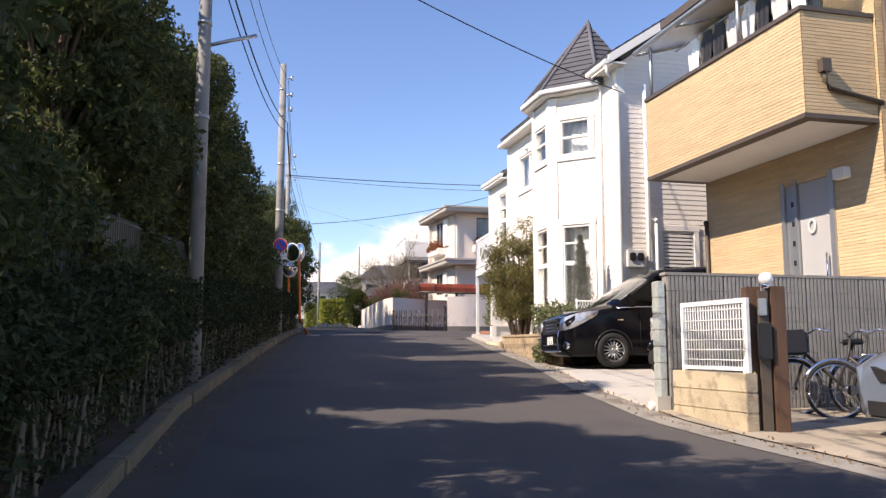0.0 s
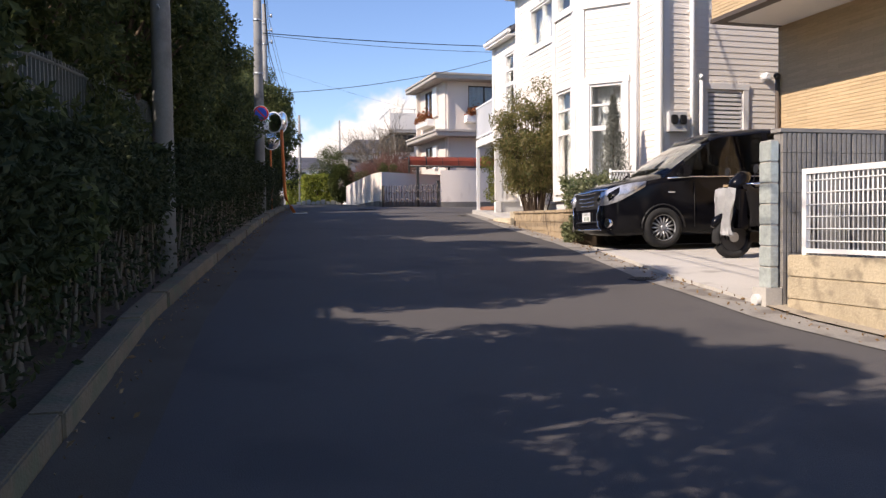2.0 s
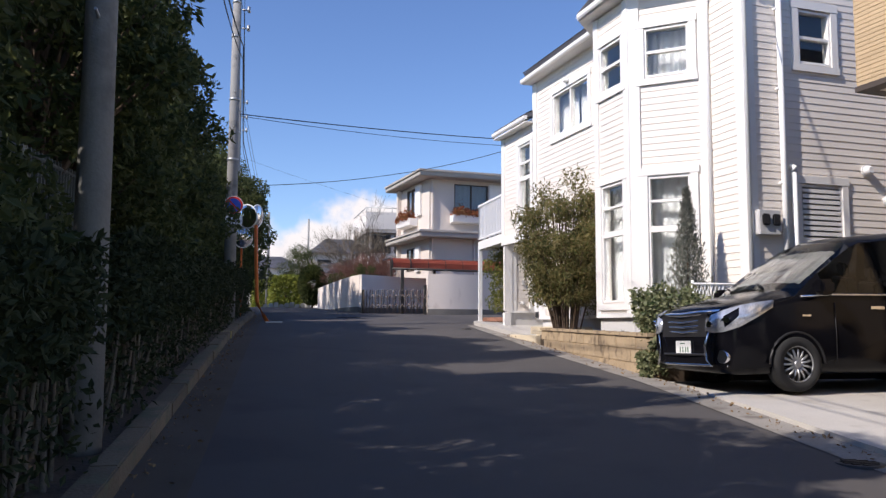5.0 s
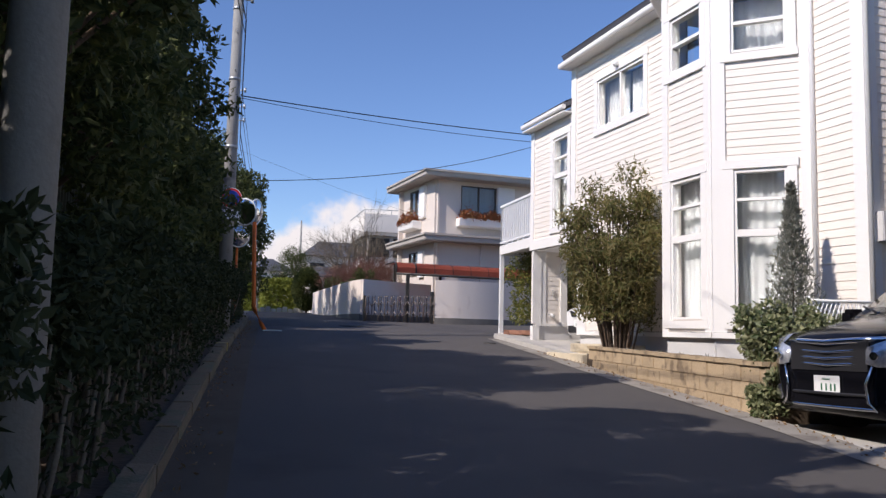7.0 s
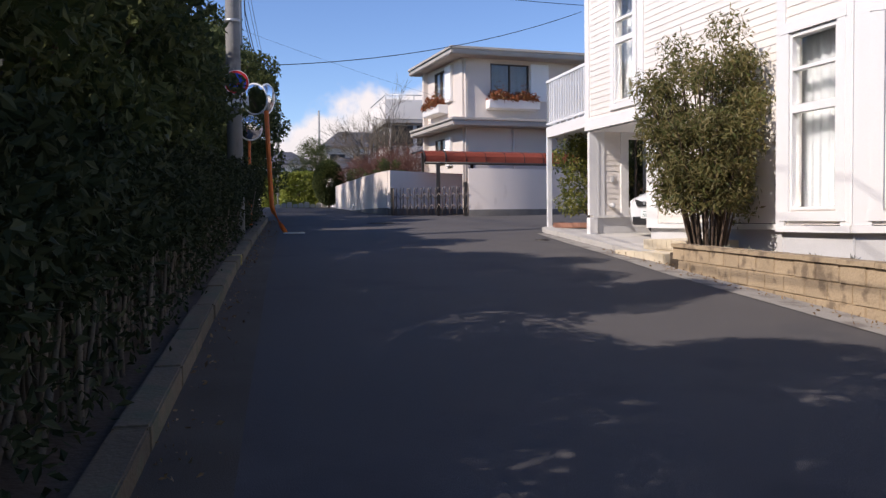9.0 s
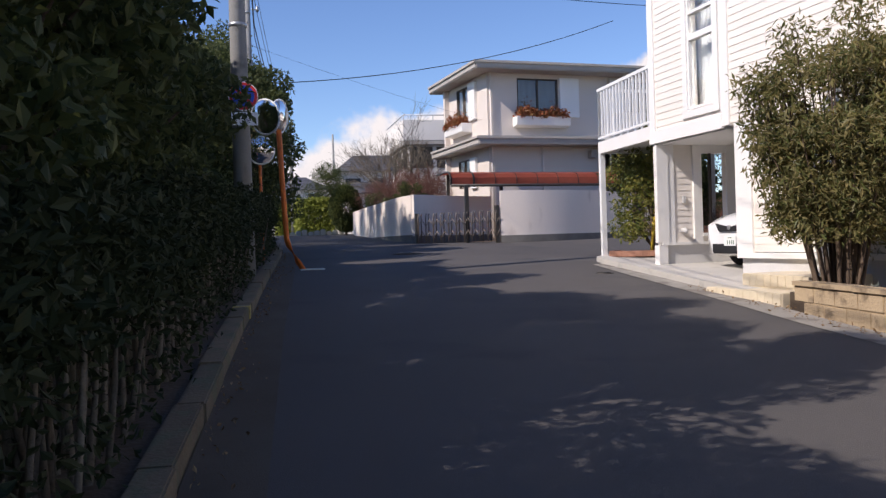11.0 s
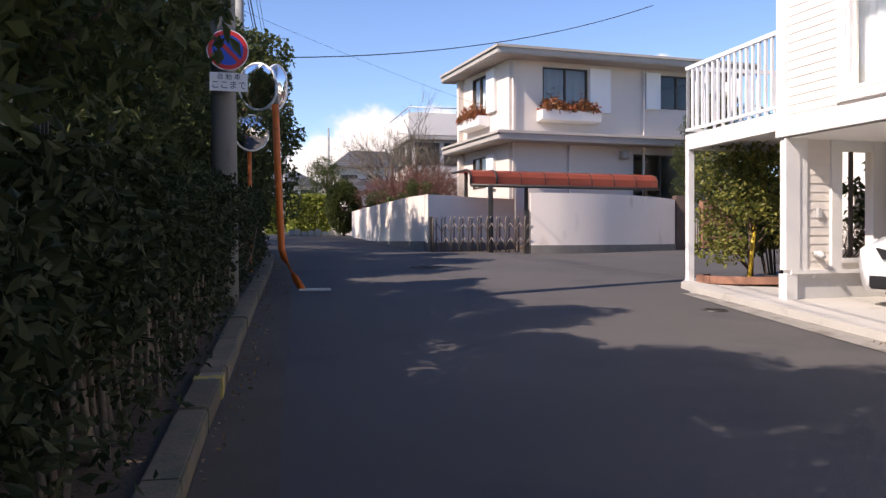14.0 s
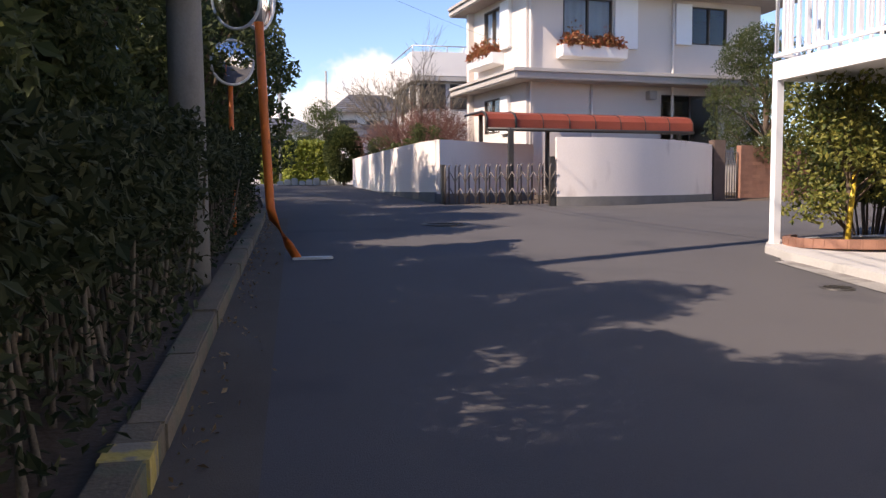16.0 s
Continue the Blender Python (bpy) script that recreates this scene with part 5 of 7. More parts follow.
for x, yy, h, s in ((-1.9, 28.5, 4.4, 1.3), (-1.6, 31.5, 4.8, 1.5), (-0.75, 33.8, 5.1, 1.5), (-0.65, 36.2, 5.0, 1.5), (-1.2, 38.6, 6.6, 1.6), (-1.3, 40.9, 7.3, 1.7), (-1.5, 43.2, 7.6, 1.8), (-1.8, 45.6, 7.6, 1.8), (-2.1, 48.2, 7.3, 1.9), (-2.4, 51, 7.0, 1.9), (-3.0, 54.5, 6.6, 1.9)):
    tree("evergreen_tree", x, yy, h, s, 140 + k, 15000, 0.12, LEAF_DARK, "dark evergreen tree by the road mirrors", crown_low=0.15)
    k += 1
# clipped hedge in lengths, leafy above and bare stems below
yy = -5.0
while yy < 36:
    ln = 2.05
    hedge = thing("hedge", (kerb_x(yy + 1) - 0.62, yy + 1, ground_z(yy + 1) + 0.1), "dark clipped hedge with bare stems at its foot", "hedge", "hedge along the kerb")
    rng = np.random.default_rng(int(yy * 10) + 900)
    n = 7500
    px = rng.uniform(-0.42, 0.42, n)
    face = rng.uniform(0, 1, n) < 0.45
    px[face] = np.where(rng.uniform(0, 1, face.sum()) < 0.7, 0.36, -0.36) + rng.normal(0, 0.07, face.sum())
    py = rng.uniform(-ln / 2, ln / 2, n)
    wave = 0.06 * np.sin(py * 3 + yy) + 0.05 * np.sin(py * 7.3)
    pz = 0.7 + 0.65 * rng.uniform(0, 1, n) ** 0.75 + wave + 0.1 * np.sin(py * 5.1 + yy * 2)
    low_ = rng.uniform(0, 1, n) < 0.07
    pz[low_] = rng.uniform(0.05, 0.6, low_.sum())
    sl = (ground_z(yy + 2) - ground_z(yy)) / 2
    kx = (kerb_x(yy + 2) - kerb_x(yy)) / 2
    keep = (np.abs(yy + 1 + py - 12.0) > 0.3) & (np.abs(yy + 1 + py - 27.1) > 0.3)
    px, py, pz = px[keep], py[keep], pz[keep]
    leaves("foliage", np.stack([px + kx * py, py, pz + sl * py], 1), 0.075, LEAF_HEDGE, hedge, seed=int(yy * 7) + 300)
    bm = bmesh.new()
    for i in range(40):
        x0, y0 = rng.uniform(-0.3, 0.32), rng.uniform(-ln / 2, ln / 2)
        h = rng.uniform(0.75, 1.15)
        lx, ly = rng.normal(0, 0.06), rng.normal(0, 0.08)
        tube(bm, [(x0 + kx * y0, y0, -0.05 + sl * y0), (x0 + lx + kx * y0, y0 + ly, h * 0.5 + sl * y0), (x0 + lx * 1.5 + kx * y0, y0 + ly * 2, h + sl * y0)], [rng.uniform(0.014, 0.028), 0.015, 0.008], 5, cap=False)
    tagged(part("undergrowth", bm, STEM, hedge, "bare pale brown stems"), kind="stuff")
    yy += 2.0
# fence of upright bars between hedge and trees
bar_fence = thing("bar_fence", (-2.2, 10, 0.8), "dark grey upright bar fence behind the hedge", "fence")
bm = bmesh.new()
box(bm, -0.012, 0.012, -0.012, 0.012, 0, 1.0)
bme = mesh_of("bar", bm, FENCE_GREY)
inv = bar_fence.matrix_basis.inverted()
for i in range(200):
    yy = 2.0 + i * 0.11
    piece("bar", bme, bar_fence, inv @ pose(-2.15 + 0.02 * (yy - 8), yy, ground_z(yy) + 1.25))
bm = bmesh.new()
for a in np.arange(2, 24, 2.0):
    for h in (1.28, 2.2):
        tube(bm, [(-2.15 + 0.02 * (a - 8), a, ground_z(a) + h), (-2.15 + 0.02 * (a - 6), a + 2, ground_z(a + 2) + h)], 0.02, 5)
part("rails", bm, FENCE_GREY, bar_fence, world=True)
bm = bmesh.new()
for a in np.arange(2, 24.1, 2.0):
    tube(bm, [(-2.18 + 0.02 * (a - 8), a, ground_z(a)), (-2.18 + 0.02 * (a - 8), a, ground_z(a) + 2.3)], 0.03, 6)
tagged(part("posts", bm, FENCE_GREY, bar_fence, world=True), kind="stuff")

# ---- poles, wires, mirrors ----
def pole(x, y, h, r, label):
    z = ground_z(y) + 0.05
    t = thing("utility_pole", (x, y, z), label, "utility pole")
    bm = bmesh.new()
    tube(bm, [(0, 0, -0.3), (0, 0, h)], [r, r * 0.62], 18)
    part("shaft", bm, POLE, t)
    for zz in (h * 0.45, h * 0.62, h * 0.8, h * 0.9):
        bm = bmesh.new()
        rr = r * (1 - 0.38 * zz / h) + 0.012
        tube(bm, [(0, 0, zz), (0, 0, zz + 0.06)], rr, 16)
        part("band", bm, STEEL, t)
    for i in range(10):
        bm = bmesh.new()
        zz = h * 0.35 + i * 0.45
        if zz < h - 0.3:
            s = 1 if i % 2 else -1
            tube(bm, [(0, 0, zz), (0, s * (r + 0.12), zz + 0.01)], 0.012, 5)
            part("step_bolt", bm, STEEL, t)
    return t


p1 = pole(-1.46, 12.0, 8.6, 0.125, "weathered concrete utility pole among the trees")
bm = bmesh.new()
tube(bm, [(0, 0, 5.0), (0.35, 0.1, 5.15), (0.75, 0.2, 5.3)], 0.03, 8)
part("lamp_arm", bm, STEEL, p1)
p2 = pole(-0.65, 27.1, 9.3, 0.165, "tall concrete utility pole carrying a no-parking sign")
p3 = pole(-0.55, 37.5, 8.6, 0.14, "slim concrete utility pole beyond the mirrors")
p4 = pole(1.6, 62.0, 6.5, 0.13, "far utility pole by the yellow hedge")
p5 = pole(6.9, 92.0, 10.0, 0.14, "far dark utility pole behind the roofs")
for t in (p2, p3):
    h = 9.3 if t is p2 else 8.6
    for zz in (h - 0.5, h - 1.1, h - 1.6):
        bm = bmesh.new()
        tube(bm, [(0.12, -0.05, zz), (0.3, -0.05, zz)], 0.02, 6)
        tube(bm, [(0.3, -0.05, zz - 0.06), (0.3, -0.05, zz + 0.09)], 0.04, 8)
        part("insulator", bm, STEEL, t)
# no-parking sign
sg = thing("no_parking_sign", (-0.6, 26.9, 4.87), "round blue and red no-parking sign with plate", "road sign")
bm = bmesh.new()
FR = pose(0, 0, 0, 90, 0, -4)
def disc(bm, r0, r1, y0, y1, m, seg=36):
    n = seg
    for (ra, rb, ya) in ((r0, r1, y0),):
        a = [bm.verts.new(m @ Vector((ra * math.cos(i * math.tau / n), ya, ra * math.sin(i * math.tau / n)))) for i in range(n)]
        b = [bm.verts.new(m @ Vector((rb * math.cos(i * math.tau / n), ya, rb * math.sin(i * math.tau / n)))) for i in range(n)]
        c = [bm.verts.new(m @ Vector((ra * math.cos(i * math.tau / n), y1, ra * math.sin(i * math.tau / n)))) for i in range(n)]
        for i in range(n):
            j = (i + 1) % n
            bm.faces.new((a[i], a[j], b[j], b[i]))
            bm.faces.new((a[i], c[i], c[j], a[j]))
        bm.faces.new(c)
SM = pose(0, 0, 0, 0, 0, 3)
R = 0.235
bm = bmesh.new()
disc(bm, R, 0.001, -0.1, -0.085, SM)
part("white_rim", bm, WHITE_METAL, sg)
bm = bmesh.new()
disc(bm, R - 0.012, R - 0.06, -0.105, -0.1, SM)
part("red_ring", bm, RED_PAINT, sg)
bm = bmesh.new()
disc(bm, R - 0.058, 0.001, -0.104, -0.1, SM)
part("blue_field", bm, BLUE_PAINT, sg)
bm = bmesh.new()
box(bm, -R + 0.06, R - 0.06, -0.1065, -0.104, -0.024, 0.024, SM @ pose(0, 0, 0, 0, 45, 0))
part("red_bar", bm, RED_PAINT, sg)
bm = bmesh.new()
box(bm, -0.2, 0.22, -0.1, -0.085, -0.47, -0.26, SM)
pl = part("plate", bm, WHITE_METAL, sg)
def lettering(body, size, m, material, parent, name="lettering"):
    cu = bpy.data.curves.new(name, "FONT")
    cu.body, cu.size, cu.align_x, cu.align_y, cu.extrude = body, size, "CENTER", "CENTER", 0.001
    tmp = bpy.data.objects.new("tmp", cu)
    scene.collection.objects.link(tmp)
    me = bpy.data.meshes.new_from_object(tmp.evaluated_get(bpy.context.evaluated_depsgraph_get()))
    bpy.data.objects.remove(tmp)
    me.materials.clear()
    me.materials.append(material)
    ob = new(name, me)
    ob.parent = parent
    ob.matrix_basis = m
    return ob
lettering("自 動 車", 0.075, SM @ pose(0.01, -0.102, -0.31, 90, 0, 0), GREY_TEXT, pl)
lettering("ここまで", 0.1, SM @ pose(0.01, -0.102, -0.405, 90, 0, 0), GREY_TEXT, pl)
for z in (0.05, -0.35):
    bm = bmesh.new()
    tube(bm, [(-0.07, 0.2, z - 0.02), (-0.07, 0.2, z + 0.02)], 0.175, 16)
    box(bm, -0.03, 0.0, -0.085, 0.1, z - 0.02, z + 0.02)
    part("clamp", bm, STEEL, sg)


# road mirrors
def mirror_head(parent, c, yaw, r=0.33):
    m = Matrix.Translation(c) @ pose(0, 0, 0, 0, 0, yaw) @ pose(0, 0, 0, 8, 0, 0)
    bm = bmesh.new()
    n, rings = 32, 6
    prev = None
    for k in range(rings + 1):
        a = r * k / rings
        cur = [bm.verts.new(m @ Vector((a * math.cos(i * math.tau / n), -0.09 * (1 - (a / r) ** 2) - 0.02, a * math.sin(i * math.tau / n)))) for i in range(n)] if k else [bm.verts.new(m @ Vector((0, -0.11, 0)))]
        if prev:
            for i in range(n):
                j = (i + 1) % n
                bm.faces.new((prev[0], cur[i], cur[j]) if len(prev) == 1 else (prev[i], cur[i], cur[j], prev[j])).smooth = True
        prev = cur
    part("mirror_glass", bm, MIRROR, parent)
    bm = bmesh.new()
    pts = [m @ Vector((r * math.cos(i * math.tau / n), -0.015, r * math.sin(i * math.tau / n))) for i in range(n + 1)]
    tube(bm, pts, 0.02, 8)
    part("rim", bm, WHITE_METAL, parent)
    bm = bmesh.new()
    prev = None
    for k in range(5):
        a = r * (1 - k / 4) if k < 4 else 0.02
        cur = [bm.verts.new(m @ Vector((a * math.cos(i * math.tau / n), 0.0 + 0.03 * k, a * math.sin(i * math.tau / n)))) for i in range(n)]
        if prev:
            for i in range(n):
                j = (i + 1) % n
                bm.faces.new((prev[i], cur[i], cur[j], prev[j])).smooth = True
        prev = cur
    part("back", bm, WHITE_METAL, parent)


mz = ground_z(29.35)
mr = thing("road_mirror", (0.1, 29.35, mz), "orange post with two round convex road mirrors", "road mirror")
bm = bmesh.new()
tube(bm, [(0.32, 0, -0.02), (0.2, 0, 0.18), (0.03, 0, 0.5), (0.0, 0, 0.62), (-0.05, 0, 1.8), (-0.08, 0, 2.75)], 0.052, 12)
part("post", bm, ORANGE, mr, "orange bent post, scratched")
bm = bmesh.new()
tube(bm, [(-0.08, 0, 2.74), (-0.09, 0, 3.3)], 0.046, 12)
part("post_top", bm, STEEL, mr)
bm = bmesh.new()
box(bm, 0.24, 0.72, -0.06, 0.06, -0.005, 0.03)
part("foot_plate", bm, STEEL, mr, bevel=0.008)
mirror_head(mr, Vector((-0.32, -0.12, 2.98)), -38)
mirror_head(mr, Vector((-0.08, 0.12, 3.02)), 58)
bm = bmesh.new()
tube(bm, [(-0.09, 0, 3.1), (-0.3, -0.05, 3.05)], 0.02, 8)
tube(bm, [(-0.09, 0, 2.9), (-0.3, -0.05, 2.9)], 0.02, 8)
part("bracket", bm, STEEL, mr)
mz2 = ground_z(31.5)
mr2 = thing("road_mirror", (-0.35, 31.5, mz2), "smaller road mirror on a rusty post", "road mirror")
bm = bmesh.new()
tube(bm, [(0, 0, 0), (0, 0, 2.5)], 0.035, 12)
part("post", bm, ORANGE, mr2)
mirror_head(mr2, Vector((0.03, -0.1, 2.5)), 20, 0.3)
bm = bmesh.new()
box(bm, 0.02, 0.12, -0.05, -0.04, 1.35, 1.55)
part("label_plate", bm, WHITE_METAL, mr2)


def cable(name, a, b, sag, r, label):
    bm = bmesh.new()
    a, b = Vector(a), Vector(b)
    tube(bm, [a.lerp(b, i / 16) - Vector((0, 0, sag * 4 * (i / 16) * (1 - i / 16))) for i in range(17)], r, 5)
    return solo(name, bm, WIRE, label, "cable", group="overhead cables")


p1t, p2t, p3t = (-1.42, 12, ground_z(12) + 8.6), (-0.67, 27.1, ground_z(27.1) + 9.3), (-0.55, 37.5, ground_z(37.5) + 8.6)
for dz, r in ((-0.5, 0.008), (-1.1, 0.008), (-2.0, 0.016), (-2.35, 0.012)):
    cable("overhead_cable", (p1t[0] + 0.15, p1t[1], p1t[2] + dz), (p2t[0] + 0.2, p2t[1], p2t[2] + dz), 0.5, r, "black overhead cable between the poles")
    cable("overhead_cable", (p2t[0] + 0.2, p2t[1], p2t[2] + dz), (p3t[0] + 0.2, p3t[1], p3t[2] + dz), 0.35, r, "black overhead cable between the poles")
    cable("overhead_cable", (p1t[0] + 0.15, p1t[1], p1t[2] + dz), (-1.6, -14, p1t[2] + dz - 0.6), 0.6, r, "black overhead cable between the poles")
    cable("overhead_cable", (p3t[0] + 0.2, p3t[1], p3t[2] + dz), (1.6, 62, 9.2 + dz * 0.6), 0.5, r, "black overhead cable between the poles")
cable("overhead_cable", (-0.45, 37.5, 7.17), (14, 43.9, 11.2), 0.53, 0.014, "black cable crossing the lane to the houses")
cable("overhead_cable", (-0.5, 27.1, 7.3), (14, 32.7, 8.6), 0.17, 0.014, "black cable crossing the lane to the houses")
cable("overhead_cable", (-0.5, 27.1, 7.25), (14, 32.7, 8.5), 0.3, 0.008, "black cable crossing the lane to the houses")
cable("overhead_cable", (-0.45, 37.5, 8.3), (16, 52, 7.2), 0.3, 0.004, "thin black cable crossing the lane to the houses")
cable("overhead_cable", (-1.3, 12.0, 8.5), (7.16, 16.6, 7.25), 0.2, 0.012, "black service cable to the white house")


# ---- vehicles ----
def wheel(parent, x, y, r, w, out):
    """Tyre and a many-spoked rim; out: +1 or -1, the side that shows."""
    bm = bmesh.new()
    n = 36
    prof = [(r * 0.66, -w / 2), (r * 0.94, -w / 2), (r, -w * 0.36), (r, w * 0.36), (r * 0.94, w / 2), (r * 0.66, w / 2)]
    rings = [[bm.verts.new((x + a * math.cos(i * math.tau / n), y + b, r + a * math.sin(i * math.tau / n))) for a, b in prof] for i in range(n)]
    for i in range(n):
        p, q = rings[i], rings[(i + 1) % n]
        for k in range(6):
            bm.faces.new((p[k], p[(k + 1) % 6], q[(k + 1) % 6], q[k])).smooth = True
    t = part("wheel", bm, TYRE, parent, "black tyre")
    bm = bmesh.new()
    yo = y + out * w * 0.36
    for i in range(15):
        a = i * math.tau / 15
        tube(bm, [(x + s * r * math.cos(a), yo - out * d, r + s * r * math.sin(a)) for s, d in ((0.12, 0.02), (0.4, 0.0), (0.64, 0.03))], [r * 0.055, r * 0.04, r * 0.05], 6)
    tube(bm, [(x, yo - out * 0.06, r), (x, yo + out * 0.015, r)], [r * 0.17, r * 0.12], 14)
    ring = [(x + 0.65 * r * math.cos(i * math.tau / 32), yo, r + 0.65 * r * math.sin(i * math.tau / 32)) for i in range(33)]
    tube(bm, ring, r * 0.035, 6)
    part("rim", bm, STEEL, t, "silver multi-spoke rim")
    bm = bmesh.new()
    tube(bm, [(x, y - w * 0.2, r), (x, y + out * w * 0.1, r)], r * 0.62, 20)
    part("brake_disc", bm, DARK_METAL, t)


def car(name, m, label, paint, stations, wheels, glass, wheel_r=0.32):
    """A lofted body. stations, nose to tail: x, foot, foot width, belt, belt width, roof, roof width.
    glass: for windscreen, side windows and back the station spans."""
    t = thing(name, m, label, "car")
    def half(s):
        x, zb, wb, zs, ws, zr, wr = s
        return [(x, 0.0, zb), (x, wb * 0.92, zb), (x, wb, zb + 0.1), (x, (wb + ws) / 2 + 0.02, (zb + zs) / 2), (x, ws + 0.008, zs - 0.1), (x, ws, zs), (x, wr + 0.05, zr - 0.09), (x, wr - 0.04, zr - 0.015), (x, wr * 0.55, zr + 0.02), (x, 0.0, zr + 0.03)]
    def build(choose, sides=(1, -1)):
        bm = bmesh.new()
        for sd in sides:
            g = [[Vector((a, b * sd, c)) for a, b, c in half(s)] for s in stations]
            for i in range(len(g) - 1):
                for j in range(9):
                    if choose(i, j):
                        q = [g[i][j], g[i][j + 1], g[i + 1][j + 1], g[i + 1][j]]
                        f = bm.faces.new([bm.verts.new(p) for p in q])
                        f.smooth = True
        bmesh.ops.remove_doubles(bm, verts=bm.verts, dist=0.002)
        return bm
    ws, sw = glass
    is_ws = lambda i, j: ws[0] <= i < ws[1] and j >= 6
    is_side = lambda i, j: any(a <= i < b for a, b in sw) and j == 5
    is_ws_side = lambda i, j: ws[0] <= i < ws[1] and j == 5
    bm = build(lambda i, j: not (is_ws(i, j) or is_side(i, j)))
    for end in (0, -1):
        for sd in (1, -1):
            pts = [bm.verts.new((a, b * sd, c)) for a, b, c in half(stations[end])]
            bm.faces.new(pts)
    bmesh.ops.remove_doubles(bm, verts=bm.verts, dist=0.002)
    part("body", bm, paint, t)
    part("windscreen", build(is_ws), SCREEN_GLASS, t).visible_shadow = False
    for a, b in sw:
        for sd in (1, -1):
            part("side_window", build(lambda i, j: a <= i < b and j == 5, (sd,)), CAR_GLASS, t)
    bm = bmesh.new()
    x0, x1 = stations[ws[1]][0] - 0.3, stations[-1][0] + 0.3
    box(bm, x1, x0, -0.6, 0.6, 0.35, stations[ws[1]][3] - 0.12)
    for xx in (x0 - 0.1, x0 - 1.0):
        for yy in (-0.36, 0.36):
            box(bm, xx - 0.12, xx + 0.05, yy - 0.22, yy + 0.22, 0.8, stations[ws[1]][3] + 0.12)
            box(bm, xx - 0.1, xx, yy - 0.1, yy + 0.1, stations[ws[1]][3] + 0.14, stations[ws[1]][3] + 0.32)
    part("seats", bm, BLACK_PLASTIC, t, bevel=0.03)
    for x, y in wheels:
        wheel(t, x, y, wheel_r, 0.2, 1 if y > 0 else -1)
        bm = bmesh.new()
        sd = 1 if y > 0 else -1
        tube(bm, [(x + (wheel_r + 0.05) * math.cos(a), y + sd * 0.075, wheel_r + (wheel_r + 0.05) * math.sin(a)) for a in [math.pi * k / 14 for k in range(15)]], 0.014, 6)
        part("wheel_arch", bm, BLACK_PLASTIC if paint is BLACK_PAINT else paint, t)
    return t


def plate(t, x, y, z, w=0.33, h=0.165, m=None):
    bm = bmesh.new()
    box(bm, x, x + 0.012, y - w / 2, y + w / 2, z - h / 2, z + h / 2)
    p = part("number_plate", bm, PLATE, t, "white number plate", bevel=0.004)
    bm = bmesh.new()
    for k, (a, b) in enumerate(((-0.06, 0.03), (0.0, 0.03), (0.06, 0.03), (0.11, 0.03))):
        box(bm, x + 0.012, x + 0.015, y + a - 0.009, y + a + 0.009, z - 0.055, z + 0.01)
    box(bm, x + 0.012, x + 0.015, y - 0.05, y + 0.05, z + 0.045, z + 0.055)
    part("plate_marks", bm, PLATE_TEXT, p)


VAN = [(0.0, 0.32, 0.62, 0.72, 0.66, 0.78, 0.6), (-0.05, 0.24, 0.74, 0.86, 0.76, 0.92, 0.68), (-0.2, 0.2, 0.8, 0.95, 0.82, 1.0, 0.74), (-0.55, 0.2, 0.83, 1.03, 0.845, 1.08, 0.74), (-0.95, 0.2, 0.84, 1.1, 0.85, 1.17, 0.74),
       (-1.35, 0.2, 0.845, 1.12, 0.85, 1.48, 0.68), (-1.85, 0.2, 0.845, 1.13, 0.85, 1.79, 0.64), (-2.0, 0.2, 0.845, 1.13, 0.85, 1.85, 0.65), (-2.75, 0.2, 0.845, 1.14, 0.85, 1.93, 0.66), (-2.85, 0.2, 0.845, 1.14, 0.85, 1.935, 0.66), (-3.7, 0.2, 0.845, 1.15, 0.85, 1.95, 0.66),
       (-3.8, 0.2, 0.845, 1.15, 0.85, 1.95, 0.66), (-4.45, 0.22, 0.84, 1.14, 0.84, 1.92, 0.65), (-4.62, 0.26, 0.82, 1.12, 0.82, 1.85, 0.62), (-4.7, 0.32, 0.78, 1.05, 0.78, 1.6, 0.6)]
van = car("minivan", pose(4.82, 14.88, 1.128, 1.3, 0, 180) @ pose(0, 0, 0), "glossy black minivan parked nose to the lane", BLACK_PAINT, VAN, ((-0.92, 0.785), (-0.92, -0.785), (-3.72, 0.785), (-3.72, -0.785)), ((4, 6), ((5, 8), (9, 10), (11, 12))), 0.315)
for z, w, h in ((0.89, 0.62, 0.03), (0.8, 0.62, 0.014), (0.74, 0.62, 0.014), (0.68, 0.6, 0.014)):
    bm = bmesh.new()
    tube(bm, [(0.022 - 0.13 * (abs(s) ** 3), s * w, z + 0.03 * abs(s)) for s in (-1, -0.6, 0, 0.6, 1)], h, 6)
    part("grille_bar", bm, CHROME, van, "chrome grille bar")
for z in (0.3, 0.42):
    bm = bmesh.new()
    tube(bm, [(0.03 - 0.13 * (abs(s) ** 3), s * 0.74, z) for s in (-1, -0.6, 0, 0.6, 1)], 0.016, 6)
    part("bumper_trim", bm, CHROME if z < 0.35 else BLACK_PLASTIC, van)
LENS = glass_mat("clear_lens", (0.95, 0.97, 1.0), 0.02)
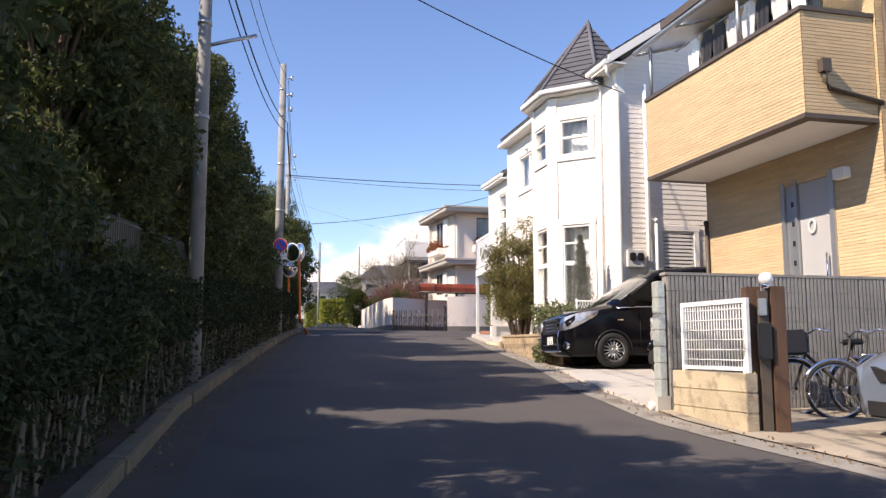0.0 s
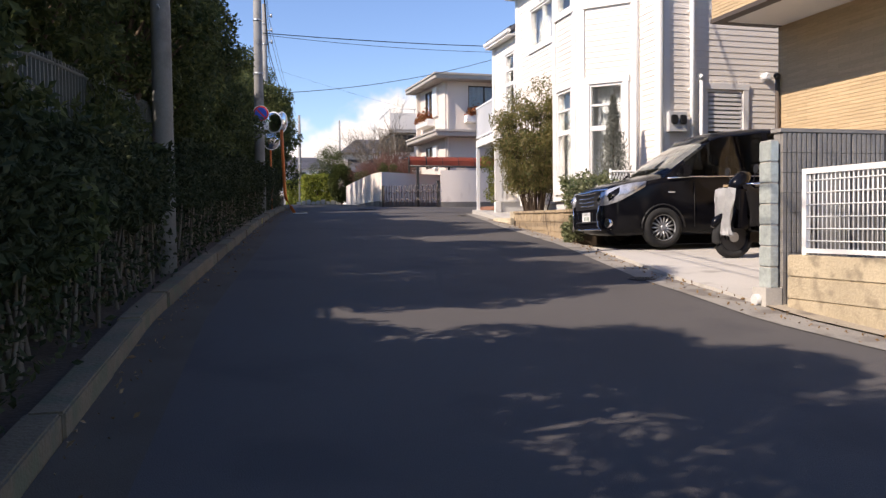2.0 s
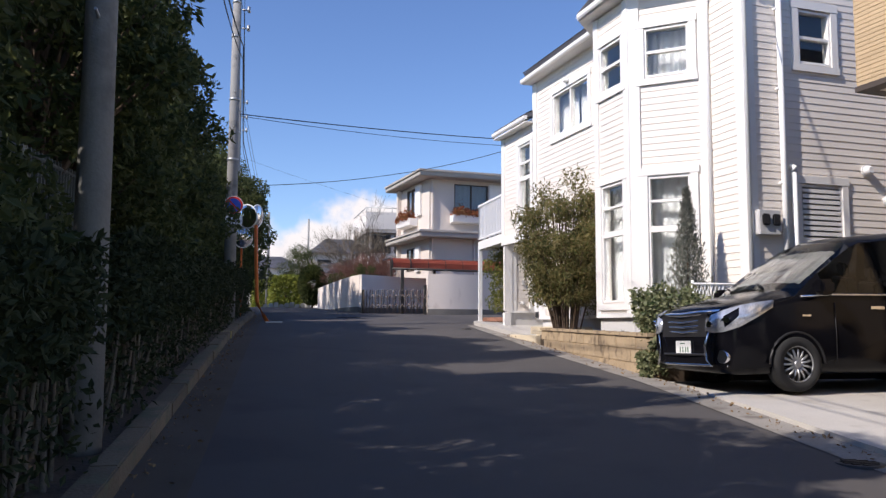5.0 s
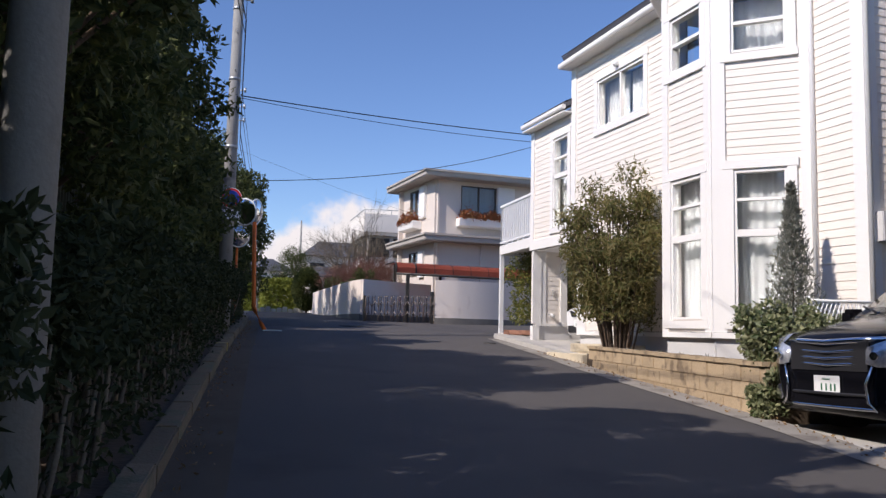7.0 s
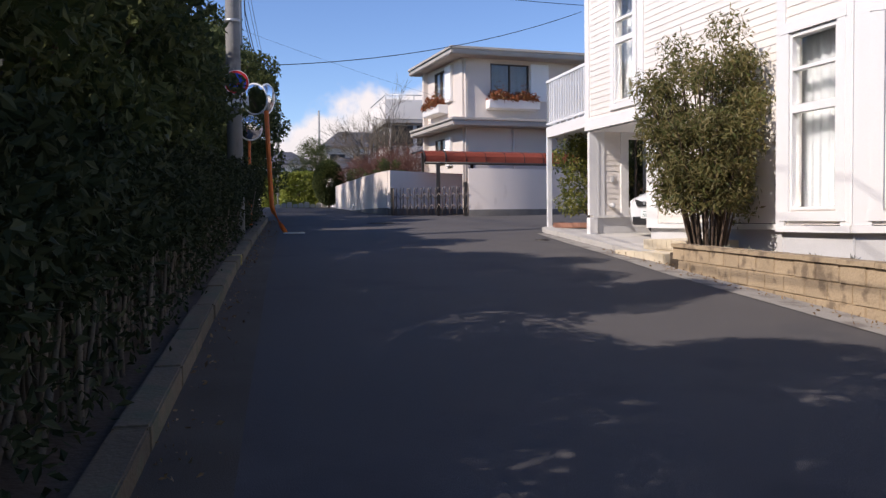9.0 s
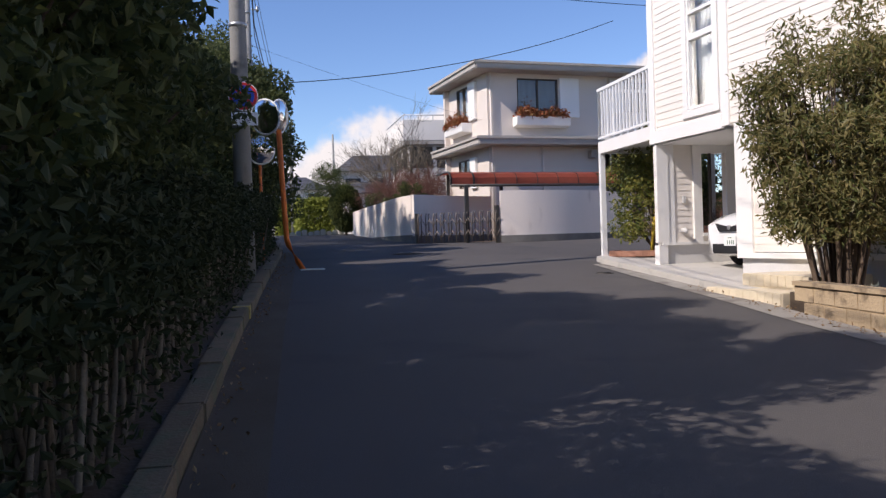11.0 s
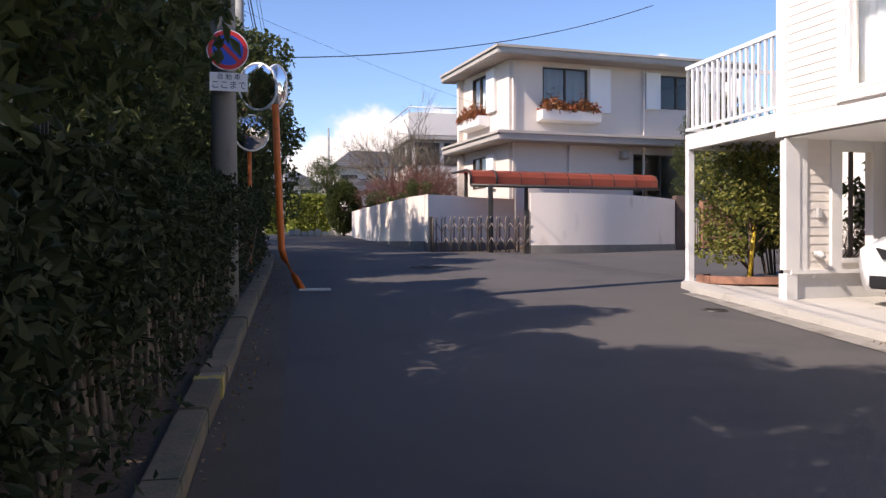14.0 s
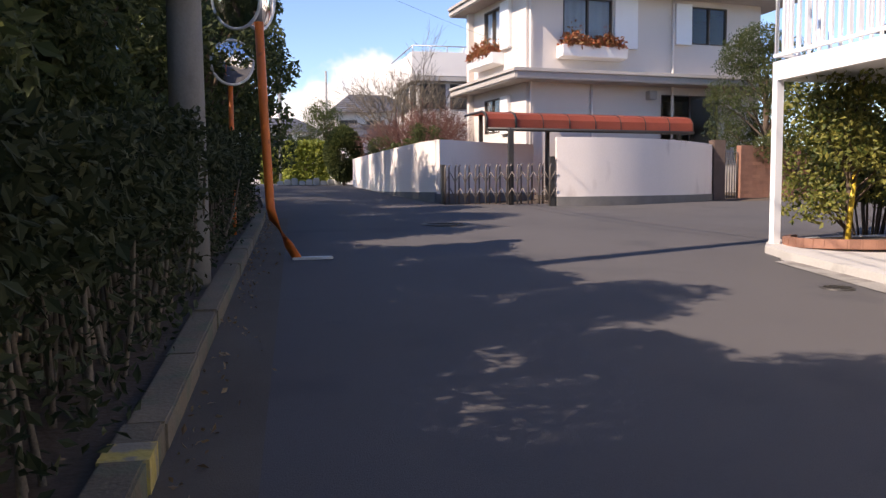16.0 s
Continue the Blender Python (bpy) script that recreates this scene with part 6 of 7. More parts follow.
for s in (1, -1):
    bm = bmesh.new()
    line = ((0.035, 0.5, 0.7, 0.84), (0.03, 0.62, 0.675, 0.88), (-0.03, 0.765, 0.68, 0.93), (-0.2, 0.845, 0.74, 0.985), (-0.4, 0.866, 0.84, 1.02), (-0.62, 0.87, 0.96, 1.045))
    lo_ = [bm.verts.new((x, s * y, z)) for x, y, z, w in line]
    hi_ = [bm.verts.new((x - 0.03, s * (y - 0.02), w)) for x, y, z, w in line]
    for i in range(5):
        bm.faces.new((lo_[i], lo_[i + 1], hi_[i + 1], hi_[i])).smooth = True
    bmesh.ops.recalc_face_normals(bm, faces=bm.faces)
    bmesh.ops.solidify(bm, geom=list(bm.faces), thickness=0.03)
    hl = part("headlight", bm, LENS_WHITE, van, "clear bright headlight")
    for k in range(2):
        bm = bmesh.new()
        tube(bm, [(0.03 - 0.1 * k, s * (0.6 + 0.17 * k), 0.77 + 0.05 * k), (0.05 - 0.1 * k, s * (0.61 + 0.19 * k), 0.77 + 0.05 * k)], 0.035, 12)
        part("reflector", bm, CHROME, hl)
    bm = bmesh.new()
    tube(bm, [(0.02, s * 0.56, 0.68), (0.045, s * 0.5, 0.52), (0.04, s * 0.52, 0.36), (0.02, s * 0.6, 0.29)], 0.012, 6)
    part("bumper_blade", bm, CHROME, van, "slim chrome bumper blade")
    bm = bmesh.new()
    tube(bm, [(-0.12, s * 0.7, 0.4), (-0.03, s * 0.72, 0.4)], 0.075, 14)
    part("fog_lamp", bm, CHROME, van)
    bm = bmesh.new()
    box(bm, -1.32, -1.12, s * 0.98 - 0.1, s * 0.98 + 0.1, 1.1, 1.28)
    part("door_mirror", bm, BLACK_PAINT, van, bevel=0.04)
    for xx in (-2.05, -2.62):
        bm = bmesh.new()
        box(bm, xx - 0.1, xx + 0.1, s * 0.866 - 0.012, s * 0.866 + 0.012, 0.95, 0.985)
        part("door_handle", bm, CHROME, van, bevel=0.006)
    bm = bmesh.new()
    tube(bm, [(-1.0, s * 0.868, 1.09), (-1.4, s * 0.872, 1.115), (-2.6, s * 0.872, 1.125), (-4.4, s * 0.86, 1.12)], 0.012, 6)
    part("belt_trim", bm, CHROME, van, "chrome belt line")
    for xx in (-1.45, -2.36, -3.3):
        bm = bmesh.new()
        tube(bm, [(xx, s * 0.866, 0.32), (xx, s * 0.877, 0.66), (xx, s * 0.868, 1.02)], 0.006, 4)
        part("door_seam", bm, BLACK_PLASTIC, van)
    bm = bmesh.new()
    box(bm, -1.12, -1.0, s * 0.868 - 0.01, s * 0.868 + 0.01, 0.86, 0.88)
    part("side_marker", bm, CHROME, van)
bm = bmesh.new()
box(bm, -0.02, 0.008, -0.5, 0.5, 0.62, 0.9)
part("grille", bm, BLACK_PLASTIC, van, bevel=0.01)
plate(van, 0.012, 0, 0.5)
for s in (0.3, -0.35):
    bm = bmesh.new()
    tube(bm, [(-0.92, s, 1.215), (-1.05, s - 0.3, 1.29)], 0.012, 5)
    part("wiper", bm, BLACK_PLASTIC, van)

HATCH = [(0.0, 0.34, 0.6, 0.6, 0.62, 0.68, 0.56), (-0.06, 0.22, 0.74, 0.72, 0.76, 0.78, 0.66), (-0.3, 0.18, 0.8, 0.84, 0.8, 0.88, 0.7), (-0.8, 0.18, 0.83, 0.94, 0.83, 0.98, 0.72), (-1.05, 0.18, 0.84, 0.98, 0.84, 1.05, 0.7),
         (-1.45, 0.18, 0.84, 1.0, 0.84, 1.3, 0.62), (-1.85, 0.18, 0.84, 1.0, 0.84, 1.48, 0.58), (-2.4, 0.18, 0.84, 1.0, 0.84, 1.52, 0.58), (-3.2, 0.2, 0.84, 1.0, 0.83, 1.48, 0.56), (-3.8, 0.22, 0.8, 1.0, 0.8, 1.3, 0.52), (-3.98, 0.34, 0.74, 0.9, 0.74, 1.0, 0.6)]


def hatchback(m, label, paint):
    t = car("hatchback", m, label, paint, HATCH, ((-0.75, 0.74), (-0.75, -0.74), (-3.25, 0.74), (-3.25, -0.74)), ((4, 6), ((5, 8),)), 0.3)
    for s in (1, -1):
        bm = bmesh.new()
        pr = [(-0.05, 0.45, 0.62), (-0.12, 0.72, 0.6), (-0.5, 0.82, 0.86), (-0.3, 0.7, 0.86), (-0.08, 0.46, 0.74)]
        a = [bm.verts.new((x + 0.015, y * s + 0.015 * s, z)) for x, y, z in pr]
        b = [bm.verts.new((x - 0.06, y * s * 0.93, z)) for x, y, z in pr]
        bm.faces.new(a)
        bm.faces.new(b[::-1])
        for i in range(5):
            bm.faces.new((a[i], a[(i + 1) % 5], b[(i + 1) % 5], b[i]))
        part("headlight", bm, CHROME, t, "clear headlight")
        bm = bmesh.new()
        box(bm, -1.35, -1.17, s * 0.95 - 0.09, s * 0.95 + 0.09, 0.98, 1.13)
        part("door_mirror", bm, paint, t, bevel=0.04)
    bm = bmesh.new()
    a = [bm.verts.new((x, y, z)) for x, y, z in ((0.02, -0.42, 0.74), (0.03, -0.3, 0.6), (0.035, 0.3, 0.6), (0.02, 0.42, 0.74), (0.03, 0.0, 0.67))]
    b = [bm.verts.new(v.co + Vector((-0.08, 0, 0))) for v in a]
    bm.faces.new(a[::-1])
    bm.faces.new(b)
    for i in range(5):
        bm.faces.new((a[i], a[(i + 1) % 5], b[(i + 1) % 5], b[i]))
    bmesh.ops.recalc_face_normals(bm, faces=bm.faces)
    part("grille", bm, BLACK_PLASTIC, t, "dark slim grille")
    bm = bmesh.new()
    tube(bm, [(0.02, 0, 0.665), (0.045, 0, 0.665)], 0.038, 14)
    part("badge", bm, STEEL, t, "small round steel badge")
    bm = bmesh.new()
    box(bm, -0.04, 0.008, -0.55, 0.55, 0.24, 0.42)
    part("lower_intake", bm, BLACK_PLASTIC, t, bevel=0.02)
    plate(t, 0.015, 0, 0.45)
    return t


hatchback(pose(7.0, 25.02, 1.83, 0, 0, 180), "white hatchback parked in the open porch", WHITE_PAINT)
hatchback(pose(5.62, 6.72, 0.58, 0, 2, 176), "silver-blue hatchback parked behind the gate", SILVER_PAINT)


def bicycle(m, label, basket=True):
    t = thing("bicycle", m, label, "bicycle", "bicycles by the wall")
    r = 0.33
    for x in (-0.52, 0.55):
        bm = bmesh.new()
        tube(bm, [(x + r * math.cos(i * math.tau / 36), 0, r + r * math.sin(i * math.tau / 36)) for i in range(37)], 0.018, 8)
        w = part("wheel", bm, TYRE, t)
        bm = bmesh.new()
        tube(bm, [(x + (r - 0.025) * math.cos(i * math.tau / 36), 0, r + (r - 0.025) * math.sin(i * math.tau / 36)) for i in range(37)], 0.01, 6)
        for i in range(18):
            a = i * math.tau / 18
            tube(bm, [(x, 0.02 if i % 2 else -0.02, r), (x + (r - 0.02) * math.cos(a), 0, r + (r - 0.02) * math.sin(a))], 0.002, 3)
        tube(bm, [(x, -0.05, r), (x, 0.05, r)], 0.025, 8)
        part("rim", bm, CHROME, w)
        bm = bmesh.new()
        tube(bm, [(x + (r + 0.035) * math.cos(a), 0, r + (r + 0.035) * math.sin(a)) for a in [0.4 + k * 0.2 for k in range(14)]], 0.022, 6)
        part("mudguard", bm, CHROME, t)
    bm = bmesh.new()
    tube(bm, [(-0.52, 0, r), (-0.1, 0, 0.28), (0.36, 0, 0.72)], 0.02, 8)
    tube(bm, [(-0.52, 0, r), (-0.2, 0, 0.66)], 0.014, 8)
    tube(bm, [(-0.1, 0, 0.28), (-0.22, 0, 0.82)], 0.018, 8)
    tube(bm, [(0.55, 0, r), (0.36, 0, 0.75), (0.32, 0, 0.95)], 0.018, 8)
    part("bike_frame", bm, DARK_METAL, t)
    bm = bmesh.new()
    tube(bm, [(0.18, -0.28, 0.98), (0.3, -0.2, 1.02), (0.34, 0, 0.96), (0.3, 0.2, 1.02), (0.18, 0.28, 0.98)], 0.013, 8)
    part("handlebar", bm, CHROME, t)
    bm = bmesh.new()
    box(bm, -0.36, -0.1, -0.08, 0.08, 0.82, 0.89)
    part("saddle", bm, BLACK_PLASTIC, t, bevel=0.03)
    bm = bmesh.new()
    tube(bm, [(-0.75, -0.06, 0.68), (-0.3, -0.05, 0.7), (-0.3, 0.05, 0.7), (-0.75, 0.06, 0.68)], 0.01, 6)
    part("carrier", bm, CHROME, t)
    bm = bmesh.new()
    tube(bm, [(-0.1, -0.06, 0.28), (-0.1, -0.06, 0.12), (-0.1, -0.14, 0.12)], 0.012, 6)
    tube(bm, [(-0.1, -0.1, 0.28), (-0.1, 0.1, 0.28)], 0.07, 12)
    part("crank", bm, CHROME, t)
    bm = bmesh.new()
    tube(bm, [(-0.52, 0.08, r), (-0.45, 0.16, 0.0)], 0.012, 6)
    part("stand", bm, CHROME, t)
    if basket:
        bm = bmesh.new()
        box(bm, 0.4, 0.72, -0.18, 0.18, 0.72, 1.02)
        part("basket", bm, BLACK_PLASTIC, t, "black front basket", bevel=0.03)


bz = ground_z(8.6) + 0.025
bicycle(pose(6.42, 8.7, bz, 3.0, 2, 172), "black city bicycle with basket by the ribbed wall")
bicycle(pose(6.75, 8.35, bz - 0.02, 3, 2, 165), "city bicycle with chrome mudguards on the yard", False)
bicycle(pose(7.3, 8.8, bz, 3, 2, 175), "dark bicycle leaning beyond the others", False)

# pale pleated sheet added behind the windscreen, standing for its mottled reflection
bm = bmesh.new()
n = 16
g0 = [bm.verts.new((-1.2, -0.6 + 1.2 * i / n, 1.2 + 0.02 * (i % 2))) for i in range(n + 1)]
g1 = [bm.verts.new((-1.78, -0.55 + 1.1 * i / n, 1.6 + 0.02 * (i % 2))) for i in range(n + 1)]
for i in range(n):
    bm.faces.new((g0[i], g0[i + 1], g1[i + 1], g1[i]))
bmesh.ops.solidify(bm, geom=list(bm.faces), thickness=0.008)
part("sunshade", bm, SCREEN_SHEEN, van, "pale pleated sheet added as the windscreen's reflection")

# scooter with a silver cover on its front
sc = thing("motor_scooter", (6.62, 12.7, 1.05), "black motor scooter half under a silver cover", "scooter")
for x in (-0.5, 0.72):
    bm = bmesh.new()
    r = 0.255
    tube(bm, [(x + r * math.cos(i * math.tau / 24), 0, r + 0.02 + r * math.sin(i * math.tau / 24)) for i in range(25)], 0.06, 8)
    w = part("wheel", bm, TYRE, sc)
    bm = bmesh.new()
    tube(bm, [(x, -0.05, r + 0.02), (x, 0.05, r + 0.02)], 0.07, 14)
    part("rim", bm, STEEL, w)
    bm = bmesh.new()
    tube(bm, [(x, -0.03, r + 0.02), (x, 0.03, r + 0.02)], 0.2, 20)
    part("hub_disc", bm, BLACK_PLASTIC, w)
bm = bmesh.new()
tube(bm, [(-0.5 + 0.34 * math.cos(a), 0, 0.28 + 0.34 * math.sin(a)) for a in [0.3 + 0.22 * i for i in range(12)]], [0.03] + [0.055] * 10 + [0.03], 8)
part("front_fender", bm, BLACK_PAINT, sc, "glossy black front fender")
bm = bmesh.new()
tube(bm, [(-0.5, 0, 0.86), (-0.44, 0, 1.0), (-0.34, 0, 1.12), (-0.24, 0, 1.16)], [0.07, 0.12, 0.11, 0.05], 14)
part("handlebar_cowl", bm, BLACK_PAINT, sc, "rounded black handlebar cowl")
bm = bmesh.new()
for x0, x1, w, z0, z1 in ((-0.05, 0.85, 0.19, 0.35, 0.72), (0.0, 0.6, 0.16, 0.3, 0.6), (-0.35, 0.1, 0.16, 0.2, 0.34)):
    box(bm, x0, x1, -w, w, z0, z1)
part("body", bm, BLACK_PAINT, sc, bevel=0.08)
bm = bmesh.new()
box(bm, -0.02, 0.75, -0.15, 0.15, 0.72, 0.84)
part("seat", bm, BLACK_PLASTIC, sc, bevel=0.04)
bm = bmesh.new()
skirt = []
for i in range(17):
    f = i / 16
    x = -0.42 + 1.5 * f
    h = 1.02 - 0.24 * math.sin(f * 3.0) ** 2 + 0.025 * math.sin(i * 2.3)
    low_edge = 0.42 - 0.16 * f + 0.03 * math.sin(i * 1.9)
    skirt.append([bm.verts.new((x + 0.01 * math.sin(j * 2 + i), y, z)) for j, (y, z) in enumerate(((-0.3 - 0.02 * math.sin(i * 1.7), low_edge), (-0.29 + 0.025 * math.sin(i * 1.1), 0.62), (-0.22, h - 0.12), (-0.1, h), (0.1, h), (0.22, h - 0.12), (0.29 + 0.025 * math.sin(i * 1.3), 0.62), (0.3, low_edge)))])
for p, q in zip(skirt, skirt[1:]):
    for j in range(7):
        bm.faces.new((p[j], p[j + 1], q[j + 1], q[j])).smooth = True
bmesh.ops.solidify(bm, geom=list(bm.faces), thickness=0.012)
part("dark_cover", bm, BLACK_PLASTIC, sc, "black rumpled weather cover")
bm = bmesh.new()
tube(bm, [(-0.62, 0, 0.24), (-0.5, 0, 0.6), (-0.36, 0, 1.0)], [0.05, 0.09, 0.04], 10)
box(bm, -0.5, -0.38, -0.2, 0.2, 0.4, 0.95)
part("front_shield", bm, BLACK_PAINT, sc, bevel=0.03)
bm = bmesh.new()
tube(bm, [(-0.25, -0.32, 1.02), (-0.36, -0.12, 1.02), (-0.36, 0.12, 1.02), (-0.25, 0.32, 1.02)], 0.018, 8)
part("handlebar", bm, CHROME, sc)
for s in (1, -1):
    bm = bmesh.new()
    tube(bm, [(-0.34, s * 0.25, 1.03), (-0.36, s * 0.34, 1.18)], 0.008, 5)
    tube(bm, [(-0.34, s * 0.36, 1.22), (-0.37, s * 0.36, 1.22)], 0.06, 12)
    part("mirror", bm, BLACK_PLASTIC, sc)
bm = bmesh.new()
n = 12
rows_ = []
for j in range(6):
    z = 0.3 + 0.66 * j / 5
    rows_.append([bm.verts.new((-0.72 - 0.05 * math.sin(a * 1.9 + j) + (0.2 * abs(a / n - 0.5) if j else 0.22 * abs(a / n - 0.5)), -0.2 + 0.4 * a / n, z + 0.02 * math.sin(a * 2.1))) for a in range(n + 1)])
for r, s in zip(rows_, rows_[1:]):
    for a in range(n):
        bm.faces.new((r[a], r[a + 1], s[a + 1], s[a])).smooth = True
bmesh.ops.solidify(bm, geom=list(bm.faces), thickness=0.015)
part("cover", bm, SILVER_COVER, sc, "crumpled silver cover cloth")
bm = bmesh.new()
for k in range(2):
    box(bm, 5.95 + k * 0.25, 6.17 + k * 0.25, 11.55, 11.7, 0.955, 1.05)
solo("parking_block", bm, WHITE_METAL, "white parking stop blocks on the concrete", "parking stop", bevel=0.02)

# ---- garden plants ----
def shrub(name, x, y, z, h, w, seed, n, leaf, material, label, stems=14, low=0.15, droop=0.5, aspect=0.3, category="shrub", stem_r=0.018, squash=1.0):
    rng = np.random.default_rng(seed)
    t = thing(name, (x, y, z), label, category)
    bm = bmesh.new()
    blobs = []
    for i in range(stems):
        a, r = rng.uniform(0, math.tau), w * rng.uniform(0.2, 0.9) ** 0.7
        hh = h * rng.uniform(0.55, 0.97) * (1 - 0.25 * (r / w) ** 2)
        p = Vector((r * math.cos(a), r * math.sin(a) * squash, hh))
        tube(bm, [(p.x * 0.25, p.y * 0.25, -0.1), (p.x * 0.55, p.y * 0.55, hh * 0.5), p], [stem_r, stem_r * 0.8, stem_r * 0.4], 6, cap=False)
        for f in (1.0, 0.72, 0.45):
            if f * hh > low * h:
                s = w * rng.uniform(0.2, 0.36)
                blobs.append((p.x * f ** 0.5, p.y * f ** 0.5, hh * f, s, s, s * 0.9))
    tagged(part("undergrowth", bm, BARK, t), kind="stuff")
    pts = blob_points(rng, blobs, n, 0.2)
    leaves("foliage", pts[pts[:, 2] > low * h * 0.6], leaf, material, t, droop=droop, aspect=aspect, seed=seed)
    return t


shrub("nandina_shrub", 6.12, 21.45, 1.65, 3.4, 0.97, 5, 27000, 0.1, LEAF_OLIVE, "tall feathery olive-green shrub behind the garden wall", 50, 0.03, 0.6, 0.26)
shrub("variegated_shrub", 5.35, 16.15, 1.35, 1.15, 0.55, 6, 7000, 0.075, LEAF_LIGHT, "variegated leafy shrub spilling over the wall end", 14, 0.0, 0.2, 0.6)
shrub("variegated_shrub", 6.1, 16.3, 1.4, 1.0, 0.5, 16, 5000, 0.075, LEAF_LIGHT, "variegated leafy shrub beside the black van", 12, 0.0, 0.2, 0.6)
shrub("ivy", 4.98, 15.92, 1.08, 0.75, 0.22, 26, 2200, 0.07, LEAF_LIGHT, "ivy trailing down the garden wall end", 8, 0.0, 0.6, 0.6)
shrub("evergreen_shrub", 8.9, 29.9, 2.0, 2.5, 0.95, 91, 5000, 0.14, LEAF_DARK, "dark evergreen shrub behind the citrus tree", 14, 0.05, 0.3, 0.5)
shrub("evergreen_shrub", 9.6, 28.0, 2.0, 2.4, 0.8, 93, 4500, 0.13, LEAF_DARK, "dark evergreen shrub behind the porch window", 14, 0.0, 0.3, 0.5)
shrub("evergreen_shrub", 5.9, 49.6, 2.7, 1.7, 1.0, 92, 3500, 0.16, LEAF_DARK, "dark evergreen shrub behind the plastered wall", 12, 0.05, 0.3, 0.5)
# slim grey conifer before the bay
for x, y, h, w, sd in ((6.28, 17.15, 2.4, 0.42, 61),):
    rng = np.random.default_rng(sd)
    t = thing("conifer", (x, y, 1.5), "slim grey-green conifer before the bay window", "conifer")
    bm = bmesh.new()
    tube(bm, [(0, 0, -0.1), (0, 0, h * 0.95)], [0.03, 0.006], 6)
    part("trunk", bm, BARK, t)
    f = rng.uniform(0, 1, 7000) ** 1.2
    a = rng.uniform(0, math.tau, 7000)
    rr = w * (1 - f) ** 0.8 * rng.uniform(0.3, 1.05, 7000) * (1 + 0.25 * np.sin(a * 5 + f * 14))
    leaves("foliage", np.stack([rr * np.cos(a), rr * np.sin(a), 0.1 + h * f], 1), 0.08, LEAF_GREY, t, droop=-1.6, aspect=0.22, seed=sd)
# white trellis over the shrub
tl = thing("trellis", (6.6, 16.35, 1.5), "white diamond trellis above the shrub", "trellis")
bm = bmesh.new()
for i in range(20):
    tube(bm, [(5.9 + i * 0.06, 16.42, 2.25), (6.0 + i * 0.06, 16.42, 2.5)], 0.008, 4)
    tube(bm, [(6.0 + i * 0.06, 16.43, 2.25), (5.9 + i * 0.06, 16.43, 2.5)], 0.008, 4)
tube(bm, [(5.88, 16.42, 2.5), (7.2, 16.42, 2.5)], 0.018, 6)
tube(bm, [(5.88, 16.42, 2.25), (7.2, 16.42, 2.25)], 0.018, 6)
tube(bm, [(5.9, 16.42, 1.4), (5.9, 16.42, 2.55)], 0.02, 6)
tube(bm, [(7.0, 16.42, 1.4), (7.0, 16.42, 2.55)], 0.02, 6)
part("lattice", bm, WHITE_METAL, tl, world=True)
# small plants at the foot of the bay
for i in range(7):
    y = 17.9 + i * 0.55
    shrub("ground_plant", 5.55 + 0.05 * i, y, 1.55, 0.22, 0.14, 70 + i, 260, 0.09, LEAF_GREY, "small grey-green plant in the bed", 3, 0.0, -0.8, 0.2, "plant", 0.006)
# citrus tree in a brick-edged bed under the balcony
t = tree("citrus_tree", 7.55, 28.85, 2.55, 1.05, 33, 6500, 0.085, LEAF_CITRUS, "small citrus tree with yellow-green leaves under the balcony", 0.045, 0.2, lean=0.15, blobs_n=26, aspect=0.5)
bm = bmesh.new()
tube(bm, [(-0.05, -0.15, 0), (0.12, -0.05, 0.95)], 0.035, 8)
part("stake", bm, YELLOW, t, "pale timber support stake")
ring_bed = thing("brick_bed_edge", (7.3, 28.6, 2.0), "curved red brick edging round the planting bed", "edging")
bm = bmesh.new()
box(bm, -0.1, 0.1, -0.05, 0.05, 0, 0.12)
bk = mesh_of("brick", bm, REDBRICK, 0.008)
for i in range(20):
    a = math.pi * (0.75 + 0.9 * i / 19)
    x, y = 7.75 + 1.15 * math.cos(a), 28.55 + 0.75 * math.sin(a)
    piece("brick", bk, ring_bed, ring_bed.matrix_basis.inverted() @ pose(x, y, ground_z(28.6) + 0.09, 0, 0, math.degrees(math.atan2(0.75 * math.cos(a), -1.15 * math.sin(a)))))
bm = bmesh.new()
prism(bm, [(7.75 + 1.1 * math.cos(a * math.tau / 20), 28.6 + 0.7 * math.sin(a * math.tau / 20)) for a in range(20)], 1.9, ground_z(28.6) + 0.15)
solo("planting_soil", bm, SOIL, "brown bark mulch in the brick bed", "soil", "structure")


def twigs(name, x, y, z, h, w, seed, label, material, levels=4, start=5, r0=0.05):
    """A bare winter shrub or tree: branching bars, ever thinner."""
    rng = np.random.default_rng(seed)
    t = thing(name, (x, y, z), label, "tree")
    bm = bmesh.new()
    def grow(p, d, ln, r, lv):
        q = p + d * ln
        tube(bm, [p, p.lerp(q, 0.5) + Vector(rng.normal(0, ln * 0.05, 3)), q], [r, r * 0.8, r * 0.6], 4 if lv > 1 else 3, cap=False)
        if lv:
            for _ in range(3 if lv > 1 else 4):
                e = (d + Vector(rng.normal(0, 0.42, 3)) + Vector((0, 0, 0.12))).normalized()
                grow(p.lerp(q, rng.uniform(0.55, 1.0)), e, ln * rng.uniform(0.6, 0.85), r * 0.6, lv - 1)
    for i in range(start):
        a = i * math.tau / start
        grow(Vector((0.1 * math.cos(a), 0.1 * math.sin(a), 0)), Vector((w * math.cos(a), w * math.sin(a), 1)).normalized(), h * 0.36, r0, levels)
    part("crown", bm, material, t)


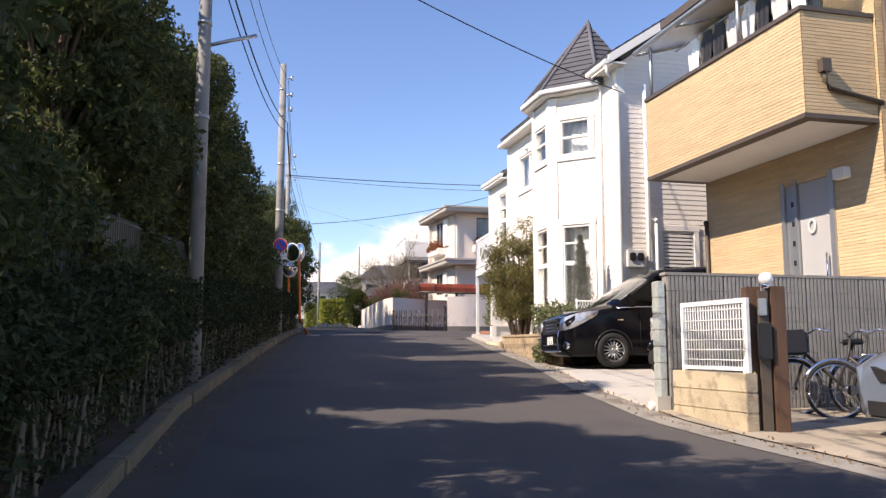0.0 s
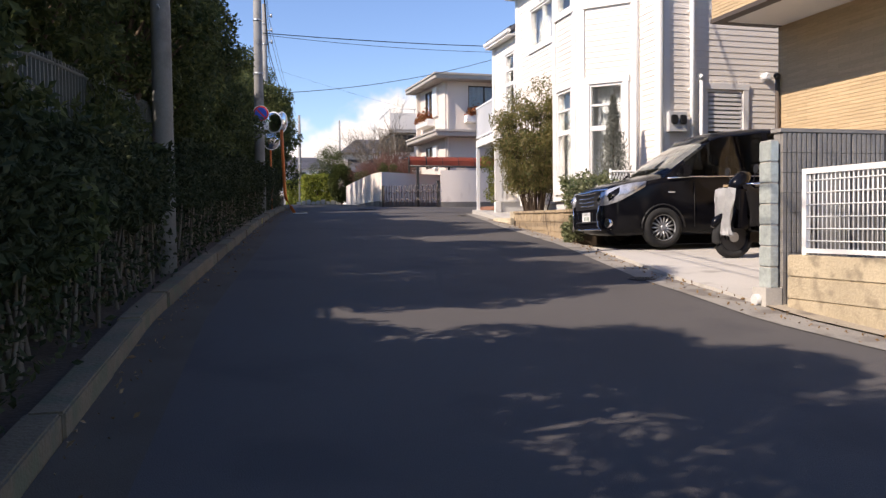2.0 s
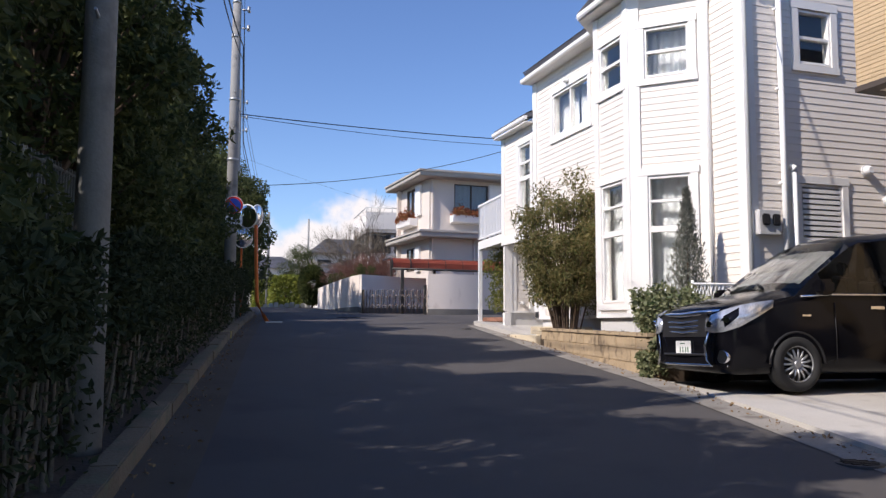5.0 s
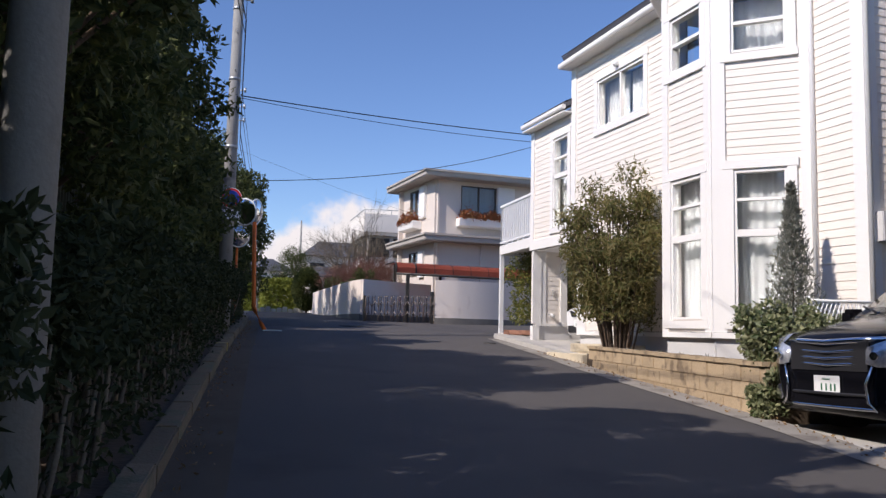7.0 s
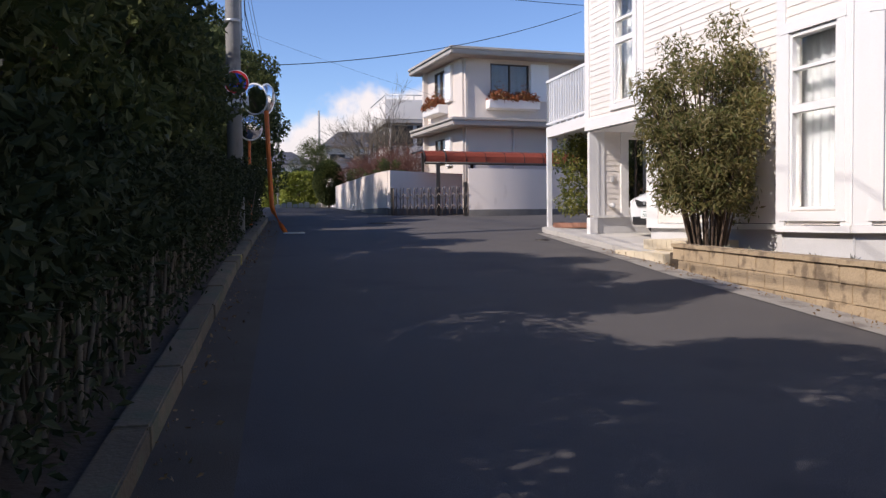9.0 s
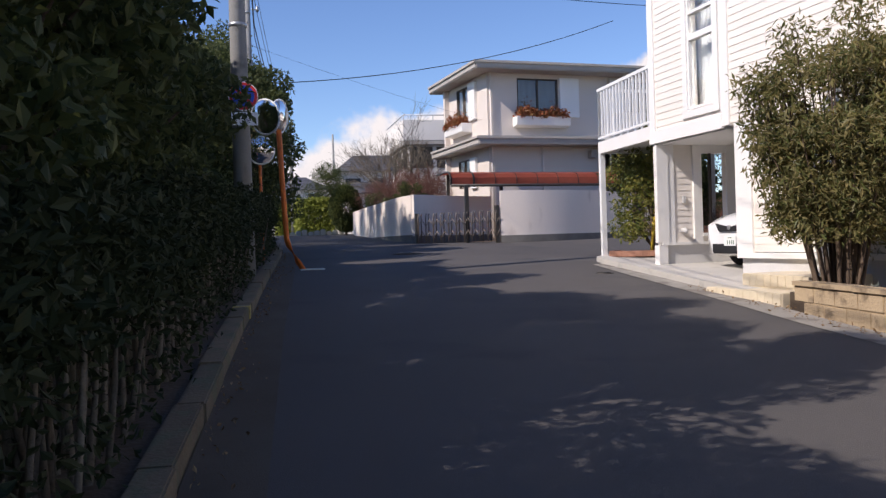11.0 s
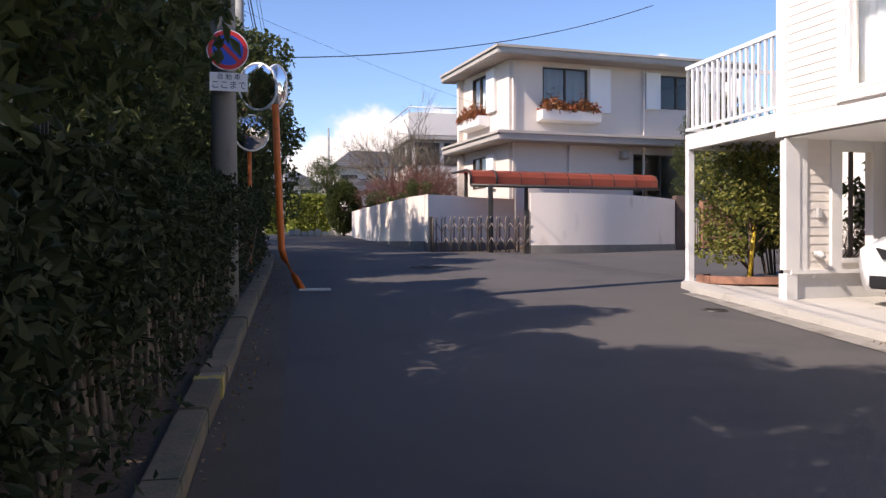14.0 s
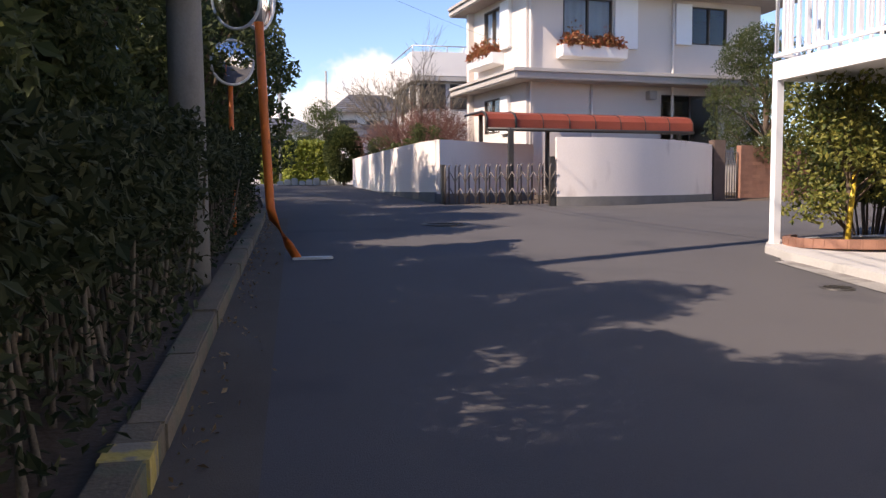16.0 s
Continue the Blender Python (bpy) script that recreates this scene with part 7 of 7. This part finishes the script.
twigs("bare_shrub", 6.9, 50.5, 2.7, 3.4, 0.5, 3, "reddish bare winter shrub behind the plastered wall", TWIG_RED, 5, 12, 0.06)
twigs("bare_shrub", 6.3, 53.5, 2.8, 3.3, 0.5, 4, "reddish bare winter shrub behind the plastered wall", TWIG_RED, 5, 9, 0.05)
twigs("bare_tree", 7.4, 57.0, 2.8, 6.2, 0.45, 8, "bare winter tree with a fine twig crown", STEM, 5, 6, 0.08)
shrub("evergreen_shrub", 5.3, 51.0, 2.7, 2.2, 0.9, 92, 5000, 0.13, LEAF_DARK, "dark evergreen shrub behind the plastered wall", 12, 0.1)
shrub("evergreen_shrub", 6.2, 48.2, 2.7, 2.4, 0.9, 91, 5000, 0.13, LEAF_DARK, "dark evergreen shrub behind the plastered wall", 12, 0.1)
# clipped hedges further on
def clipped(name, c, r, n, material, label, seed, boxy=False):
    rng = np.random.default_rng(seed)
    t = thing(name, (c[0], c[1], ground_z(c[1])), label, "hedge")
    bm = bmesh.new()
    tube(bm, [(0, 0, -0.1), (0, 0, c[2] - ground_z(c[1]))], 0.08, 6)
    part("trunk", bm, BARK, t)
    if boxy:
        p = rng.uniform(-1, 1, (n, 3))
        k = rng.integers(0, 3, n)
        p[np.arange(n), k] = np.sign(p[np.arange(n), k]) * rng.uniform(0.8, 1.02, n)
    else:
        p = rng.normal(size=(n, 3))
        p /= np.linalg.norm(p, axis=1)[:, None]
        p *= rng.uniform(0.75, 1.03, n)[:, None]
    p = p * r + np.array([0, 0, c[2] - ground_z(c[1])])
    leaves("foliage", p, 0.17, material, t, seed=seed)


clipped("round_bush", (4.1, 56.0, 4.3), (0.75, 0.9, 1.12), 14000, LEAF_DARK, "dark round clipped bush by the lane", 7)
clipped("yellow_hedge", (2.7, 60.0, 4.0), (1.0, 2.2, 0.95), 15000, LEAF_YELLOW, "yellow-green clipped hedge above a stone edge", 8, True)
clipped("yellow_hedge", (1.6, 66.0, 4.0), (0.9, 2.5, 0.9), 12000, LEAF_YELLOW, "yellow-green clipped hedge above a stone edge", 9, True)
st = thing("stone_edge", (2.6, 58, 3.0), "row of pale stones under the hedge", "edging")
for i in range(9):
    bm = bmesh.new()
    box(bm, 1.2 + i * 0.32, 1.48 + i * 0.32, 57.2 - 0.1 * i, 57.6 - 0.1 * i, 2.9, 3.12 + 0.06 * (i % 3))
    part("stone", bm, CONCRETE, st, world=True, bevel=0.04)
tree("pine_tree", 4.3, 66, 4.6, 1.7, 77, 9000, 0.16, LEAF_DARK, "layered dark pine by the far house", 0.1, 0.4, aspect=0.15)
tree("pine_tree", 16.2, 42.6, 5.4, 1.9, 78, 20000, 0.14, LEAF_DARK, "layered pine beside the beige house", 0.12, 0.2, aspect=0.22)
twigs("bare_shrub", 8.6, 28.2, 2.0, 1.3, 0.6, 12, "brown bare shrub by the planting bed", BARK, 4, 7, 0.02)

# ---- houses further on ----
def far_house(x, y, w, d, h, label, wall_mat, roof_h=1.6, rows=2, cols=3, yaw=0.0, flat=False):
    z = ground_z(y)
    t = thing("distant_house", pose(x, y, z - 0.2, 0, 0, yaw), label, "house")
    bm = bmesh.new()
    box(bm, -w / 2, w / 2, -d / 2, d / 2, 0, h)
    part("wall", bm, wall_mat, t)
    if flat:
        bm = bmesh.new()
        box(bm, -w / 2 - 0.3, w / 2 + 0.3, -d / 2 - 0.3, d / 2 + 0.3, h, h + 0.25)
        part("roof", bm, FASCIA, t, bevel=0.03)
    else:
        bm = bmesh.new()
        o = 0.55
        v = [bm.verts.new(p) for p in ((-w / 2 - o, -d / 2 - o, h), (w / 2 + o, -d / 2 - o, h), (w / 2 + o, d / 2 + o, h), (-w / 2 - o, d / 2 + o, h), (-w / 4, 0, h + roof_h), (w / 4, 0, h + roof_h))]
        for f in ((0, 1, 5, 4), (1, 2, 5), (2, 3, 4, 5), (3, 0, 4), (3, 2, 1, 0)):
            bm.faces.new([v[i] for i in f])
        part("roof", bm, ROOF, t)
        bm = bmesh.new()
        for k in range(9):
            f = (k + 0.5) / 9
            tube(bm, [(-(w / 2 + o) * (1 - f) - w / 4 * f, (-d / 2 - o) * (1 - f), h + roof_h * f + 0.02), ((w / 2 + o) * (1 - f) + w / 4 * f, (-d / 2 - o) * (1 - f), h + roof_h * f + 0.02)], 0.04, 4)
        tagged(part("roof_course", bm, ROOF, t), kind="stuff")
    for r in range(rows):
        for c in range(cols):
            for side in (0, 1):
                u = (c + 0.5) / cols - 0.5
                zz = 1.0 + r * 2.8
                if zz + 1.2 > h:
                    continue
                m = Matrix.Translation((u * w, -d / 2, zz)) if side == 0 else pose(-w / 2, u * d, zz, 0, 0, -90)
                bm = bmesh.new()
                box(bm, -0.65, 0.65, -0.04, -0.003, 0, 1.2, m)
                wn_ = part("window", bm, BROWN_METAL, t)
                bm = bmesh.new()
                box(bm, -0.58, -0.03, -0.06, -0.041, 0.07, 1.13, m)
                box(bm, 0.03, 0.58, -0.06, -0.041, 0.07, 1.13, m)
                # opaque panes painted with the shade of the rooms behind
                part("pane", bm, INSIDE_SHADE, wn_)
    return t


fh = far_house(10.3, 61, 4.6, 5.4, 5.1, "white house with a railed roof terrace behind the bare trees", SIDING, flat=True)
bm = bmesh.new()
for x0, x1, y0, y1 in ((-2.6, 2.6, -3.0, -2.9), (-2.6, -2.5, -2.9, 3.0), (2.5, 2.6, -2.9, 3.0)):
    box(bm, x0, x1, y0, y1, 5.35, 6.5)
pp = part("parapet", bm, SIDING, fh, "white terrace parapet", bevel=0.015)
bm = bmesh.new()
for i in range(6):
    box(bm, 0.6, 2.5, -3.03, -3.002, 5.4 + i * 0.18, 5.55 + i * 0.18)
part("lapped_boards", bm, SIDING, pp)
for i in range(7):
    bm = bmesh.new()
    tube(bm, [(-2.55 + 0.85 * i, -2.95, 6.5), (-2.55 + 0.85 * i, -2.95, 6.78)], 0.025, 6)
    part("post", bm, STEEL, fh)
bm = bmesh.new()
tube(bm, [(-2.55, 2.9, 6.78), (-2.55, -2.95, 6.78), (2.55, -2.95, 6.78)], 0.03, 6)
part("rail", bm, STEEL, fh)
far_house(9.4, 84, 6.0, 7, 5.6, "white house with a dark tiled roof down the lane", HOUSE_BEIGE, 1.7)
far_house(7.3, 74, 2.6, 5, 3.2, "small pale house with a low tiled roof", SIDING, 1.0, rows=1, cols=1)
far_house(2.8, 104, 8, 8, 5.4, "grey roofed house at the end of the lane", SIDING, 1.7)
far_house(16, 96, 10, 8, 5.0, "pale house among roofs in the distance", SIDING, 1.9)
far_house(-6, 92, 8, 8, 4.8, "pale house with a dark roof in the distance", HOUSE_BEIGE, 1.7)
far_house(22, 62, 8, 8, 5.4, "pale house behind the beige house", HOUSE_BEIGE, 1.7)
far_house(23, 36, 8, 9, 5.4, "pale house down the side street", SIDING, 1.7)
# brick wall and gate past the curved wall
f_bw = Face((13.9, 41.6), (18.5, 42.3), 2.2)
bw = thing("brick_garden_wall", (16, 42, 2.4), "brown brick garden wall beside the pier", "wall", kind="structure")
bm = bmesh.new()
box(bm, 0.8, f_bw.w, -0.2, -0.01, 2.2, 4.0, f_bw.m)
part("core", bm, REDBRICK, bw, world=True)
bm = bmesh.new()
box(bm, 0.004, 0.306, -0.012, 0, 0.004, 0.096)
wb_me = mesh_of("brick", bm, REDBRICK)
for j in range(17):
    for i in range(12):
        u = 0.8 + i * 0.31 + (0.155 if j % 2 else 0)
        if u + 0.31 < f_bw.w:
            piece("brick", wb_me, bw, bw.matrix_basis.inverted() @ f_bw.m @ Matrix.Translation((u, 0, 2.3 + j * 0.1)))
wg = thing("wicket_gate", (14.2, 41.6, 2.4), "dark iron wicket gate beside the pier", "gate")
for i in range(8):
    bm = bmesh.new()
    tube(bm, [f_bw.m @ Vector((0.05 + i * 0.1, -0.1, 2.35)), f_bw.m @ Vector((0.05 + i * 0.1, -0.1, 3.8))], 0.014, 5)
    part("bar", bm, DARK_METAL, wg, world=True)
# low wooded hill on the horizon, distance haze painted in as grey-blue
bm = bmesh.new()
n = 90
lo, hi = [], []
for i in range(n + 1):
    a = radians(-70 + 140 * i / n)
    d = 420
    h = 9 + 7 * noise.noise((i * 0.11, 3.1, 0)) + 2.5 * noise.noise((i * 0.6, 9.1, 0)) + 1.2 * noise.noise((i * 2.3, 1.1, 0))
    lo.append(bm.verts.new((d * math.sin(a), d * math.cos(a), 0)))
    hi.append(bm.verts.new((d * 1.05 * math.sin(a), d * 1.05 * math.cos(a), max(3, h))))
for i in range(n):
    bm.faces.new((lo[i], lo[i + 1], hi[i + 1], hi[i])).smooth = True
solo("backdrop", bm, mat("hazed_hill", (0.12, 0.15, 0.16), 0.95, var=0.4, scale=0.05, fine=0.4, bump=0.0), "low wooded hill on the horizon, haze in its colour", "hill", "structure")

# ---- cloud bank, far off ----
cloud_mat = bpy.data.materials.new("cloud")
cloud_mat.use_nodes = True
nt = cloud_mat.node_tree
nt.nodes.remove(nt.nodes["Principled BSDF"])
geo = nt.nodes.new("ShaderNodeNewGeometry")
sep = nt.nodes.new("ShaderNodeSeparateXYZ")
nt.links.new(geo.outputs["Position"], sep.inputs[0])
nz = nt.nodes.new("ShaderNodeTexNoise")
nz.inputs["Scale"].default_value, nz.inputs["Detail"].default_value, nz.inputs["Roughness"].default_value = 0.012, 7, 0.5
nt.links.new(geo.outputs["Position"], nz.inputs["Vector"])
def mnode(op, a, b):
    q = nt.nodes.new("ShaderNodeMath")
    q.operation = op
    for i, v in enumerate((a, b)):
        if isinstance(v, (int, float)):
            q.inputs[i].default_value = v
        else:
            nt.links.new(v, q.inputs[i])
    return q.outputs[0]
# the bank thins upwards and to both ends
hgt = mnode("DIVIDE", sep.outputs["Z"], 230.0)
across = mnode("POWER", mnode("ABSOLUTE", mnode("DIVIDE", mnode("SUBTRACT", sep.outputs["X"], 230.0), 330.0), 0.0), 2.4)
dens = mnode("SUBTRACT", mnode("SUBTRACT", mnode("ADD", 0.88, mnode("MULTIPLY", mnode("SUBTRACT", nz.outputs["Fac"], 0.5), 1.1)), hgt), across)
puff_x = mnode("POWER", mnode("ABSOLUTE", mnode("DIVIDE", mnode("SUBTRACT", sep.outputs["X"], 670.0), 170.0), 0.0), 2.0)
puff_z = mnode("POWER", mnode("ABSOLUTE", mnode("DIVIDE", mnode("SUBTRACT", sep.outputs["Z"], 250.0), 70.0), 0.0), 2.0)
puff = mnode("SUBTRACT", mnode("SUBTRACT", mnode("ADD", 0.5, mnode("MULTIPLY", mnode("SUBTRACT", nz.outputs["Fac"], 0.5), 1.4)), puff_x), puff_z)
dens = mnode("MAXIMUM", dens, puff)
ramp = nt.nodes.new("ShaderNodeMapRange")
ramp.interpolation_type = "SMOOTHSTEP"
ramp.inputs["From Min"].default_value, ramp.inputs["From Max"].default_value = -0.05, 0.16
nt.links.new(dens, ramp.inputs["Value"])
# the flat sheet glows by itself in place of sunlight on the cloud
em = nt.nodes.new("ShaderNodeEmission")
em.inputs["Strength"].default_value = 0.92
# shaded grey foot to sunlit white top, mixed into the colour by height
tone = nt.nodes.new("ShaderNodeMixRGB")
tone.inputs[1].default_value, tone.inputs[2].default_value = (0.62, 0.6, 0.64, 1), (1.0, 0.95, 0.93, 1)
nt.links.new(mnode("MULTIPLY", mnode("ADD", hgt, nz.outputs["Fac"]), 0.95), tone.inputs[0])
nt.links.new(tone.outputs[0], em.inputs[0])
tp_ = nt.nodes.new("ShaderNodeBsdfTransparent")
ms = nt.nodes.new("ShaderNodeMixShader")
nt.links.new(ramp.outputs[0], ms.inputs[0])
nt.links.new(tp_.outputs[0], ms.inputs[1])
nt.links.new(em.outputs[0], ms.inputs[2])
nt.links.new(ms.outputs[0], nt.nodes["Material Output"].inputs[0])
bm = bmesh.new()
bm.faces.new([bm.verts.new(p) for p in ((-500, 1200, -5), (1100, 1200, -5), (1100, 1200, 420), (-500, 1200, 420))])
cb = solo("cloud_bank", bm, cloud_mat, "white cumulus bank low over the rooftops", "cloud", "structure")
cb.visible_shadow = False

# dry leaves along the gutters
rng = np.random.default_rng(4)
n = 600
yy = rng.uniform(2, 36, n)
xx = np.array([kerb_x(v) for v in yy]) + np.abs(rng.normal(0, 0.12, n)) + 0.02
y2 = rng.uniform(5, 24, n)
x2 = np.array([edge_x(v) for v in y2]) + rng.normal(0.1, 0.1, n)
px = np.concatenate([xx, x2])
py = np.concatenate([yy, y2])
pz = np.array([ground_z(v) for v in py]) + 0.016
lit = leaves("leaf_litter", np.stack([px, py, pz], 1), 0.045, LITTER, seed=14)
tagged(lit, "dry brown leaves gathered along the gutters", "leaf litter", kind="stuff")
